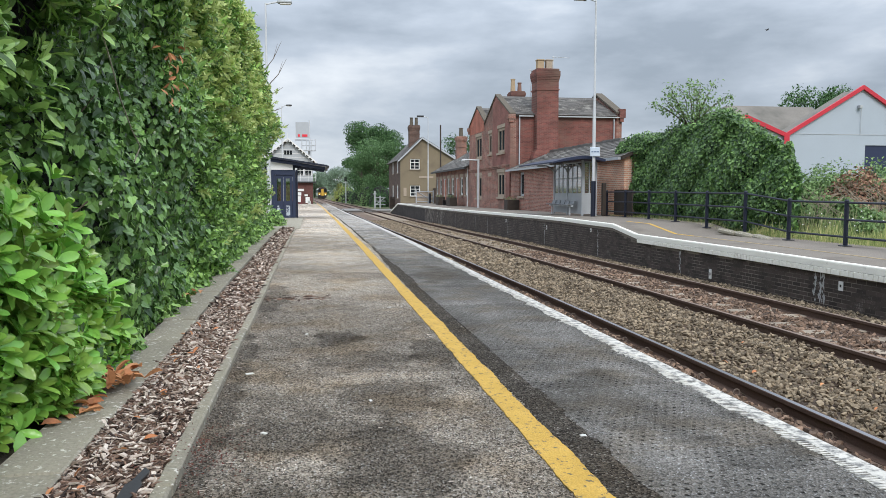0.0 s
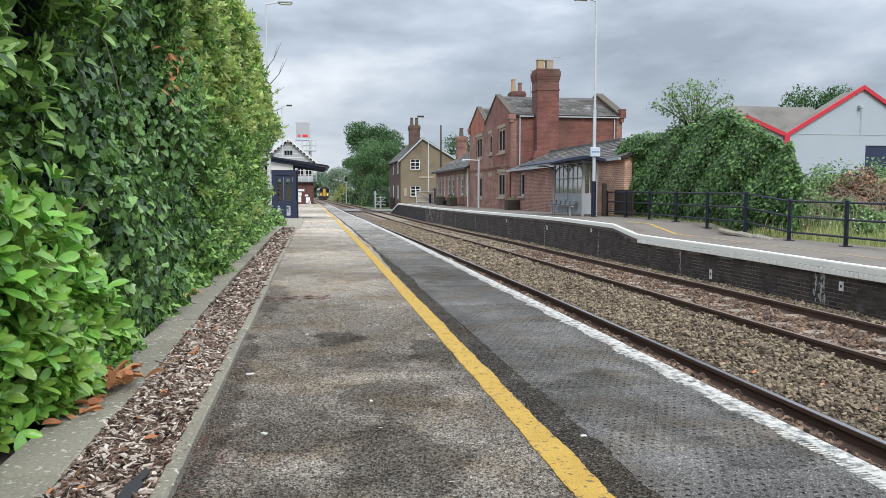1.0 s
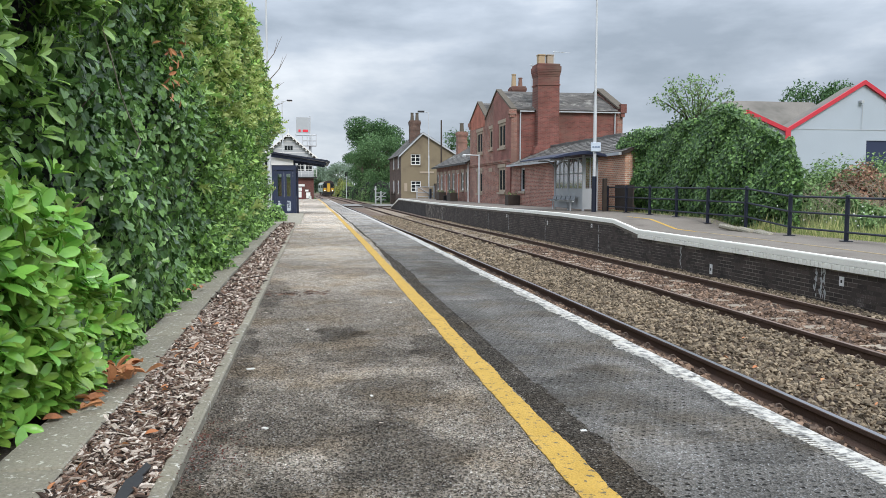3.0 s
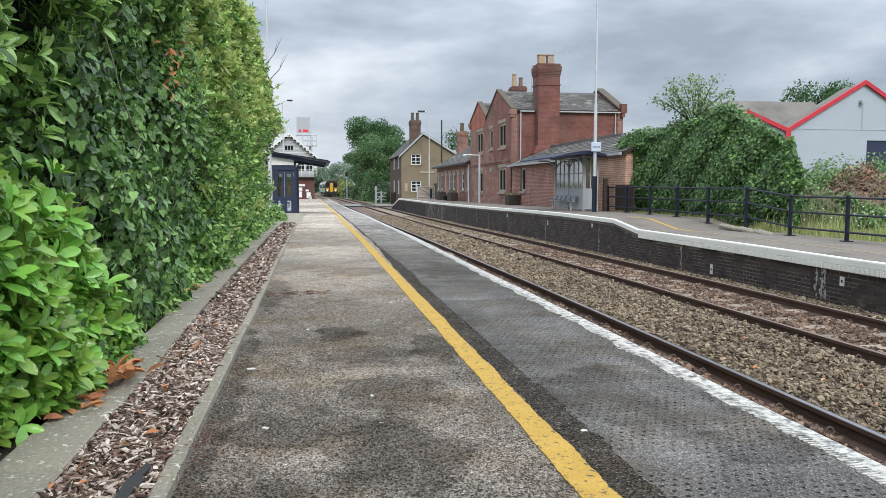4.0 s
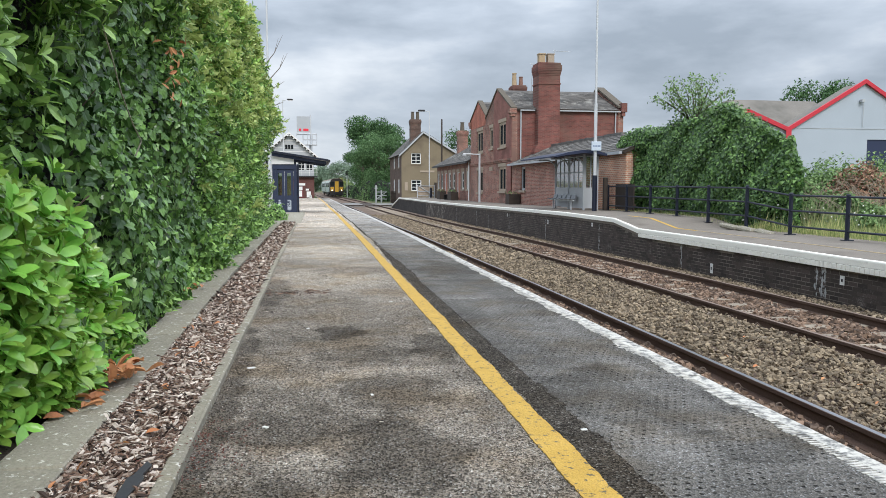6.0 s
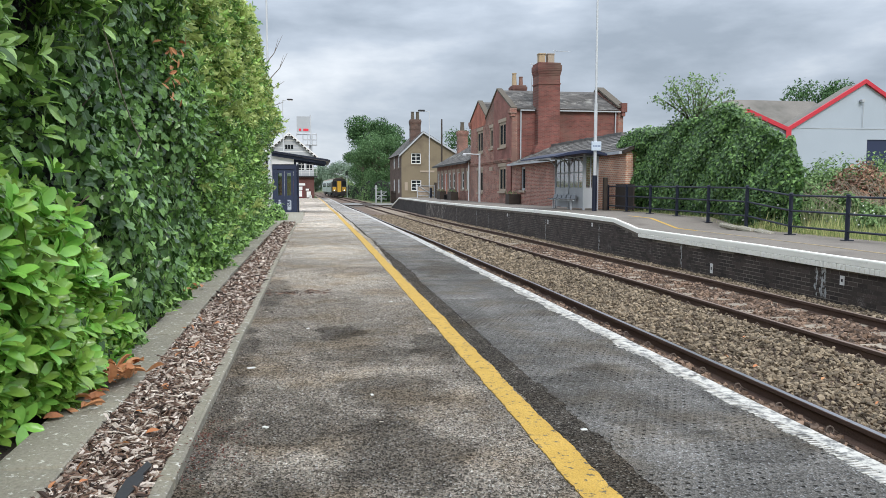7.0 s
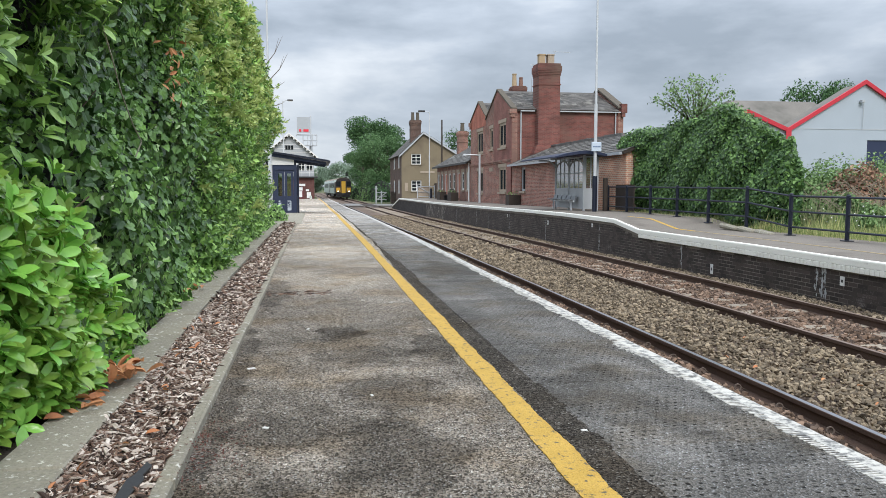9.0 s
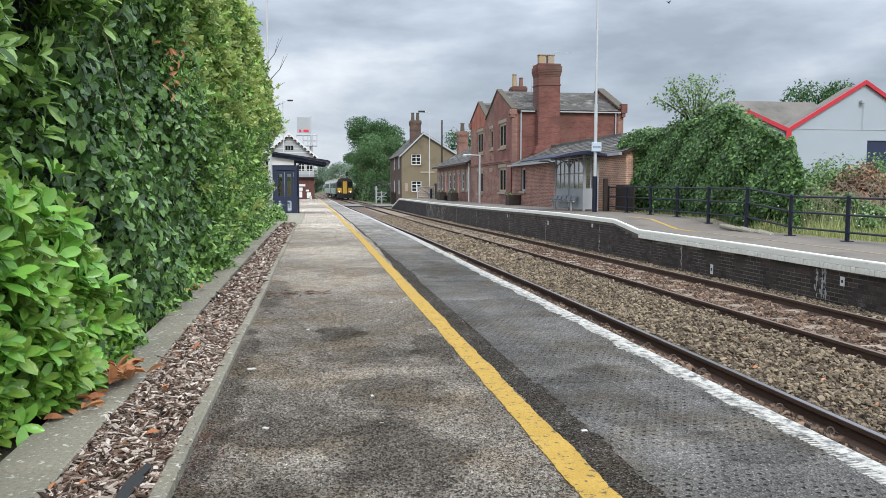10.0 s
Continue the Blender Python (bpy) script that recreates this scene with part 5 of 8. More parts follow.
# ---------------------------------------------------------------- hedge and planting bed
def hedge_x(y, z):
    """Front face of the hedge: it bulges at chest height towards its far end and leans back at the top."""
    far = np.clip((y - 9) / 9, 0, 1)
    x = -1.18 - 0.06 * far + 0.08 * np.clip((0.9 - z) / 0.9, 0, 1) + 0.15 * far * np.exp(-((z - 2.5) / 0.9) ** 2) - 0.16 * np.clip((y - 14) / 5, 0, 1) * np.clip(2.4 - z, 0, 1) - 0.16 * np.maximum(0, z - 3.2) ** 1.5
    x = x + 0.20 * np.sin(y * 1.9 + 1.3 * np.sin(z * 1.7)) * np.sin(z * 2.3 + y * 0.6) + 0.07 * np.sin(y * 5.1 + z * 4.3 + np.sin(z * 3)) + 0.04 * np.sin(y * 11 + z * 3) * np.sin(z * 9) + 0.09 * far * np.sin(y * 2.6 + z * 1.2) * np.sin(z * 3.3 - y * 0.8) + 0.05 * np.sin(y * 7.7 - z * 5.2) * np.sin(z * 6.1 + y)
    x = x - 0.05 * np.clip(1 - z / 0.25, 0, 1)
    return x


def hedge_top(y):
    return np.interp(y, [1, 7, 10, 12.5, 15, 17, 18.5, 19.6, 20.7], [3.9, 3.8, 3.4, 3.75, 4.2, 4.6, 4.8, 4.3, 3.5]) + 0.12 * np.sin(y * 2.7) + 0.1 * np.sin(y * 6.1)


def laurel_x(y, z):
    """The laurel swells out over the coping near the camera."""
    r = 1 - ((y - 3.1) / 1.45) ** 2 - (np.maximum(z - 0.55, 0) / 1.9) ** 2
    return -1.36 + 0.29 * np.sqrt(np.clip(r, 0, 1)) + 0.07 * np.sin(y * 6 + z * 5) + 0.09 * np.clip((y - 3.3) / 0.5, 0, 1) * np.clip(1.2 - z / 0.4, 0, 1) - 0.05 * np.clip((3.2 - y) / 0.8, 0, 1) * np.clip(1 - z / 0.4, 0, 1)


def leaf_cloud(name, parent, rng, n, fx, ry, rz, size, base, material, tilt=0.55, depth=0.35, keep=None, grow=None):
    y, z = rng.uniform(*ry, n), rng.uniform(*rz, n)
    if keep is not None:
        ok = keep(y, z, rng)
        y, z = y[ok], z[ok]
    d = rng.beta(1.2, 2.1, len(y)) * depth
    x = fx(y, z) - d + rng.normal(size=len(y)) * 0.02
    e = 0.05
    nx = np.ones(len(y))
    ny = -(fx(y + e, z) - fx(y - e, z)) / (2 * e)
    nz = -(fx(y, z + e) - fx(y, z - e)) / (2 * e) + 0.35
    nrm = np.stack([nx, ny - 0.25, nz], 1)
    nrm /= np.linalg.norm(nrm, axis=1)[:, None]
    s = size * rng.uniform(0.6, 1.3, len(y))
    if grow is None:
        R = facing(rng, nrm, tilt)
    else:
        R = shoots(rng, len(y), (0.8, -0.15, 0.55), tilt) if grow == "shoot" else sprout(rng, len(y), grow, tilt)
    R = R * s[:, None, None]
    return scatter_mesh(name, base[0], base[1], R, np.stack([x, y, z], 1), material, parent)


LEAF, IVYL, SMALL = (LEAF_V, LEAF_F), (IVY_V, IVY_F), (SMALL_V, SMALL_F)
M_LAUREL_OLD = mat("old_laurel_leaf", (0.16, 0.33, 0.075), 0.22, spec=0.7, var=0.12, scale=1.5, fine=40, bump=0.1, tint=(0.40, 0.60, 0.17), island=0.48, trans=0.12)


def make_hedge():
    rng = np.random.default_rng(11)
    h = thing("hedge", "tall dense green hedge of ivy, laurel and privet", "hedge")
    ys = np.linspace(-3.6, 20.6, 76)
    zs = np.linspace(-0.1, 5.6, 22)
    # near-black sheet behind the leaves: the hedge's inner shade as colour
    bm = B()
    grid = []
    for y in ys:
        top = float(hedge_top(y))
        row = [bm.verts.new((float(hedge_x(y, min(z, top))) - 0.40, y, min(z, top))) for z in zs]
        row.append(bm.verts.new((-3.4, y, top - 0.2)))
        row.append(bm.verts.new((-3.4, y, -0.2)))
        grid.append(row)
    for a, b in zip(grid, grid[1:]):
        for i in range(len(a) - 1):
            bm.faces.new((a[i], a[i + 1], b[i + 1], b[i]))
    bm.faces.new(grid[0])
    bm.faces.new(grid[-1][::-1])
    part("inner_growth", bm, M_LEAF_SHADE, h, "near-black core painted as shade behind the leaves")

    def ivy_zone(y, z, r):
        return ((y < 8.2 + 1.2 * np.sin(z * 2.1)) & (y > 3.2 + 0.6 * np.clip((z - 0.85) / 0.25, 0, 1) + 0.2 * np.sin(z * 4)) & (z < 3.0 + 0.5 * np.sin(y * 1.5))) & (r.random(len(y)) < 0.97)

    leaf_cloud("ivy_leaves", h, rng, 30000, hedge_x, (3.4, 9.4), (0.02, 3.6), 0.058, IVYL, M_IVY, 0.55, 0.34, ivy_zone)["kind"] = "stuff"

    def upper(y, z, r):
        gap = np.sin(y * 2.3 + 0.7) * np.sin(z * 2.9 + y) > 0.62
        return (y < 9.5) & ((z > 2.6 + 0.3 * np.sin(y * 1.5)) | (y < 3.5)) & (z < hedge_top(y)) & ~(gap & (r.random(len(y)) < 0.85))

    leaf_cloud("laurel_leaves", h, rng, 11500, hedge_x, (-3.6, 9.5), (0.3, 4.3), 0.12, LEAF, M_LAUREL_OLD, 0.6, 0.42, upper, (0.6, -0.2, 0.05))["kind"] = "stuff"

    def shoulder(y, z, r):
        return (z < 3.2) & (y < 3.5 + 0.5 * np.clip((z - 0.85) / 0.25, 0, 1) + 0.4 * np.clip(z - 1.5, 0, 2)) & (np.sin(y * 5.3 + z * 2.2) * np.sin(z * 4.9 - y) < 0.72)

    for k in range(2):
        sg = sprig(*LEAF, 6, 0.85, 55, 95 + k)
        leaf_cloud("laurel_growth", h, rng, 950, hedge_x, (1.2, 4.6), (0.75, 3.2), 0.105, sg, M_LAUREL_OLD, 0.4, 0.30, shoulder, "shoot")["kind"] = "stuff"
    leaf_cloud("laurel_leaves", h, rng, 5200, hedge_x, (1.2, 4.8), (0.6, 3.2), 0.11, LEAF, M_LAUREL_OLD, 0.55, 0.36, shoulder, (0.6, -0.2, 0.05))["kind"] = "stuff"

    def privet(y, z, r):
        top = hedge_top(y)
        gap = (np.sin(y * 1.7 + 0.4) * np.sin(z * 2.1 + y * 1.1) > 0.60) & (r.random(len(y)) < 0.82)
        return (y > 7.0 + 1.3 * np.sin(z * 2.1)) & (z < top + 0.1 * r.normal(size=len(y))) & ~gap

    for k in range(3):
        sg = sprig(*SMALL, 8, 0.42, 52, 70 + k, 0.85)
        leaf_cloud("privet_growth", h, rng, 4300, hedge_x, (6.0, 20.7), (0.0, 5.9), 0.19, sg, M_HEDGE, 0.45, 0.44, privet, "shoot")["kind"] = "stuff"
    leaf_cloud("privet_leaves", h, rng, 16000, hedge_x, (6.0, 20.7), (0.0, 5.9), 0.07, SMALL, M_HEDGE, 0.7, 0.40, privet, (0.6, -0.1, 0.4))["kind"] = "stuff"

    def crest(y, z, r):
        top = hedge_top(y)
        return (z > top - 2.0 + 0.5 * np.clip((9 - y) / 2, 0, 1)) & (z < top + 0.25 * np.sin(y * 7) + 0.1)

    M_CREST = mat("crest_leaf", (0.44, 0.56, 0.15), 0.5, var=0.15, scale=0.8, fine=40, bump=0.1, tint=(0.52, 0.60, 0.25), island=0.35, trans=0.35)
    sg = sprig(*SMALL, 8, 0.42, 48, 80, 0.9)
    leaf_cloud("crest_growth", h, rng, 6500, hedge_x, (6.8, 20.7), (1.8, 6.1), 0.2, sg, M_CREST, 0.4, 0.2, crest, "shoot")["kind"] = "stuff"
    # straggling shoots that stand out from the clipped face
    def stragglers(y, z, r):
        return (z < hedge_top(y) + 0.15) & (np.sin(y * 3.7 + z * 2.9) > 0.1)

    for k in range(2):
        sg = sprig(*SMALL, 9, 0.34, 40, 120 + k, 0.95)
        leaf_cloud("stray_growth", h, rng, 420, lambda y, z: hedge_x(y, z) + 0.05, (8.0, 20.6), (0.3, 5.2), 0.26, sg, (M_HEDGE, M_CREST)[k], 0.5, 0.12, stragglers, "shoot")["kind"] = "stuff"
    # low growth that creeps over the edge of the coping
    leaf_cloud("ground_ivy", h, rng, 5000, lambda y, z: -1.02 + 0.09 * np.sin(y * 3.1) * np.sin(y * 7.3) - 0.5 * z, (4.4, 20.5), (0.03, 0.2), 0.06, IVYL, M_HEDGE, 0.6, 0.2)["kind"] = "stuff"
    # its clipped top
    n = 5200
    y, u = rng.uniform(-3.6, 20.6, n), rng.random(n)
    tp = hedge_top(y)
    xf = hedge_x(y, tp) - 0.1
    P = np.stack([xf + u * (-3.45 - xf), y, tp - 0.2 * u + rng.normal(size=n) * 0.08], 1)
    R = shoots(rng, n, (0.1, 0, 1.0), 0.5) * (0.24 * rng.uniform(0.6, 1.3, n))[:, None, None]
    scatter_mesh("top_growth", *sprig(*SMALL, 8, 0.5, 55, 91, 0.8), R, P, M_HEDGE, h)["kind"] = "stuff"
    # brown dead leaves caught in it, and one pale runner
    P = np.array([-1.08, 6.4, 1.95]) + rng.normal(size=(26, 3)) * np.array([0.05, 0.10, 0.12])
    P2 = np.array([-1.05, 4.35, 2.05]) + rng.normal(size=(10, 3)) * np.array([0.04, 0.06, 0.06])
    P = np.concatenate([P, P2])
    scatter_mesh("dead_foliage", *LEAF, facing(rng, np.tile([1.0, -0.3, 0.3], (len(P), 1)), 0.6) * 0.075, P, M_DEADLEAF, h)["kind"] = "stuff"
    bm = B()
    pts = [(-1.02, 4.05, 1.75), (-1.0, 4.12, 1.62), (-1.0, 4.3, 1.45), (-1.0, 4.55, 1.3), (-1.0, 4.75, 1.22), (-1.02, 4.68, 1.13)]
    for p, q in zip(pts, pts[1:]):
        rod(bm, p, q, 0.004, 0.004, 5)
    part("runner", bm, M_CONCRETE, h, "pale bare runner")
    # far end face of the hedge
    n = 6000
    x, z = rng.uniform(-3.0, -0.95, n), rng.uniform(0, 5.4, n)
    ok = x < hedge_x(np.full(n, 20.5), z)
    x, z = x[ok], z[ok]
    R = facing(rng, np.tile([0.5, 0.6, 0.3], (len(x), 1)), 0.7) * (0.085 * rng.uniform(0.6, 1.3, len(x)))[:, None, None]
    scatter_mesh("end_leaves", *SMALL, R, np.stack([x, 20.6 + rng.uniform(-0.2, 0.25, len(x)), z], 1), M_HEDGE, h)["kind"] = "stuff"
    # twigs that stand out
    bm = B()
    r = random.Random(8)
    for i in range(60):
        y, z = r.uniform(4, 20), r.uniform(0.6, 5.2)
        x = float(hedge_x(y, z)) - 0.1
        rod(bm, (x, y, z), (x + r.uniform(0.1, 0.25), y + r.uniform(-0.35, 0.35), z + r.uniform(-0.3, 0.4)), 0.006, 0.003, 5)
    for y, z, dy, dz in ((20.3, 3.6, 0.6, 0.9), (20.4, 3.4, 0.8, 0.4), (20.2, 3.9, 0.9, 1.1), (20.5, 3.0, 0.7, 0.25)):
        x = float(hedge_x(y, z)) - 0.1
        rod(bm, (x, y, z), (x + 0.35, y + dy * 0.5, z + dz * 0.5), 0.014, 0.010, 5)
        rod(bm, (x + 0.35, y + dy * 0.5, z + dz * 0.5), (x + 0.55, y + dy, z + dz), 0.010, 0.003, 5)
        rod(bm, (x + 0.35, y + dy * 0.5, z + dz * 0.5), (x + 0.45, y + dy * 0.8, z + dz * 0.9), 0.007, 0.003, 5)
    part("twigs", bm, M_BARK, h, "bare brown twigs")["kind"] = "stuff"

    # laurel bush beside the camera, with its large leaves one by one
    b = thing("laurel_bush", "cherry laurel bush with large glossy bright green leaves", "bush")
    # near-black core paints the shade inside the bush
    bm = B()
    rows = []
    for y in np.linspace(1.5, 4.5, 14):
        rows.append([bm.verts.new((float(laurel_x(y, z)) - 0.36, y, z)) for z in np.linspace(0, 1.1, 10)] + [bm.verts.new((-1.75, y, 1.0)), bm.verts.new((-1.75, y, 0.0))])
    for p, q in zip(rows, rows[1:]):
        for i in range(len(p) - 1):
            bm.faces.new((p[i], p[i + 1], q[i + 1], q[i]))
    part("inner_growth", bm, M_LEAF_SHADE, b)
    # shoots with their leaves in whorls; the outermost leaves are pieces of their own
    lb = B()
    vs = [lb.verts.new(tuple(v)) for v in LEAF_V]
    for f in LEAF_F:
        lb.faces.new([vs[i] for i in f])
    me = meshdata("leaf", lb, M_LAUREL)
    me.polygons.foreach_set("use_smooth", [True] * len(me.polygons))

    def tips(n):
        y, z = rng.uniform(1.6, 4.5, n), np.abs(rng.normal(0, 0.7, n)) + 0.03
        ok = (z < 1.9) & (y < 4.45 - 1.0 * z) & (rng.random(n) < np.clip(1.95 - 1.65 * z - 0.15 * (y < 2.4), 0.06, 1))
        y, z = y[ok], z[ok]
        return np.stack([laurel_x(y, z) - rng.beta(1, 2.2, len(y)) * 0.22, y, z], 1)

    for k in range(3):
        sv, sf = sprig(LEAF_V, LEAF_F, 7, 0.85, 55, 60 + k)
        t = tips(600)
        R = shoots(rng, len(t), (0.75, -0.25, 0.6), 0.35) * (0.100 * rng.uniform(0.6, 1.25, len(t)))[:, None, None]
        ob = scatter_mesh("foliage", sv, sf, R, t, M_LAUREL, b)
        ob["kind"] = "stuff"
        ob.data.polygons.foreach_set("use_smooth", [True] * len(ob.data.polygons))
    t = tips(150)
    fr = shoots(rng, len(t), (0.8, -0.3, 0.6), 0.3)
    k = 0
    for p, m3 in zip(t, fr):
        for i in range(6):
            if k >= 300 or not 2.0 < p[1] < 4.5:
                continue
            a, tl = i * 2.4, radians(52 + rng.uniform(-12, 12))
            loc = Matrix.Rotation(a, 3, "Z") @ Matrix.Rotation(-(math.pi / 2 - tl), 3, "X").inverted()
            w = (Matrix([list(q) for q in m3]) @ loc) * float(rng.uniform(0.075, 0.12))
            m = w.to_4x4()
            m.translation = Vector(p) + Vector(m3[:, 2]) * (0.02 + 0.012 * i + 0.03)
            shared("leaf", me, b, m)
            k += 1
    bm = B()
    for i in range(40):
        y, z = r.uniform(2.3, 4.3), r.uniform(0.1, 0.8)
        x = float(laurel_x(y, z)) - 0.3
        rod(bm, (x, y, z - 0.15), (x + 0.28, y + r.uniform(-0.15, 0.15), z + 0.12), 0.007, 0.004, 5)
    part("twiggery", bm, M_BARK, b)["kind"] = "stuff"


def flat_leaf_pile(name, label, cx, cy, z, n, spread, size, seed, material=None):
    rng = np.random.default_rng(seed)
    p = np.stack([rng.normal(cx, spread * 0.6, n), rng.normal(cy, spread, n), z + rng.uniform(0, 0.05, n)], 1)
    nr = np.tile([0.0, 0, 1.0], (n, 1)) + rng.normal(size=(n, 3)) * 0.4
    nr /= np.linalg.norm(nr, axis=1)[:, None]
    t = rng.normal(size=(n, 3))
    sx = np.cross(t, nr)
    sx /= np.linalg.norm(sx, axis=1)[:, None]
    R = np.stack([sx, np.cross(nr, sx), nr], 2) * (size * rng.uniform(0.6, 1.2, n))[:, None, None]
    return tagged(scatter_mesh(name, LEAF_V * np.array([1.1, 1, 2.5]), LEAF_F, R, p, material or M_DEADLEAF), label, "dead leaves", kind="stuff")


M_CRUMB = mat("red_leaf_crumbs", (0.20, 0.055, 0.04), 0.85, var=0.2, scale=8, fine=60, bump=0.2, tint=(0.10, 0.04, 0.03), island=0.4)


def make_bed():
    bed = thing("planting_bed", "narrow planting bed of brown wood chips", "bed", kind="structure")
    ys = [-3.8, 0.5] + [y for y in range(2, 21, 2)] + [20.9]
    strip("soil", -0.87, -0.46, 0.012, ys, M_SOIL, 0.02, bed)
    strip("hedge_soil", -3.2, -1.0, 0.02, ys, M_SOIL, 0.03, bed)
    rng = np.random.default_rng(2)
    CH_V = np.array([[-0.75, -0.05, -0.04], [0.5, -0.14, -0.02], [0.78, 0.03, -0.03], [-0.4, 0.15, -0.04], [-0.62, -0.03, 0.05], [0.45, -0.10, 0.10], [0.6, 0.05, 0.03], [-0.45, 0.12, 0.09]])
    CH_F = np.array([[0, 3, 2, 1], [4, 5, 6, 7], [0, 1, 5, 4], [1, 2, 6, 5], [2, 3, 7, 6], [3, 0, 4, 7]])
    P, S = [], []
    for y0, y1, dens, size in ((-3.5, 1.8, 700, 0.05), (1.8, 6, 14500, 0.022), (6, 12, 4600, 0.034), (12, 20.9, 1400, 0.052)):
        n = int(0.37 * (y1 - y0) * dens)
        y = rng.uniform(y0, y1, n)
        P.append(np.stack([rng.uniform(-0.815, -0.495, n), y, 0.018 + rng.uniform(0, 0.022, n) + np.array([dip(v) for v in y])], 1))
        S.append(size * np.clip(rng.lognormal(0, 0.45, n), 0.35, 2.6))
    P, S = np.concatenate(P), np.concatenate(S)
    n = len(P)
    nr = np.tile([0.0, 0, 1.0], (n, 1)) + rng.normal(size=(n, 3)) * 0.35
    nr /= np.linalg.norm(nr, axis=1)[:, None]
    t = rng.normal(size=(n, 3))
    sx = np.cross(t, nr)
    sx /= np.linalg.norm(sx, axis=1)[:, None]
    R = np.stack([sx, np.cross(nr, sx), nr], 2) * S[:, None, None]
    pale = rng.random(n) < 0.23
    P[pale, 2] += 0.006
    tagged(scatter_mesh("wood_chips", CH_V, CH_F, R[~pale], P[~pale], M_CHIP), "dark brown wood chip mulch", "mulch", kind="stuff")
    tagged(scatter_mesh("wood_chips", CH_V * np.array([0.8, 1.5, 1]), CH_F, R[pale], P[pale], M_CHIP_PALE), "bleached pale chips strewn through the mulch", "mulch", kind="stuff")
    # coping slabs on the hedge side and pin kerb on the platform side
    cop = thing("bed_coping", "grey concrete coping slabs along the hedge", "coping", kind="structure")
    me = meshdata("slab", box(B(), 0, 0, -0.06, 0.225, 0.745, 0.0, 0.006), M_CONCRETE)
    kerb = thing("bed_kerb", "thin grey concrete pin kerb", "kerb", kind="structure")
    mk = meshdata("kerb_stone", box(B(), 0, 0, -0.1, 0.056, 0.91, 0.0, 0.008), M_CONCRETE)
    r = random.Random(6)
    y = 1.80 - 7 * 0.757
    while y < 20.5:
        shared("slab", me, cop, pose(-1.032 - 0.05 * min(1, max(0, (y - 3) / 5)) + r.uniform(-0.004, 0.004), y, 0.048 + dip(y) + r.uniform(-0.004, 0.004), 0, 0, r.uniform(-0.3, 0.3)))
        y += 0.757
    y = 1.5 - 5 * 0.915
    while y < 20.3:
        shared("kerb_stone", mk, kerb, pose(-0.50 + r.uniform(-0.004, 0.004), y, 0.038 + dip(y) + r.uniform(-0.004, 0.004), 0, 0, r.uniform(-0.25, 0.25)))
        y += 0.915
    flat_leaf_pile("dead_leaves", "heap of curled orange dead leaves on the coping", -0.93, 3.66, 0.064, 60, 0.075, 0.10, 3)
    flat_leaf_pile("dead_leaves", "brown dead leaves caught under the laurel", -1.03, 3.25, 0.055, 26, 0.10, 0.085, 13)
    flat_leaf_pile("dead_leaves", "small heap of brown dead leaves at the hedge foot", -1.16, 6.8, 0.04, 26, 0.14, 0.09, 4)
    for k, y in enumerate((2.5, 3.2, 4.1, 5.0)):
        flat_leaf_pile("dead_leaves", "few small dead leaves on the wood chips", -0.66, y, 0.045, 5, 0.16, 0.042, 5 + 20 * k)
    flat_leaf_pile("dead_leaves", "reddish leaf crumbs beside the kerb", -0.40, 2.75, 0.004, 420, 0.17, 0.011, 7, M_CRUMB)
    rng = np.random.default_rng(31)
    n = 130
    P = np.stack([rng.uniform(-0.43, 0.15, n) ** 1, 6.85 + rng.normal(0, 0.10, n), 0.004 + dip(7) + rng.uniform(0, 0.006, n)], 1)
    a = rng.uniform(0, 6.28, n)
    Rz = np.zeros((n, 3, 3))
    Rz[:, 0, 0], Rz[:, 0, 1], Rz[:, 1, 0], Rz[:, 1, 1], Rz[:, 2, 2] = np.cos(a), -np.sin(a), np.sin(a), np.cos(a), 1
    tagged(scatter_mesh("loose_chips", CH_V, CH_F, Rz * (0.026 * rng.lognormal(0, 0.4, n))[:, None, None], P, M_CHIP), "stray wood chips blown over the tarmac", "mulch", kind="stuff")
    n = 420
    P = np.stack([rng.uniform(-0.42, 0.8, n), 2.0 + rng.random(n) ** 1.5 * 9, np.full(n, 0.003)], 1)
    P[:200, 0] = -0.43 + np.abs(rng.normal(0, 0.10, 200))
    a = rng.uniform(0, 6.28, n)
    Rz = np.zeros((n, 3, 3))
    Rz[:, 0, 0], Rz[:, 0, 1], Rz[:, 1, 0], Rz[:, 1, 1], Rz[:, 2, 2] = np.cos(a), -np.sin(a), np.sin(a), np.cos(a), 1
    tagged(scatter_mesh("grit", CH_V, CH_F, Rz * (0.010 * rng.lognormal(0, 0.5, n))[:, None, None], P, M_CHIP_PALE), "crumbs of bark and grit on the tarmac", "grit", kind="stuff")
    flat_leaf_pile("dead_leaves", "few orange dead leaves on the ballast", 4.75, 6.4, RAIL_Z - 0.06, 9, 0.9, 0.07, 9)
    # litter
    lit = part("rubber_strip", prism(B(), [(-0.018, -0.12), (0.012, -0.13), (0.022, 0.02), (0.010, 0.05), (0.016, 0.12), (-0.006, 0.14), (-0.014, 0.03), (-0.024, 0.0)], "z", 0.0, 0.010), M_BLACK)
    lit.matrix_basis = pose(-0.555, 2.38, 0.046, 3, 14, -5)
    tagged(lit, "torn black rubber strip lying on wood chips", "litter")
    for i, (x, y, s) in enumerate(((-0.335, 4.02, 0.02), (-0.05, 5.1, 0.012), (0.25, 3.4, 0.01), (-0.2, 3.0, 0.012), (1.03, 2.76, 0.012), (0.62, 6.2, 0.012))):
        p = part("paper_scrap", box(B(), -s, -s * 0.6, 0, s, s * 0.6, 0.004), M_WHITE)
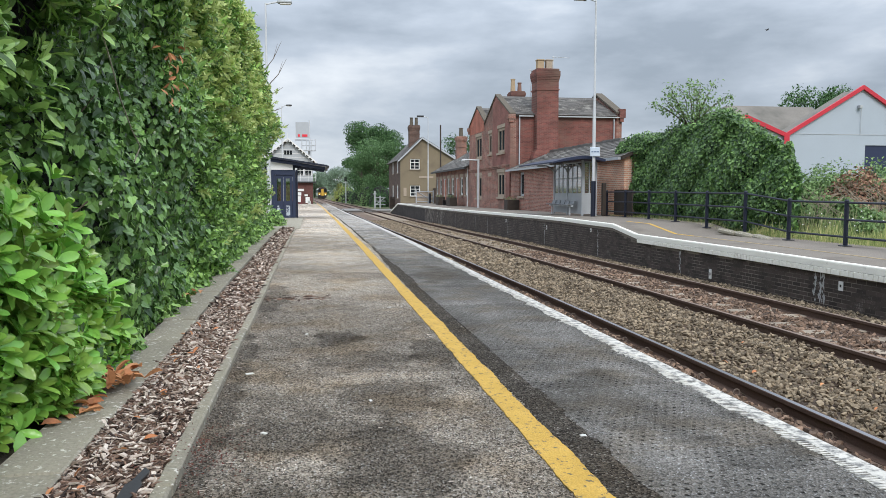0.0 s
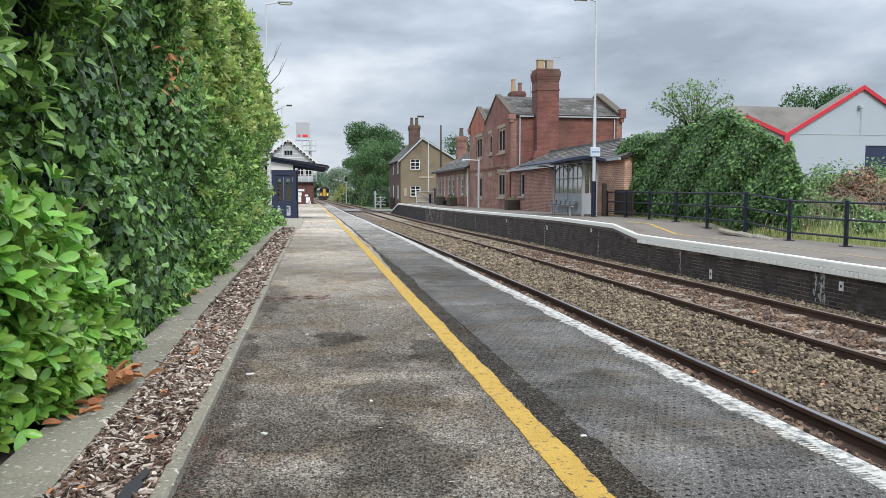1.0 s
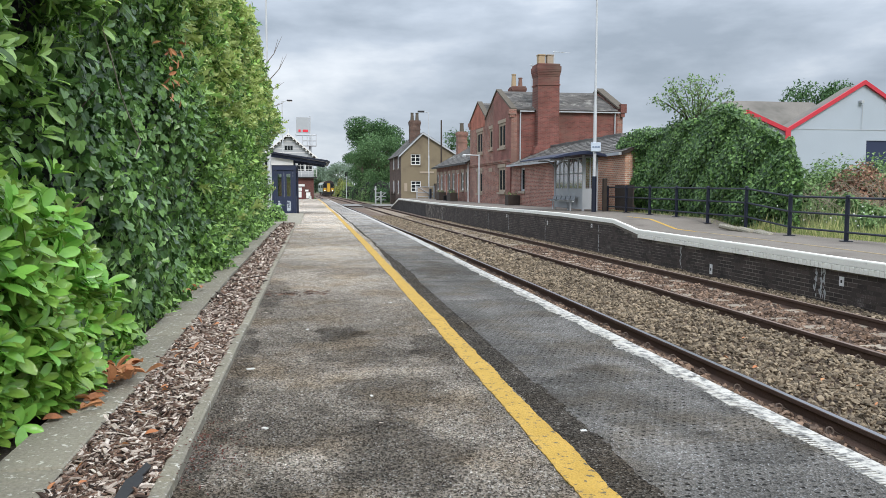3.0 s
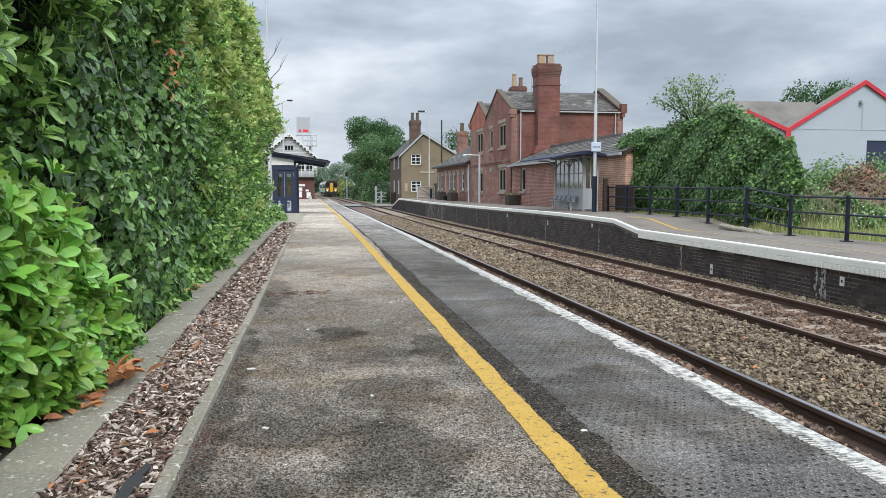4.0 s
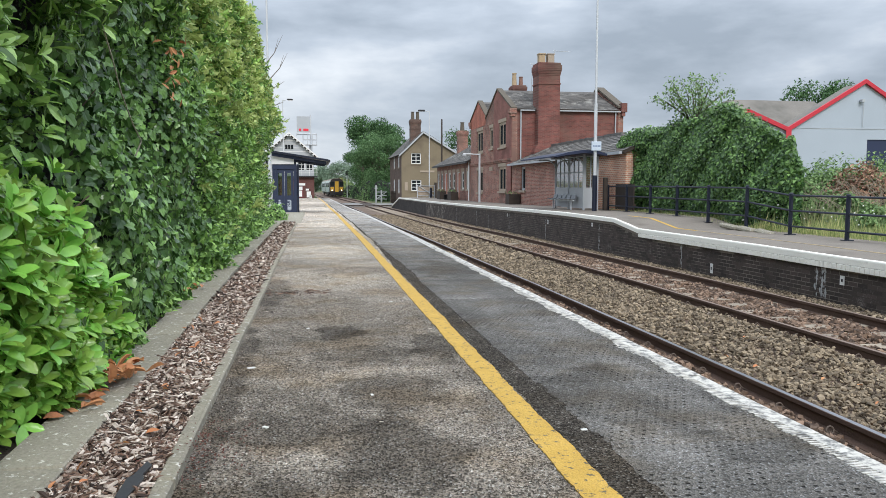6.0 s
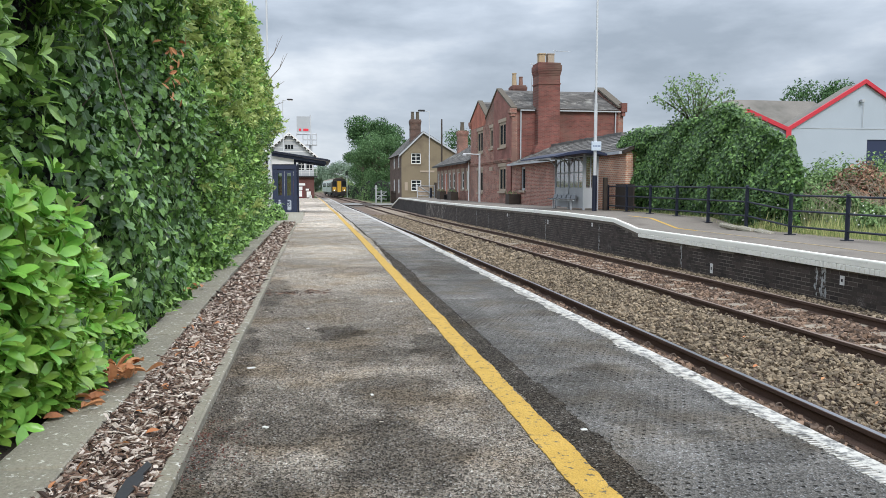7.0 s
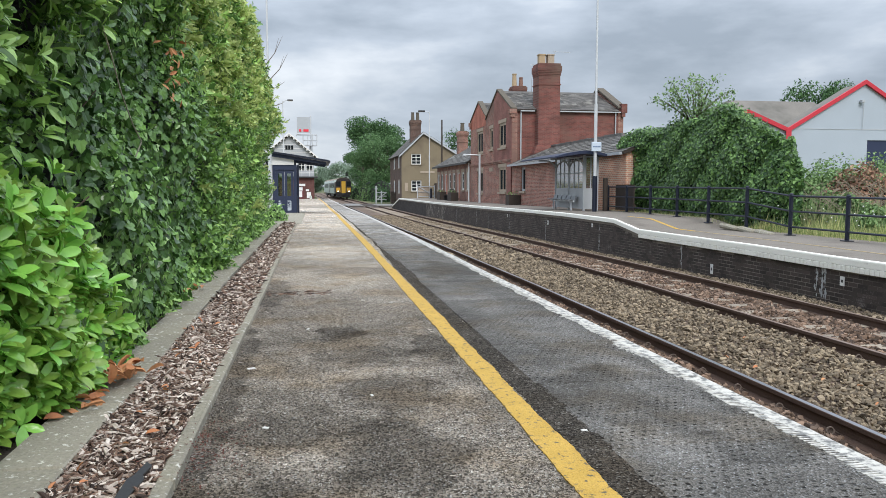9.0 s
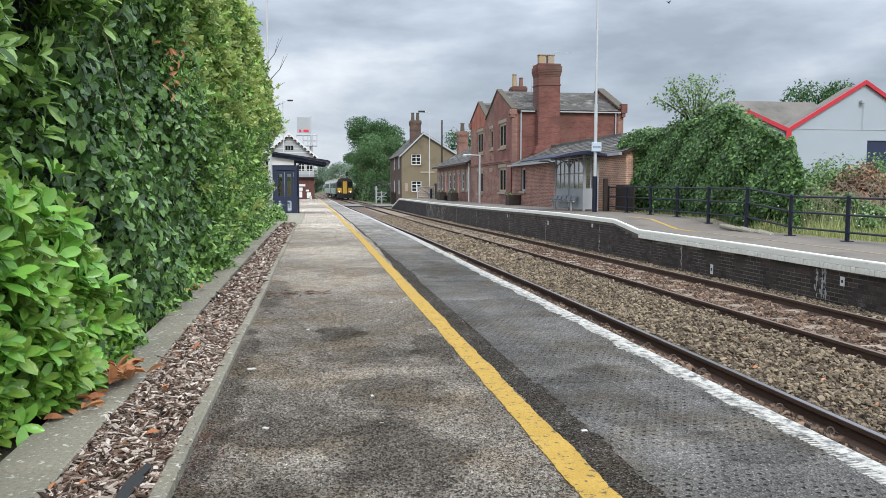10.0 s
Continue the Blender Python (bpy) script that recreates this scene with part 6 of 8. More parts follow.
        p.matrix_basis = pose(x, y, 0.002, 0, 0, 20 + 40 * i)
        tagged(p, "small white scrap of paper on the tarmac", "litter", "paper scraps")


# ---------------------------------------------------------------- platform furniture
def lamp_post(x, y, z, h, arm=0.8, side=1, skirt=0.0, r=0.06, label="tall grey steel lamp post with a flat lantern"):
    p = thing("street_lamp", label, "lamp post", (x, y, z), "lamp posts")
    bm = rod(B(), (0, 0, 0), (0, 0, h * 0.5), r, r, 10)
    rod(bm, (0, 0, h * 0.5), (0, 0, h), r * 0.75, r * 0.55, 10)
    part("pole", bm, M_GALV, p)
    if skirt:
        part("skirt", rod(B(), (0, 0, 0.0), (0, 0, skirt), r * 1.5, r * 1.5, 10), M_NAVY, p, "navy painted lower sleeve")
    part("arm", rod(B(), (0, 0, h - 0.05), (side * arm * 0.5, 0, h + 0.06), r * 0.5, r * 0.5, 6), M_GALV, p)
    bm = box(B(), min(0, side) * 0.0 + side * arm * 0.45, -0.12, h + 0.0, side * arm, 0.12, h + 0.11, 0.03)
    lan = part("lantern", bm, M_GREYPAINT if y < 50 else M_BLACK, p)
    part("lens", box(B(), side * arm * 0.55, -0.09, h - 0.03, side * arm * 0.95, 0.09, h - 0.002), M_WHITE, lan)
    return p


M_SIGN = mat("sign_enamel", (0.56, 0.64, 0.74), 0.5, var=0.05, scale=2, fine=30, bump=0.05)
M_BLUELET = mat("faded_blue_lettering", (0.16, 0.22, 0.34), 0.6, var=0.1, scale=3, fine=30, bump=0.0)


def make_lamps():
    lamp_post(-1.60, 28.9, dip(28.9), 7.85 - dip(28.9), 0.95, 1)
    lamp_post(-2.33, 62, dip(62), 7.8 - dip(62), 0.8, 1)
    p = lamp_post(10.55, 27.55, far_z(27.5) + dip(27.5), 8.1, 0.8, -1, 1.35, 0.062, "tall grey lamp post with navy sleeve and white nameboard")
    s = part("nameboard", box(B(), -0.19, -0.14, 2.28, 0.19, -0.08, 2.62, 0.01), M_SIGN, p, "pale blue-white nameboard")
    for k, (a, b) in enumerate(((-0.15, -0.08), (-0.06, 0.03), (0.05, 0.15))):
        part("lettering", box(B(), a, -0.146, 2.43, b, -0.141, 2.475), M_BLUELET, s)
    lamp_post(11.7, 77, far_z(77) + dip(77), 8.75, 1.1, -1, 0.0)
    # slender camera post in front of the house
    c = thing("camera_post", "grey post with a sideways arm for cameras", "post", (11.3, 51.3, far_z(51) + dip(51)))
    part("pole", rod(B(), (0, 0, 0), (0, 0, 3.35), 0.075, 0.07, 10), M_GALV, c)
    part("arm", rod(B(), (0, 0, 3.28), (-1.15, 0, 3.33), 0.04, 0.04, 8), M_GALV, c)
    part("camera_box", box(B(), -1.2, -0.1, 3.18, -0.95, 0.1, 3.3, 0.02), M_GREYPAINT, c)
    t = thing("telegraph_pole", "dark timber telegraph pole behind the waiting rooms", "pole", (13.5, 80, -0.5))
    part("pole", rod(B(), (0, 0, 0), (0, 0, 8.6), 0.10, 0.075, 10), M_WOODDARK, t)


def make_railing():
    """Navy tubular railing along the back of the far platform, stepping down with it."""
    f = thing("platform_railing", "navy blue tubular steel railing behind the platform", "railing")
    ys = [10.7, 12.7, 14.7, 16.7, 18.6, 20.6, 22.55, 24.5, 26.5, 28.3]
    tops = [0.74, 0.75, 0.76, 0.775, 0.955, 0.965, 0.98, 0.99, 1.0, 1.0]
    X = 11.4
    me = B()
    rod(me, (0, 0, 0), (0, 0, 1.32), 0.048, 0.048, 12)
    rod(me, (0, 0, 1.32), (0, 0, 1.35), 0.052, 0.03, 12)
    mesh = meshdata("post", me, M_NAVY)
    mp = meshdata("base_plate", box(B(), -0.10, -0.10, 0, 0.10, 0.10, 0.02, 0.004), M_NAVY)
    for y, t in zip(ys, tops):
        gz = far_z(y) + dip(y)
        shared("post", mesh, f, pose(X, y, t - 1.31))
        shared("base_plate", mp, f, pose(X, y, gz))
    for (ya, ta), (yb, tb) in zip(zip(ys, tops), list(zip(ys, tops))[1:]):
        for d in (0.03, 0.40, 0.775):
            part("rail", rod(B(), (X, ya, ta - d), (X, yb, tb - d), 0.024, 0.024, 8), M_NAVY, f)


M_CANOPY = mat("canopy_navy", (0.012, 0.02, 0.055), 0.6, var=0.1, scale=3, fine=40, bump=0.05)


M_SEAT = mat("seat_steel", (0.20, 0.215, 0.23), 0.45, 0.4, var=0.1, scale=3, fine=40, bump=0.1)


def make_far_shelter():
    gz = far_z(30) + dip(30)
    s = thing("platform_shelter", "grey glazed platform shelter with a dark cantilever canopy", "shelter", (0, 0, gz))
    X0, X1, Y0, Y1 = 10.5, 11.05, 28.6, 32.1
    for y in (Y0, Y0 + (Y1 - Y0) / 2, Y1):
        part("post", box(B(), X0 - 0.04, y - 0.04, 0, X0 + 0.04, y + 0.04, 2.2), M_GREYPAINT, s)
    part("post", box(B(), X1 - 0.04, Y0 - 0.04, 0, X1 + 0.04, Y0 + 0.04, 2.2), M_GREYPAINT, s)
    for a, b in ((Y0 + 0.045, Y0 + (Y1 - Y0) / 2 - 0.045), (Y0 + (Y1 - Y0) / 2 + 0.045, Y1 - 0.045)):
        part("lower_panel", box(B(), X0 - 0.015, a, 0.08, X0 + 0.015, b, 0.85), M_GREYPAINT, s)
        fr = wall_cells(B(), "y", X0 - 0.02, 0.04, a, b, 0.85, 2.15, [(a + 0.05 + i * (b - a - 0.05) / 3, z, a + (i + 1) * (b - a - 0.05) / 3, z + 0.58) for i in range(3) for z in (0.9, 1.53)])
        w = part("window_frame", fr, M_GREYPAINT, s)
        part("pane", box(B(), X0 - 0.004, a + 0.02, 0.87, X0 + 0.004, b - 0.02, 2.12), M_CLEAR, w)
    part("lower_panel", box(B(), X0 + 0.045, Y0 - 0.015, 0.08, X1 - 0.045, Y0 + 0.015, 0.85), M_GREYPAINT, s)
    fr = wall_cells(B(), "x", Y0 - 0.02, 0.04, X0 + 0.045, X1 - 0.045, 0.85, 2.15, [(X0 + 0.09, 0.9, X0 + 0.26, 2.1), (X0 + 0.30, 0.9, X1 - 0.09, 2.1)])
    w = part("window_frame", fr, M_GREYPAINT, s)
    part("pane", box(B(), X0 + 0.05, Y0 - 0.004, 0.87, X1 - 0.05, Y0 + 0.004, 2.12), M_CLEAR, w)
    # curved canopy
    bm = B()
    prof = [(9.05, 2.10), (9.6, 2.24), (10.2, 2.34), (10.7, 2.32), (11.15, 2.20), (11.15, 2.12), (10.7, 2.20), (10.2, 2.22), (9.6, 2.14), (9.05, 2.05)]
    prism(bm, prof, "y", Y0 - 0.75, Y1 + 0.6)
    part("canopy", bm, M_CANOPY, s, "dark navy curved canopy")
    for y in (Y0, Y0 + (Y1 - Y0) / 2, Y1):
        bm = B()
        pts = [(10.5, 1.75), (10.38, 1.95), (10.15, 2.08), (9.7, 2.08)]
        for p, q in zip(pts, pts[1:]):
            rod(bm, (p[0], y, p[1]), (q[0], y, q[1]), 0.03, 0.03, 6)
        part("bracket", bm, M_GREYPAINT, s)
    # row of tip-up seats on a beam
    b = thing("platform_bench", "row of grey metal seats on a beam", "bench", (0, 0, gz))
    part("beam", box(B(), 10.2, 29.0, 0.36, 10.26, 31.9, 0.41), M_GALV, b)
    for y in (29.3, 31.6):
        part("leg", box(B(), 10.21, y - 0.03, 0, 10.25, y + 0.03, 0.36), M_GALV, b)
    for i in range(5):
        y = 29.05 + i * 0.58
        bm = box(B(), 10.02, y, 0.42, 10.30, y + 0.44, 0.45, 0.01)
        prism(bm, [(10.29, 0.45), (10.33, 0.45), (10.37, 0.60), (10.34, 0.60)], "y", y, y + 0.44)
        part("seat", bm, M_SEAT, b)


def make_near_shelter():
    z = -0.13
    s = thing("waiting_shelter", "navy blue and white timber waiting shelter with overhanging roof", "shelter", (0, 0, z))
    Y0, Y1, X0, X1 = 30.0, 33.6, -1.56, -0.64
    H = 1.95
    M_NAVYWOOD = mat("navy_timber", (0.016, 0.026, 0.062), 0.5, var=0.15, scale=3, fine=40, bump=0.15)
    for x in (X0, X1 - 0.12):
        part("post", box(B(), x, Y0, 0, x + 0.12, Y0 + 0.12, H), M_NAVYWOOD, s)
    part("post", box(B(), X1 - 0.12, Y1 - 0.12, 0, X1, Y1, H), M_NAVYWOOD, s)
    # two leaves with clear upper lights and frosted lower ones
    w = (X1 - X0 - 0.24) / 2
    for i in range(2):
        a = X0 + 0.12 + i * w
        b = a + w - 0.01
        d = part("door", wall_cells(B(), "x", Y0 + 0.03, 0.05, a, b, 0.06, 1.75, [(a + 0.09, 0.16, b - 0.09, 0.58), (a + 0.09, 0.75, b - 0.09, 1.62)]), M_NAVYWOOD, s, "navy panelled door")
        part("pane", box(B(), a + 0.08, Y0 + 0.05, 0.74, b - 0.08, Y0 + 0.056, 1.63), M_CLEAR, d)
        part("frosted_pane", box(B(), a + 0.08, Y0 + 0.05, 0.15, b - 0.08, Y0 + 0.056, 0.59), M_POSTER, d, "mottled white and navy lower pane")
    part("head", box(B(), X0, Y0 - 0.01, 1.76, X1, Y0 + 0.12, H), M_NAVYWOOD, s)
    part("fascia", box(B(), X0 - 0.02, Y0 - 0.05, H + 0.002, X1 - 0.1, Y0 + 0.1, 2.26), M_WHITE, s, "white boarded fascia")
    part("side_wall", box(B(), X0 - 0.05, Y0 + 0.12, 0, X0 + 0.02, Y1, 2.2), M_WHITE, s)
    part("back_wall", wall_cells(B(), "x", Y1 - 0.06, 0.06, X0 + 0.02, X1 - 0.12, 0, H, [(X0 + 0.1, 0.7, X1 - 0.2, 1.75)]), M_NAVYWOOD, s)
    fr = wall_cells(B(), "y", X1 - 0.09, 0.06, Y0 + 0.12, Y1 - 0.12, 0, H, [(Y0 + 0.25 + i * 1.1, 0.75, Y0 + 1.2 + i * 1.1, 1.7) for i in range(3)])
    part("front_wall", fr, M_NAVYWOOD, s)
    bm = B()
    prism(bm, [(X0 - 0.06, 2.40), (0.58, 2.07), (0.58, 2.14), (X0 - 0.06, 2.47)], "y", Y0 - 0.35, Y1 + 0.3)
    part("roof", bm, M_NAVY, s, "navy felted roof")
    part("gutter", rod(B(), (0.60, Y0 - 0.35, 2.07), (0.60, Y1 + 0.3, 2.07), 0.055, n=8), M_BLACK, s)
    for i in range(4):
        y = Y0 - 0.2 + i * 1.2
        bm = B()
        prism(bm, [(X0, 2.26), (0.5, 1.96), (0.5, 2.06), (X0, 2.39)], "y", y, y + 0.06)
        part("rafter", bm, M_NAVYWOOD, s)
    part("downpipe", rod(B(), (X1 + 0.05, Y0 - 0.05, 0.05), (X1 + 0.05, Y0 - 0.05, 1.95), 0.035, n=8), M_NAVY, s)
    part("downpipe_shoe", rod(B(), (X1 + 0.05, Y0 - 0.05, 0.07), (X1 + 0.16, Y0 - 0.3, 0.02), 0.035, n=8), M_NAVY, s)
    # paved apron before the door
    a = part("apron", box(B(), -1.6, 21.0, -0.16, -0.35, 30.4, -0.03 + 0.0), M_CONCRETE)
    a.matrix_basis = pose(0, 0, 0.0)
    tagged(a, "pale concrete apron before the shelter", "paving", kind="structure")


M_POSTER = mat("mottled_pane", (0.45, 0.5, 0.55), 0.5, var=0.2, scale=6, fine=30, bump=0.0, stain=(0.03, 0.04, 0.09), stain_scale=9, stain_cut=(0.48, 0.52))


def make_far_clutter():
    gz = lambda y: far_z(y) + dip(y)
    for x, y, w, d, h in ((11.62, 43.6, 0.7, 0.8, 0.6), (11.2, 61.0, 0.6, 1.6, 0.7), (11.2, 66.5, 0.6, 1.6, 0.7)):
        p = thing("planter", "brown timber planter box with low plants", "planter", (x, y, gz(y)), "planters")
        bm = wall_cells(B(), "y", -w / 2, 0.05, -d / 2, d / 2, 0, h)
        box(bm, w / 2 - 0.05, -d / 2, 0, w / 2, d / 2, h)
        box(bm, -w / 2 + 0.05, -d / 2, 0, w / 2 - 0.05, -d / 2 + 0.05, h)
        box(bm, -w / 2 + 0.05, d / 2 - 0.05, 0, w / 2 - 0.05, d / 2, h)
        part("box", bm, M_WOODDARK, p)
        part("soil", box(B(), -w / 2 + 0.05, -d / 2 + 0.05, 0.1, w / 2 - 0.05, d / 2 - 0.05, h - 0.06), M_SOIL, p)
        rng = np.random.default_rng(3)
        n = 60
        pts = np.stack([rng.uniform(-w / 2, w / 2, n), rng.uniform(-d / 2, d / 2, n), h + rng.uniform(-0.05, 0.16, n)], 1)
        scatter_mesh("plants", *SMALL, turns(rng, n) * 0.10, pts, M_IVY, p)
    b = thing("wooden_bench", "dark slatted bench outside the waiting rooms", "bench", (11.3, 63.6, gz(63)))
    for i in range(4):
        part("seat_slat", box(B(), -0.25 + i * 0.12, -0.9, 0.44, -0.15 + i * 0.12, 0.9, 0.48), M_WOODDARK, b)
    for i in range(3):
        part("back_slat", box(B(), 0.25, -0.9, 0.58 + i * 0.14, 0.29, 0.9, 0.68 + i * 0.14), M_WOODDARK, b)
    for y in (-0.8, 0.8):
        part("leg", box(B(), -0.25, y, 0, 0.3, y + 0.06, 0.44), M_BLACK, b)
    # white gate and blue post at the platform end
    g = thing("white_gate", "white painted timber gate with diagonal braces", "gate", (11.12, 76.6, gz(76.6)))
    for x in (-0.75, 1.0):
        part("post", box(B(), x, 0, 0, x + 0.10, 0.10, 1.3), M_GREYPAINT, g)
    for z in (0.15, 0.6, 1.15):
        part("bar", box(B(), -0.6, 0.03, z, 1.0, 0.09, z + 0.07), M_GREYPAINT, g)
    bm = B()
    rod(bm, (-0.6, 0.05, 1.2), (1.0, 0.05, 0.2), 0.035, n=6)
    part("brace", bm, M_GREYPAINT, g)
    part("panel", box(B(), -0.6, 0.095, 0.25, 0.55, 0.12, 1.2), M_STONE, g, "buff board")
    p = thing("bollard", "navy blue post on the platform end", "post", (11.75, 76.2, gz(76)))
    part("pole", rod(B(), (0, 0, 0), (0, 0, 1.0), 0.12, 0.12, 8), M_NAVY, p)
    # timber fence panel and post at the end of the range
    f = thing("timber_fence", "dark brown timber fence panel beside the platform", "fence", (0, 0, gz(27)))
    part("post", box(B(), 11.15, 28.1, 0, 11.3, 28.25, 1.28, 0.01), M_WOODDARK, f)
    for i in range(9):
        part("board", box(B(), 11.62, 26.4 + i * 0.19, 0.05, 11.66, 26.58 + i * 0.19, 1.02), M_WOODDARK, f)
    for z in (0.2, 0.85):
        part("rail", box(B(), 11.662, 26.4, z, 11.72, 28.1, z + 0.08), M_WOODDARK, f)
    # loose coping stones where the platform steps down
    for i, (y, l) in enumerate(((17.1, 0.7), (17.85, 0.7), (18.6, 0.75))):
        k = part("kerb_stone", box(B(), -0.11, 0, 0, 0.11, l, 0.13, 0.04), M_CONCRETE)
        k.matrix_basis = pose(11.18, y, far_z(y) + dip(y) - 0.09 + 0.035 * i, 5, -6 + 5 * i, -4 + 5 * i)
        tagged(k, "weathered concrete kerb stone beside the railing", "kerb", "kerb stones")
    # numbered plates on the platform wall
    for y, z, h in ((15.79, -0.99, 0.22), (11.49, -0.72, 0.16), (23.3, -0.28, 0.12), (28.0, -0.4, 0.16), (34.2, -0.3, 0.14)):
        q = thing("wall_plate", "small white plate on the dark brick wall", "plate", (8.865, y, z + dip(y)), "wall plates")
        part("plate", box(B(), -0.012, -0.055, 0, -0.001, 0.055, h), M_WHITE, q)
        part("mark", box(B(), -0.016, -0.02, h * 0.35, -0.0125, 0.02, h * 0.65), M_BLACK, q)


# ---------------------------------------------------------------- signal, crossing
def make_signal():
    s = thing("bracket_signal", "grey backed signal board on a caged steel post", "signal", (-0.3, 91.5, -1.0))
    part("post", rod(B(), (0, 0, 0), (0, 0, 6.9), 0.17, 0.13, 10), M_GALV, s)
    part("upper_post", rod(B(), (0.05, 0, 6.9), (0.05, 0, 10.4), 0.10, 0.08, 8), M_GALV, s)
    part("board", box(B(), -1.55, -0.1, 8.35, -0.05, -0.04, 10.2), M_GREYPAINT, s, "plain pale grey board")
    M_SIGRED = mat("signal_red", (0.75, 0.03, 0.05), 0.5, var=0.05, scale=2, fine=20, bump=0.0)
    for a, b in ((-1.3, -1.05), (-0.8, -0.2)):
        part("red_band", box(B(), a, -0.13, 8.5, b, -0.105, 8.78), M_SIGRED, s, "bright red band")
    part("deck", box(B(), -0.85, -0.6, 6.85, 0.75, 0.6, 6.95), M_GALV, s)
    for x in (-1.6, -0.85, -0.3, 0.25, 0.75):
        for y in (-0.6, 0.6):
            part("cage_post", rod(B(), (x, y, 6.9 if x > -1 else 8.0), (x, y, 8.2), 0.055, n=6), M_GALV, s)
    for z in (7.5, 8.15):
        for y in (-0.6, 0.6):
            part("cage_rail", rod(B(), (-0.85 if z < 8 else -1.6, y, z), (0.75, y, z), 0.05, n=6), M_GALV, s)
    bm = B()
    for i in range(14):
        rod(bm, (0.2, 0.25, 0.4 + i * 0.45), (0.2, 0.6, 0.4 + i * 0.45), 0.02, n=5)
    rod(bm, (0.2, 0.25, 0.2), (0.2, 0.25, 7), 0.025, n=5)
    rod(bm, (0.2, 0.6, 0.2), (0.2, 0.6, 7), 0.025, n=5)
    part("ladder", bm, M_GALV, s)


def make_line_signal():
    s = thing("line_signal", "slender grey line-side signal post with a dark head", "signal", (6.9, 160, dip(160) - 1.1))
    part("post", rod(B(), (0, 0, 0), (0, 0, 5.2), 0.09, 0.07, 8), M_GALV, s)
    part("head", box(B(), -0.28, -0.15, 4.6, 0.28, 0.15, 5.5, 0.04), M_BLACK, s, "dark signal head")
    part("arm", rod(B(), (-0.5, 0, 4.3), (0.5, 0, 4.3), 0.05, 0.05, 6), M_GALV, s)


def make_crossing():
    y0, y1 = 88.5, 101.0
    rz = RAIL_Z + dip(91)
    bx = bend(91)
    r = part("crossing_road", box(B(), -30, y0, rz - 0.25, 30, y1, rz - 0.035), M_ROAD)
    tagged(r, "grey tarmac road over the level crossing", "road", kind="structure")
    c = thing("crossing_deck", "dark timber decking panels between the rails", "crossing", (0, 0, rz))
    for a, b in ((2.705, 4.21), (6.32, 7.9)):
        for i in range(7):
            part("panel", box(B(), a + bx + 0.09, y0 + 0.1 + i * 1.6, -0.03, b + bx - 0.09, y0 + 1.64 + i * 1.6, 0.012), M_WOODDARK, c)
    part("panel", box(B(), 4.32 + bx, y0, -0.03, 6.2 + bx, y1, 0.02), M_ROAD, c)
    # cess boards and cattle guards beside the deck
    for x in (5.0, 8.6):
        part("timber", box(B(), x + bx - 1.4, y0 - 1.1, -0.05, x + bx + 1.1, y0 - 0.85, 0.06), M_WOODDARK, c)
    for k, (x, y) in enumerate(((8.75, 108.0),)):
        g = thing("crossing_gate", "white timber crossing gate standing open", "gate", (x, y, dip(y) - 1.1))
        for dx, h in ((0, 2.5), (0.75, 1.8)):
            part("post", box(B(), dx - 0.1, -0.1, 0, dx + 0.1, 0.1, h, 0.02), M_GREYPAINT, g)
        for z in (0.5, 1.0, 1.5):
            part("bar", box(B(), 0.1, -0.04, z, 1.5, 0.04, z + 0.10), M_GREYPAINT, g)
        for z0 in (0.5,):
            part("brace", rod(B(), (0.1, 0, 0.55), (1.5, 0, 1.6), 0.05, n=6), M_GREYPAINT, g)
        part("head", box(B(), -0.2, -0.15, 2.0, 0.2, 0.15, 2.15), M_GREYPAINT, g)
    f = thing("crossing_fence", "weathered grey paling fence beside the crossing", "fence", (0, 0, -1.3))
    for i in range(16):
        part("pale", box(B(), 10.5 + i * 0.14, 104.0, 0, 10.6 + i * 0.14, 104.03, 1.7), M_WOODDARK, f)
    for z in (0.4, 1.3):
        part("rail", box(B(), 10.5, 104.04, z, 12.8, 104.1, z + 0.1), M_WOODDARK, f)


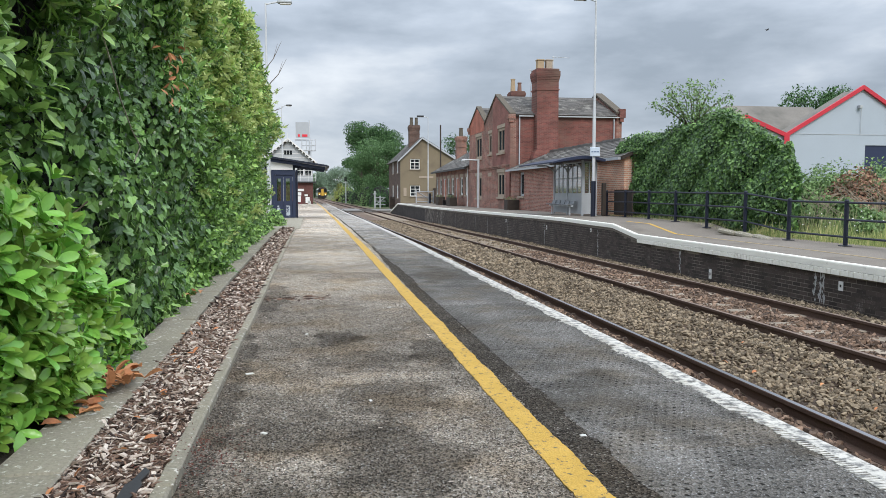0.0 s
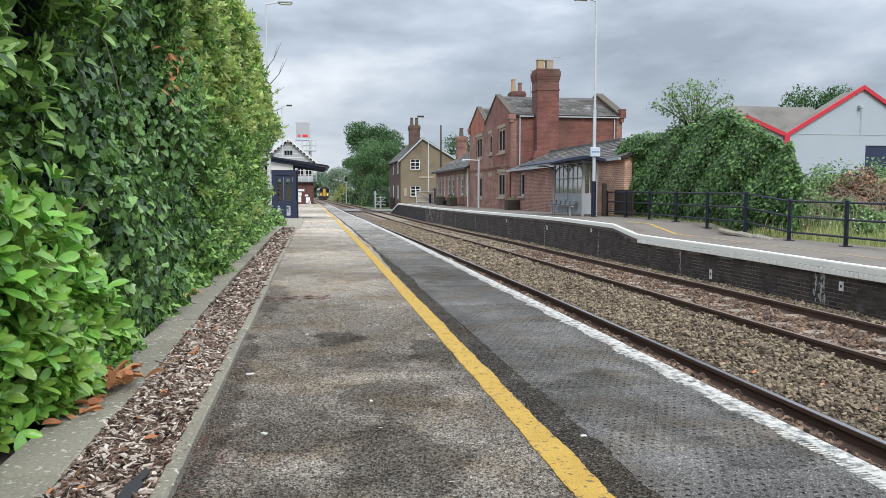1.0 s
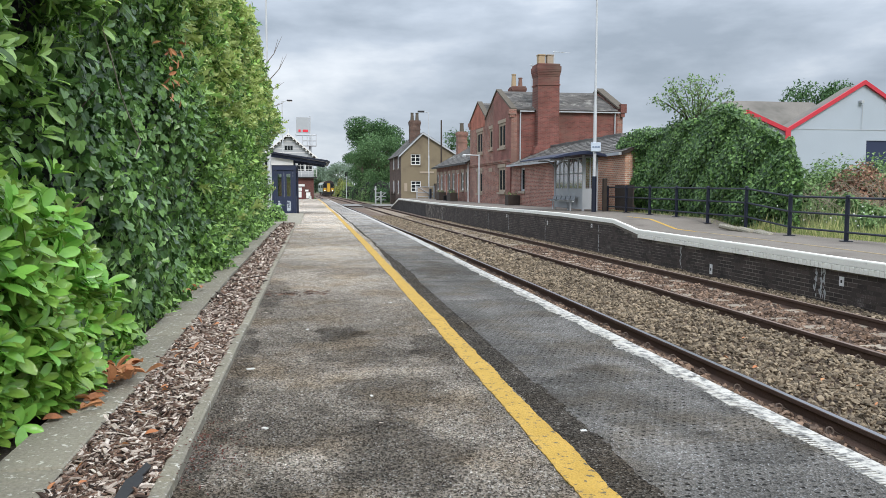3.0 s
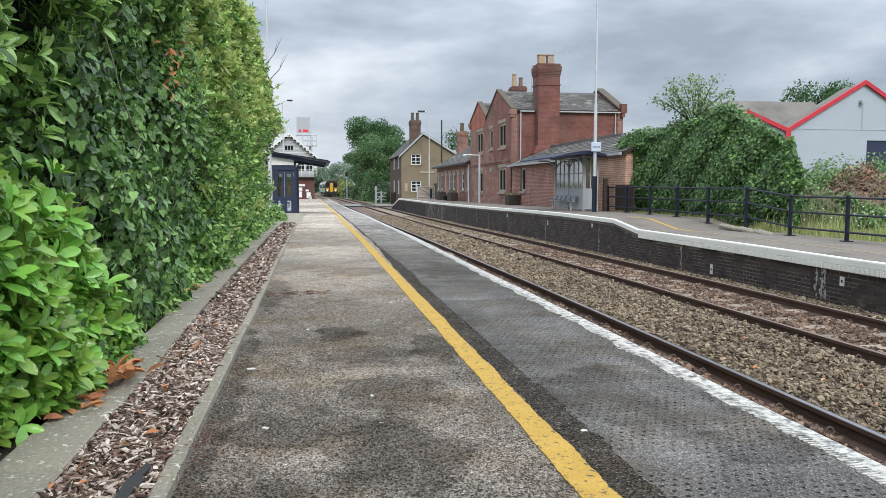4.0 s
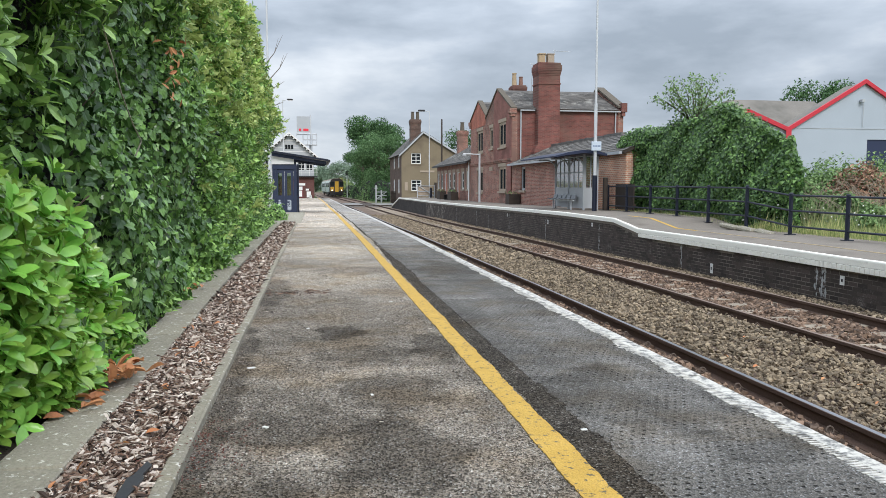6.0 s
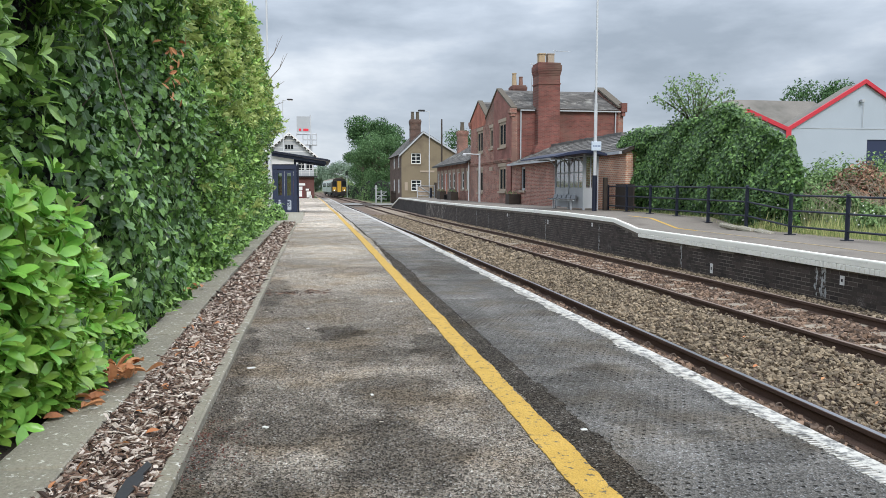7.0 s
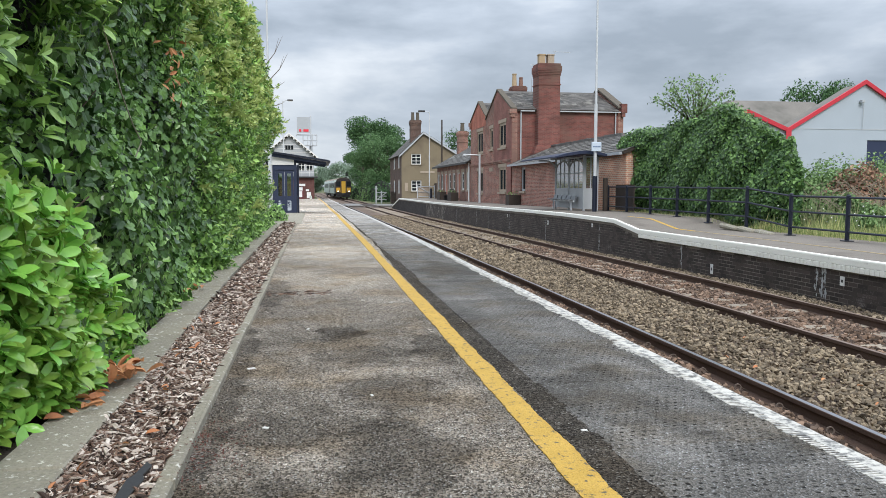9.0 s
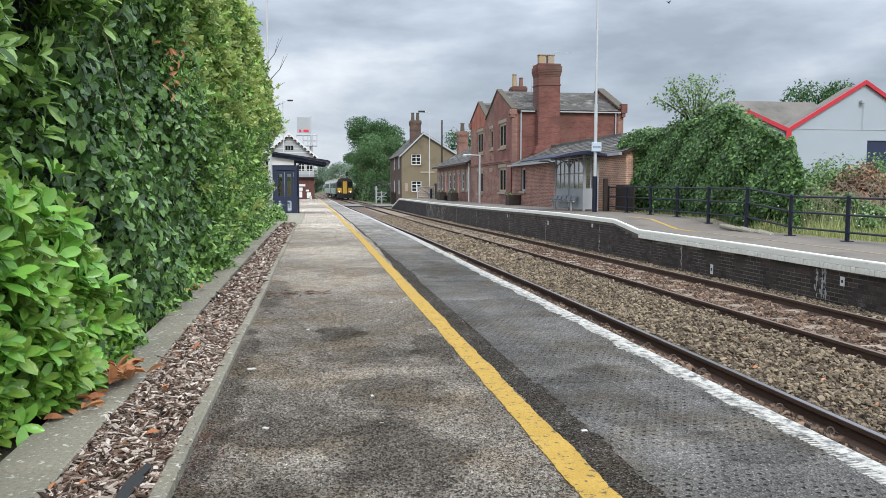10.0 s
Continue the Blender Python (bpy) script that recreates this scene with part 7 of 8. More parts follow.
# ---------------------------------------------------------------- the train
def make_train():
    M_BODY = mat("pale_green_body", (0.52, 0.60, 0.55), 0.4, var=0.08, scale=0.6, fine=20, bump=0.05, stain=(0.25, 0.27, 0.25), stain_scale=0.6)
    M_DARKBODY = mat("dark_train_front", (0.032, 0.024, 0.024), 0.35, var=0.1, scale=2, fine=30, bump=0.05)
    M_TYEL = mat("train_yellow", (0.58, 0.34, 0.035), 0.45, var=0.06, scale=2, fine=30, bump=0.05)
    M_TROOF = mat("train_roof", (0.26, 0.215, 0.17), 0.7, var=0.15, scale=1, fine=20, bump=0.1)
    t = thing("train", "two-car diesel train with yellow gangway front and pale sides", "train")
    L, W = 23.0, 1.36
    prof = [(-W, 0.95), (-W - 0.02, 2.2), (-W + 0.02, 2.95), (-W + 0.14, 3.35), (W - 0.14, 3.35), (W - 0.02, 2.95), (W + 0.02, 2.2), (W, 0.95)]
    part("body", prism(B(), prof, "y", 0.55, L), M_BODY, t, "pale green and grey body")
    front = [(-W + 0.03, 0.85), (-W + 0.01, 2.2), (-W + 0.05, 2.95), (-W + 0.2, 3.45), (-0.6, 3.68), (0.6, 3.68), (W - 0.2, 3.45), (W - 0.05, 2.95), (W - 0.01, 2.2), (W - 0.03, 0.85)]
    part("cab_front", prism(B(), front, "y", 0.18, 0.56), M_DARKBODY, t, "dark cab surround")
    part("cab_band", box(B(), -W - 0.03, 0.5, 0.95, W + 0.03, 2.6, 3.0), M_DARKBODY, t)
    bm = prism(B(), [(-W + 0.14, 3.36), (-W + 0.4, 3.6), (-0.5, 3.74), (0.5, 3.74), (W - 0.4, 3.6), (W - 0.14, 3.36)], "y", 0.57, L)
    part("roof", bm, M_TROOF, t)
    # gangway door, framed
    part("gangway_frame", wall_cells(B(), "x", -0.05, 0.22, -0.52, 0.52, 0.95, 3.3, [(-0.36, 1.05, 0.36, 3.15)]), M_DARKBODY, t)
    part("gangway_door", box(B(), -0.36, 0.0, 1.05, 0.36, 0.1, 3.15), M_TYEL, t, "yellow gangway door")
    for s in (-1, 1):
        a, b = sorted((s * 0.56, s * 1.26))
        part("lower_panel", box(B(), a, 0.11, 1.2, b, 0.178, 2.0), M_TYEL, t, "yellow lower cab panel")
        part("cab_window", box(B(), a, 0.12, 2.25, b, 0.178, 3.1), M_PANE, t, "dark cab window")
        hl = part("light_cluster", box(B(), s * 0.92 - 0.22, 0.07, 1.22, s * 0.92 + 0.22, 0.109, 1.5), M_BLACK, t)
        part("headlight", rod(B(), (s * 0.95, 0.0, 1.36), (s * 0.95, 0.069, 1.36), 0.095, n=12), M_HEADLIGHT, hl, "lit white headlight")
        for y in (0.4,):
            part("buffer", rod(B(), (s * 0.85, -0.1, 0.85), (s * 0.85, 0.17, 0.85), 0.15, n=10), M_BLACK, t)
    part("coupler", box(B(), -0.25, -0.3, 0.65, 0.25, 0.17, 1.0, 0.03), M_BLACK, t)
    part("valance", box(B(), -1.2, 0.18, 0.35, 1.2, 0.5, 0.84), M_BLACK, t)
    for s in (-1, 1):
        x = s * (W + 0.02)
        for i in range(9):
            y = 4.4 + i * 1.85
            part("side_window", box(B(), x - 0.012, y, 2.0, x + 0.012, y + 1.45, 2.85), M_PANE, t)
        for y in (2.75, 20.9):
            part("door", box(B(), x - 0.01, y, 1.05, x + 0.018, y + 1.2, 2.95), M_DARKBODY, t)
        part("skirt", box(B(), min(x, x - s * 0.05), 6.5, 0.45, max(x, x - s * 0.05), 16.5, 0.94), M_BLACK, t)
    for y in (3.5, 19.5):
        bg = part("bogie", box(B(), -1.05, y - 1.5, 0.3, 1.05, y + 1.5, 0.7), M_BLACK, t)
        for dy in (-1.1, 1.1):
            for s in (-1, 1):
                part("wheel", rod(B(), (s * 0.72, y + dy, 0.42), (s * 0.85, y + dy, 0.42), 0.42, n=16), M_RAIL_SIDE, bg)
    part("exhaust", box(B(), 0.3, 1.2, 3.74, 0.7, 1.9, 3.86), M_BLACK, t)
    # the second car, close coupled behind
    L2, L3 = L + 0.7, 2 * L + 0.7
    part("gangway", box(B(), -0.5, L, 1.0, 0.5, L2, 3.2), M_BLACK, t, "black rubber gangway")
    part("rear_body", prism(B(), prof, "y", L2, L3), M_BODY, t, "pale green and grey body")
    part("rear_roof", prism(B(), [(-W + 0.14, 3.36), (-W + 0.4, 3.6), (-0.5, 3.74), (0.5, 3.74), (W - 0.4, 3.6), (W - 0.14, 3.36)], "y", L2, L3), M_TROOF, t)
    for s in (-1, 1):
        x = s * (W + 0.02)
        for i in range(9):
            y = L2 + 2.4 + i * 1.95
            part("side_window", box(B(), x - 0.012, y, 2.0, x + 0.012, y + 1.5, 2.85), M_PANE, t)
        part("skirt", box(B(), min(x, x - s * 0.05), L2 + 6, 0.45, max(x, x - s * 0.05), L2 + 16, 0.94), M_BLACK, t)
    for y in (L2 + 3.5, L2 + 19.5):
        bg = part("bogie", box(B(), -1.05, y - 1.5, 0.3, 1.05, y + 1.5, 0.7), M_BLACK, t)
        for dy in (-1.1, 1.1):
            for s in (-1, 1):
                part("wheel", rod(B(), (s * 0.72, y + dy, 0.42), (s * 0.85, y + dy, 0.42), 0.42, n=16), M_RAIL_SIDE, bg)
    return t


train = make_train()

make_hedge()
make_bed()
make_lamps()
make_railing()
make_far_shelter()
make_near_shelter()
make_far_clutter()
make_signal()
make_line_signal()
make_crossing()


# ---------------------------------------------------------------- trees, ivy, rough grass
def tree(name, label, x, y, z, h, crown, n, size, material, seed, trunk_r=0.22, bare=0.25):
    """A tapered trunk with limbs, and a crown of many leaves round the ends of its boughs. crown: its half widths."""
    rng = np.random.default_rng(seed)
    t = thing(name, label, "tree", (x, y, z))
    bm = rod(B(), (0, 0, 0), (0.1, 0, h * 0.45), trunk_r, trunk_r * 0.6, 8)
    rod(bm, (0.1, 0, h * 0.45), (0, 0.1, h * 0.85), trunk_r * 0.6, trunk_r * 0.15, 7)
    ends = []
    for i in range(24):
        a, f = rng.uniform(0, 2 * math.pi), rng.uniform(bare, 0.8)
        reach = rng.uniform(0.5, 0.95) * math.sin(math.pi * min(1, (1 - f) * 0.9 + 0.15))
        e = (crown[0] * reach * math.cos(a), crown[1] * reach * math.sin(a), h * min(0.95, f + rng.uniform(0.08, 0.22)))
        rod(bm, (0.05, 0, h * f * 0.8), e, trunk_r * 0.35, trunk_r * 0.06, 6)
        ends.append(e)
    ends += [(0, 0, h * 0.9), (crown[0] * 0.2, 0, h * 0.8)]
    part("trunk", bm, M_BARK, t)
    C = np.array(ends)
    k = rng.integers(0, len(C), n)
    rad = rng.uniform(0.6, 1.0, len(C)) * min(crown[0], crown[1]) * rng.uniform(0.35, 0.65, len(C))
    d = rng.normal(size=(n, 3))
    d /= np.linalg.norm(d, axis=1)[:, None]
    p = C[k] + d * (rad[k] * rng.uniform(0.35, 1.08, n) ** 0.6)[:, None] * np.array([1, 1, 0.85])
    R = facing(rng, d + np.array([0, 0, 0.3]), 0.6) * (size * rng.uniform(0.6, 1.3, n))[:, None, None]
    scatter_mesh("crown", *SMALL, R, p, material, t)
    return t


def clump(name, label, cat, x, y, z, rx, ry, rz, n, size, material, seed, kind="", core=True):
    """A bush: leaves over a lumpy half dome, with a near-black core as painted inner shade."""
    rng = np.random.default_rng(seed)
    b = thing(name, label, cat, (x, y, z), kind=kind)
    d = rng.normal(size=(n, 3))
    d[:, 2] = np.abs(d[:, 2])
    d /= np.linalg.norm(d, axis=1)[:, None]
    lump = 1 + 0.16 * np.sin(d[:, 0] * 7 + seed) * np.sin(d[:, 1] * 6) + 0.1 * np.sin(d[:, 2] * 11 + d[:, 0] * 5)
    p = d * (lump * rng.uniform(0.72, 1.05, n))[:, None] * np.array([rx, ry, rz])
    R = facing(rng, d + np.array([0, 0, 0.2]), 0.6) * (size * rng.uniform(0.6, 1.3, n))[:, None, None]
    scatter_mesh("leaves", *SMALL, R, p, material, b)
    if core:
        # the core's near-black colour serves as shade between the leaves
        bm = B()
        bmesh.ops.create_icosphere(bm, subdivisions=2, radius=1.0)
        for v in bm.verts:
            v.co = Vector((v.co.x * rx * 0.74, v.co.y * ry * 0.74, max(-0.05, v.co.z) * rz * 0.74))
        part("inner_growth", bm, M_LEAF_SHADE, b)
    return b


M_TREE_MID = mat("mid_tree_leaf", (0.09, 0.18, 0.072), 0.75, spec=0.25, var=0.2, scale=0.25, fine=5, bump=0.1, tint=(0.125, 0.215, 0.09), island=0.35, trans=0.2)
# distance haze is put into this paler, bluer leaf colour
M_TREE_HAZED = mat("hazed_tree_leaf", (0.19, 0.27, 0.19), 0.7, var=0.15, scale=0.1, fine=5, bump=0.0, tint=(0.25, 0.34, 0.24), island=0.2, trans=0.2)


def make_trees():
    g = -1.2
    tree("tree", "tall dark green broadleaf tree beyond the crossing", 11.7, 150, g, 14.9, (6.6, 5.2), 20000, 0.42, M_TREE, 1, bare=0.06)
    tree("tree", "lighter green broadleaf tree beside the house", 10.9, 127, g, 10.9, (4.0, 4.0), 15000, 0.30, M_TREE_MID, 2, bare=0.04)
    tree("tree", "green tree behind the crossing gate", 9.2, 144, g, 11.0, (3.3, 3.4), 11000, 0.30, M_TREE, 3, bare=0.04)
    tree("tree", "large round distant tree beside the line", 10.5, 320, g, 12.6, (8.5, 7), 9000, 0.6, M_TREE_HAZED, 4, 0.4, 0.05)
    tree("tree", "distant tree at the line's bend", 1.0, 330, g, 9.5, (6.5, 6), 7000, 0.6, M_TREE_HAZED, 9, 0.4, 0.05)
    tree("tree", "tree top seen over the waiting rooms", 25.5, 125, -0.5, 10.6, (3.6, 3.6), 3500, 0.36, M_TREE, 5)
    tree("tree", "round tree top behind the warehouse", 80.5, 112, -0.5, 18.0, (5.0, 5), 9000, 0.5, M_TREE, 6)
    M_YSHRUB = mat("yellow_shrub_leaf", (0.40, 0.42, 0.09), 0.6, var=0.2, scale=0.3, fine=5, bump=0.0, tint=(0.17, 0.22, 0.06), island=0.3, trans=0.25)
    clump("bush", "yellow-green bush beside the line", "bush", 7.6, 190, g, 2.6, 3, 4.2, 1500, 0.4, M_YSHRUB, 3)
    for i, (x, y, rx, rz) in enumerate(((10.5, 118, 1.6, 2.4), (9.2, 128, 1.5, 2.6), (8.6, 145, 2.0, 3.6), (8.0, 170, 2.4, 3.6), (-1.8, 125, 1.8, 2.6), (-3.2, 150, 2.6, 4.2), (-6, 190, 4, 5), (14.5, 118, 2.5, 4.0), (10.9, 124, 2.6, 4.6), (9.6, 133, 2.4, 4.4), (-0.5, 105, 1.0, 1.3), (-2.5, 215, 2.5, 3.6))):
        clump("bush", "rough green trackside bush", "bush", x, y, g, rx, rx * 1.4, rz, 1100, 0.26, (M_TREE, M_TREE_PALE)[i % 2], 20 + i)
    # far hedgerow that closes the view
    rng = np.random.default_rng(7)
    n = 9000
    x = rng.uniform(-420, 420, n)
    hgt = 7 + 3 * np.sin(x * 0.05) + 2 * np.sin(x * 0.17 + 1)
    p = np.stack([x, 430 + rng.uniform(-4, 4, n), -1.2 + rng.random(n) ** 0.7 * hgt], 1)
    R = facing(rng, np.tile([0, -1.0, 0.4], (n, 1)), 0.6) * (2.2 * rng.uniform(0.6, 1.3, n))[:, None, None]
    tagged(scatter_mesh("far_woods", *SMALL, R, p, M_TREE), "far line of green woods on the horizon", "woods", kind="stuff")


def ivy_top(y):
    return np.interp(y, [17.2, 17.8, 18.6, 20.0, 21.6, 24.0, 26.0, 28.0, 29.3, 29.9], [1.3, 1.9, 2.3, 3.0, 3.4, 3.2, 3.05, 3.1, 3.0, 2.5])


def make_ivy_shed():
    rng = np.random.default_rng(12)
    s = thing("ivy_covered_shed", "old shed wholly overgrown with dense green ivy", "shed")
    z0 = -0.3
    def front(y, z):
        h = ivy_top(y)
        return 12.22 + 0.55 * np.clip(z / h, 0, 1) ** 4 + 0.16 * np.sin(y * 1.5 + z) * np.sin(z * 1.9 + y * 0.7) + 0.07 * np.sin(y * 4.3) * np.sin(z * 5.1) + 0.35 * np.clip(0.4 - z, 0, 1) - 0.45 * np.clip((y - 27.0) / 1.5, 0, 1) * np.clip((z - 2.15) / 0.5, 0, 1)
    # near-black core under the ivy, painting the shade between its leaves
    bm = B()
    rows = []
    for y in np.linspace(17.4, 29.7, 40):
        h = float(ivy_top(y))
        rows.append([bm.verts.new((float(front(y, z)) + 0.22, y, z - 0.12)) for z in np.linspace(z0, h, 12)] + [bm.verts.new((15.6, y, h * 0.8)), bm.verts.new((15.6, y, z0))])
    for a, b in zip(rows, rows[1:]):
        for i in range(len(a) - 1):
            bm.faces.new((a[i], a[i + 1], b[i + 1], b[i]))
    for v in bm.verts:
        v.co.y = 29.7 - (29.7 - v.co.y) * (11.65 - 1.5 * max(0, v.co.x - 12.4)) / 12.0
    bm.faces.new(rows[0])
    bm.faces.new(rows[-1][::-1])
    part("shed_body", bm, M_LEAF_SHADE, s)
    P, N = [], []
    n = 42000
    y, z = rng.uniform(17.3, 29.7, n), rng.uniform(-0.2, 3.5, n)
    ok = z < ivy_top(y)
    y, z = y[ok], z[ok]
    P.append(np.stack([front(y, z) - 0.02 + rng.beta(1, 3, len(y)) * 0.25, y, z], 1))
    N.append(np.tile([-1.0, -0.2, 0.25], (len(y), 1)))
    n = 15000
    x, y = rng.uniform(12.5, 15.8, n), rng.uniform(17.3, 29.7, n)
    P.append(np.stack([x, y, ivy_top(y) * (1 - 0.02 * (x - 12.6) ** 2) + 0.12 * np.sin(x * 2.3 + y * 1.9) + rng.normal(size=n) * 0.07], 1))
    N.append(np.tile([-0.3, -0.3, 1.0], (n, 1)))
    n = 9000
    x, z = rng.uniform(12.3, 15.8, n), rng.uniform(-0.2, 2.3, n)
    P.append(np.stack([x, 17.6 + 0.4 * (z / 2.6) ** 2 + 0.15 * np.sin(x * 3 + z * 2) + rng.random(n) * 0.2, z], 1))
    N.append(np.tile([-0.3, -1.0, 0.25], (n, 1)))
    P, N = np.concatenate(P), np.concatenate(N)
    P[:, 1] = 29.7 - (29.7 - P[:, 1]) * (11.65 - 1.5 * np.maximum(0, P[:, 0] - 12.4)) / 12.0   # its near end is cut off slantwise
    N = N / np.linalg.norm(N, axis=1)[:, None]
    R = facing(rng, N, 0.5) * (0.082 * rng.uniform(0.5, 1.4, len(P)))[:, None, None]
    tagged(scatter_mesh("ivy", *IVYL, R, P, M_IVYFAR, s), kind="stuff")
    # a straggling elder that grows out of its top
    e = thing("elder_shrub", "straggling open shrub growing above the ivy", "shrub", (13.3, 25.2, 3.0))
    r = random.Random(4)
    bm, tips = B(), []
    for i in range(19):
        a = r.uniform(-1.45, 1.45)
        p = Vector((0, 0, 0))
        d = Vector((math.sin(a) * 0.8, r.uniform(-0.3, 0.3), 1)).normalized()
        for k in range(5):
            q = p + d * r.uniform(0.28, 0.46)
            rod(bm, p, q, 0.030 - 0.005 * k, 0.025 - 0.005 * k, 5)
            p = q
            d = (d + Vector((r.uniform(-0.35, 0.35) + math.sin(a) * 0.25, r.uniform(-0.3, 0.3), r.uniform(-0.25, 0.1)))).normalized()
            if k > 0:
                tips += [p + Vector((r.gauss(0, 0.12), r.gauss(0, 0.12), r.gauss(0, 0.10))) for _ in range(22)]
    part("stems", bm, M_BARK, e)["kind"] = "stuff"
    T = np.array([t[:] for t in tips])
    R = facing(rng, np.tile([0, -0.6, 0.8], (len(T), 1)), 0.7) * (0.12 * rng.uniform(0.6, 1.3, len(T)))[:, None, None]
    scatter_mesh("leaves", *SMALL, R, T, M_TREE_PALE, e)["kind"] = "stuff"


def make_verge():
    rng = np.random.default_rng(15)
    BL_V = np.array([[-0.04, 0, 0], [0.04, 0, 0], [0.05, 0.25, 0.55], [0.0, 0.6, 1.0]])
    BL_F = np.array([[0, 1, 2], [0, 2, 3]])
    n = 52000
    y = rng.uniform(7, 22, n)
    x = rng.uniform(11.75, 19, n)
    h = rng.uniform(0.08, 0.34, n) * (1 + 0.35 * np.sin(x * 1.3 + y) + 0.25 * np.sin(x * 3.7 - y * 2.3)) * np.where(rng.random(n) < 0.06, 1.7, 1)
    a = rng.uniform(0, 2 * np.pi, n)
    c, s = np.cos(a), np.sin(a)
    R = np.zeros((n, 3, 3))
    wd = rng.uniform(0.10, 0.30, n)
    R[:, 0, 0], R[:, 0, 1], R[:, 1, 0], R[:, 1, 1], R[:, 2, 2] = c * wd, -s * 0.4, s * wd, c * 0.4, 1
    R *= h[:, None, None]
    tagged(scatter_mesh("rough_grass", BL_V, BL_F, R, np.stack([x, y, np.full(n, -0.32)], 1), M_GRASSBLADE), "rough pale green grass and weeds behind the railing", "grass", kind="stuff")
    # tall weeds and seeding grass further back
    m = 3600
    xx, yy = rng.uniform(13.0, 21.0, m), rng.uniform(16.5, 23.5, m)
    hh = rng.uniform(0.3, 0.95, m) * (1 + 0.3 * np.sin(xx * 1.9 + yy * 1.1))
    R3 = R[:m] / h[:m, None, None]
    R3 = R3 * np.array([0.55, 0.5, 1.0])[None, None, :] * hh[:, None, None]
    M_WEED = mat("tall_weed", (0.17, 0.27, 0.10), 0.8, var=0.15, scale=1, fine=20, bump=0.0, tint=(0.36, 0.37, 0.20), island=0.3, trans=0.25)
    tagged(scatter_mesh("tall_weeds", BL_V, BL_F, R3, np.stack([xx, yy, np.full(m, -0.32)], 1), M_WEED), "tall grey-green weeds and seeding grass", "weeds", kind="stuff")
    # small tufts along the foot of the ivy and the platform back
    n = 3500
    y = rng.uniform(19, 29, n)
    x = rng.uniform(11.5, 12.3, n)
    R2 = R[:n] * 0.35
    zz = np.array([far_z(v) + dip(v) for v in y]) - 0.03
    tagged(scatter_mesh("rough_grass", BL_V, BL_F, R2, np.stack([x, y, zz], 1), M_GRASSBLADE), "grass tufts at the foot of the ivy", "grass", kind="stuff")
    # white flowers in the weeds
    n = 160
    P = np.stack([rng.uniform(12, 17, n), rng.uniform(10, 20, n), rng.uniform(0.0, 0.5, n)], 1)
    tagged(scatter_mesh("white_flowers", *(OCT_V, OCT_F), turns(rng, n) * 0.045, P, M_WHITE), "small white wild flowers among the weeds", "flowers", kind="stuff")
    for i, (x, y, rx, ry, rz) in enumerate(((16.6, 21.9, 1.7, 2.0, 1.9), (17.6, 24.2, 2.2, 1.6, 1.8), (14.9, 21.4, 1.1, 1.2, 1.55), (19.5, 24, 2.4, 2.5, 2.2), (15.0, 19.4, 0.8, 1.0, 1.0), (23.5, 26, 2.6, 2.6, 2.3), (18.6, 20.4, 1.0, 1.0, 1.0), (14.6, 17.6, 0.9, 1.0, 0.8), (16.4, 17.8, 1.1, 1.0, 0.85))):
        clump("bramble", "tangled green bramble mound behind the railing", "bramble", x, y, -0.35, rx, ry, rz * 1.06, 7000, 0.135, M_TREE_PALE, 40 + i)
    # bare brush and a heap of dead stems
    r = random.Random(9)
    bm = B()
    for i in range(130):
        p = Vector((r.uniform(13.6, 16.8), r.uniform(17.5, 20), r.uniform(-0.2, 0.7)))
        d = Vector((r.uniform(-1, 1), r.uniform(-0.3, 0.3), r.uniform(0.1, 1))).normalized()
        q = p + d * r.uniform(0.4, 0.8)
        rod(bm, p, q, 0.010, 0.007, 4)
        rod(bm, q, q + (d + Vector((r.uniform(-0.6, 0.6), 0, r.uniform(-0.6, 0.3)))) * r.uniform(0.2, 0.5), 0.007, 0.003, 4)
    M_DRYSTEM = mat("dry_stem", (0.30, 0.25, 0.19), 0.9, var=0.2, scale=4, fine=30, bump=0.2)
    tagged(part("bare_brush", bm, M_DRYSTEM), "tangle of bare grey brush stems", "brush", kind="stuff")
    M_DRYHEAP = mat("dry_heap", (0.25, 0.125, 0.08), 0.9, var=0.2, scale=3, fine=30, bump=0.2, tint=(0.33, 0.2, 0.13), island=0.3)
    h = clump("brush_heap", "heap of dry reddish-brown cut branches", "brush heap", 16.6, 20.6, -0.3, 1.35, 1.2, 1.85, 7000, 0.12, M_DRYHEAP, 50)
    bm = B()
    for i in range(110):
        a, b = r.uniform(0, 6.28), r.uniform(0.2, 1.4)
        p = Vector((2.0 * math.cos(a) * math.cos(b), 1.6 * math.sin(a) * math.cos(b), 1.7 * math.sin(b))) * 0.9
        q = p + Vector((r.uniform(-0.7, 0.7), r.uniform(-0.4, 0.4), r.uniform(-0.3, 0.35)))
        rod(bm, p, q, 0.012, 0.005, 4)
    part("branches", bm, M_DRYSTEM, h)["kind"] = "stuff"


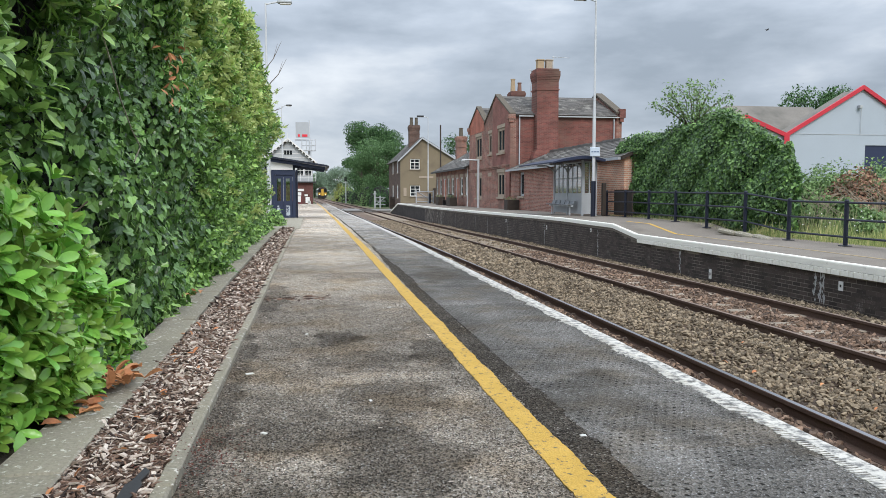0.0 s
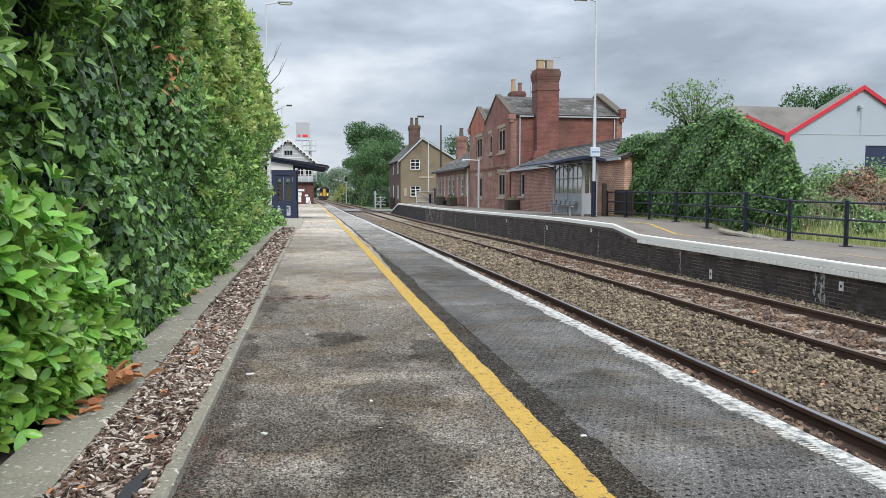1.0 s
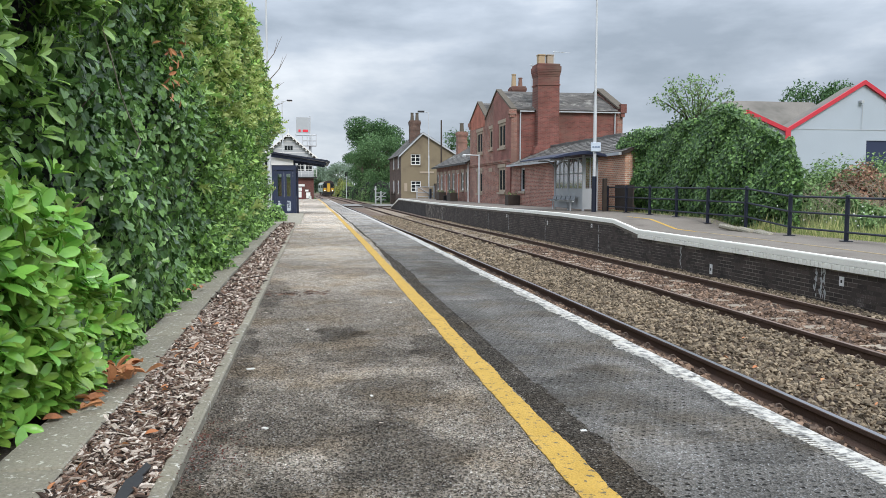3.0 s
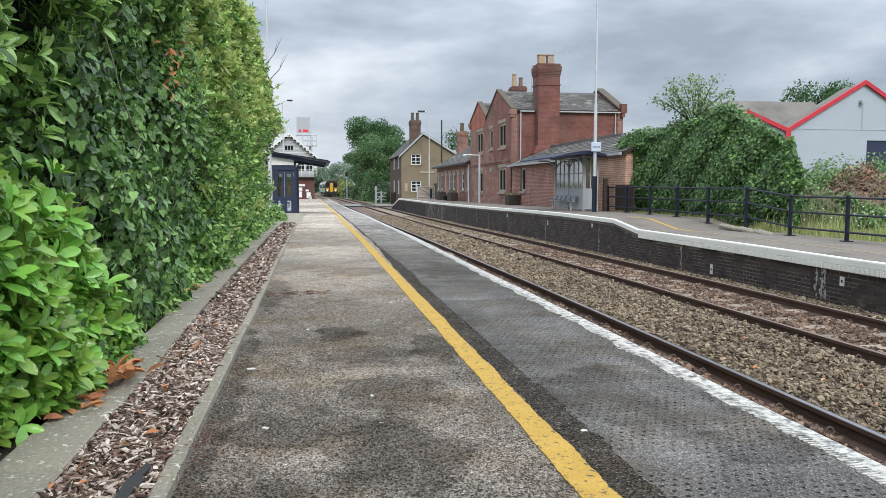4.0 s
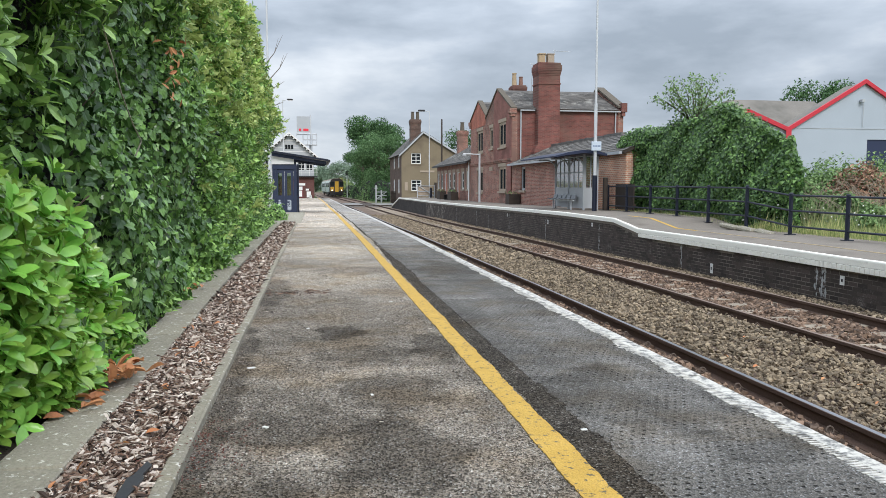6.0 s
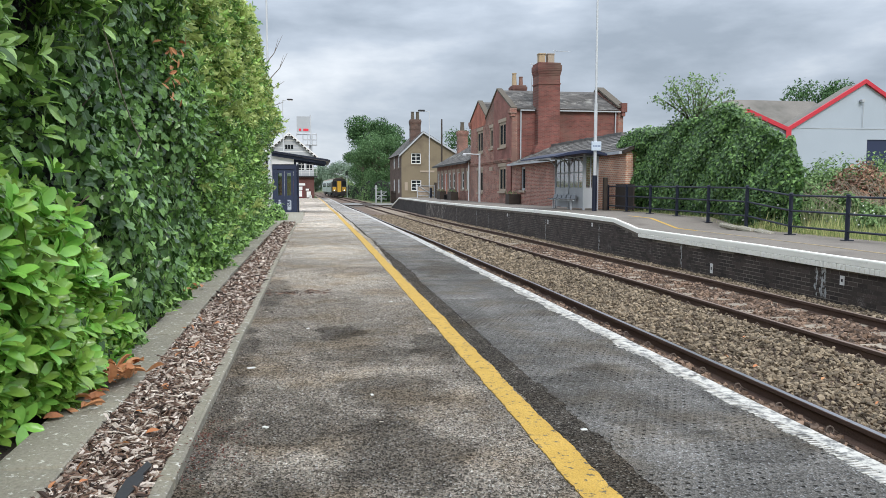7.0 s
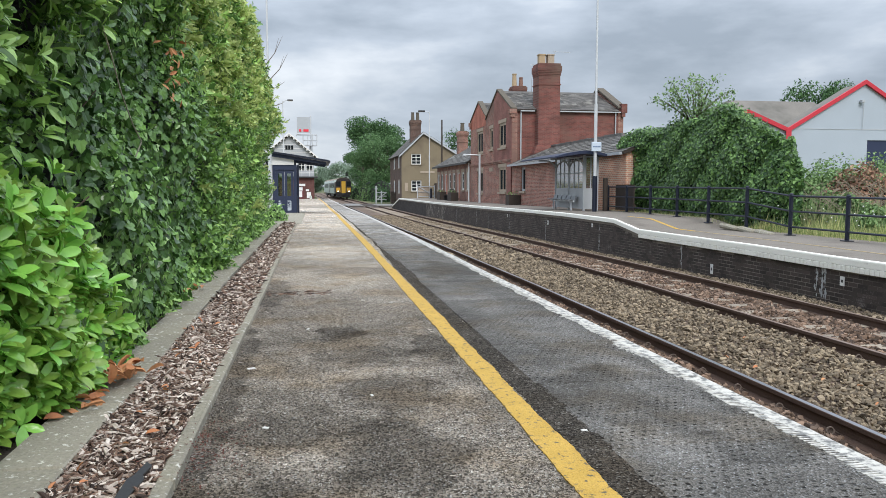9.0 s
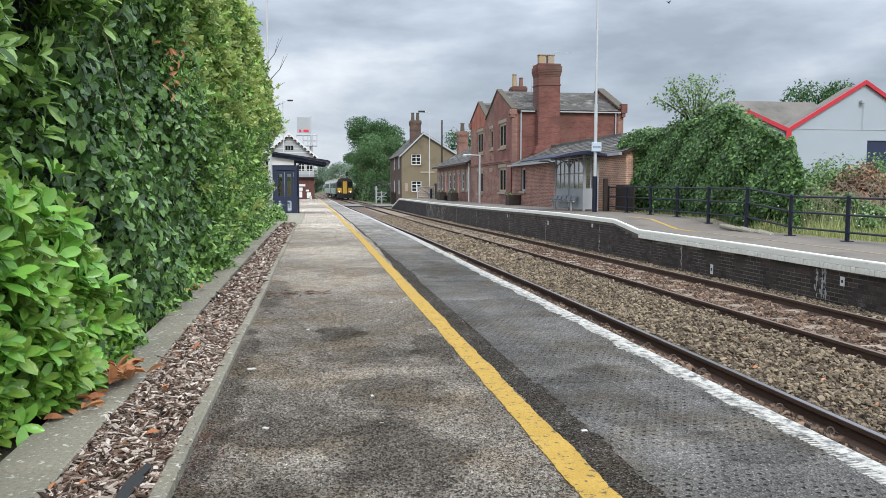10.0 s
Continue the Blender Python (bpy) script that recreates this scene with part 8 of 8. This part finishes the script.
clump("weeds", "low straggling weeds at the hedge foot", "weeds", -1.12, 23.2, dip(23) - 0.03, 0.30, 0.7, 0.55, 900, 0.10, M_HEDGE, 61)
make_trees()
make_ivy_shed()
make_verge()


# ---------------------------------------------------------------- pieces of pavement and wall
chippings()
rail_clips()
lime_streaks()
stones()
edge_slabs()
wall_bricks()


# ---------------------------------------------------------------- birds
M_FEATHER = mat("dark_feathers", (0.03, 0.03, 0.035), 0.7, var=0.15, scale=6, fine=60, bump=0.1)


def make_bird(label):
    b = thing("bird", label, "bird", (0, 0, 40))
    bm = B()
    bmesh.ops.create_icosphere(bm, subdivisions=2, radius=0.5)
    for v in bm.verts:
        v.co = Vector((v.co.x * 0.26, v.co.y * 0.09, v.co.z * 0.085))
    rod(bm, (-0.1, 0, 0), (-0.22, 0, 0.0), 0.03, 0.012, 6)
    part("body", bm, M_FEATHER, b, smooth=True)
    for s in (-1, 1):
        bm = B()
        prism(bm, [(0.07, 0.02 * s), (0.03, 0.17 * s), (-0.06, 0.30 * s), (-0.05, 0.14 * s), (-0.07, 0.02 * s)], "z", -0.004, 0.006)
        w = part("wing", bm, M_FEATHER, b)
        w.matrix_basis = pose(0, 0, 0.02, 24 * s, 0, 0)
    return b


rising_bird = make_bird("small dark bird rising over the rooftops")
diving_bird = make_bird("small dark bird gliding down from the clouds")


# ---------------------------------------------------------------- what moves
def train_pose(t):
    """The train brakes towards the platform along the far track."""
    y = 241.0 - 19.5 * t + 0.86 * t * t
    xc = (TRACKS[1][0] + TRACKS[1][1]) / 2 + bend(y)
    return pose(xc, y, RAIL_Z + dip(y), 0, 0, math.degrees(math.atan2(bend(y) - bend(y + 10), 10)))


def motions():
    walk(train, [(i * 0.5, train_pose(i * 0.5)) for i in range(21)])
    walk(rising_bird, [(t, pose(38.35 + 7.7 * t, 60, 14.75 + 5.0 * t, 0, -30, 0)) for t in (0, 5, 10)])
    walk(diving_bird, [(t, pose(29.12 - 2.5 * (10 - t), 60, 16.2 + 7 * (10 - t), 0, 25, 20)) for t in (0, 5, 10)])


motions()
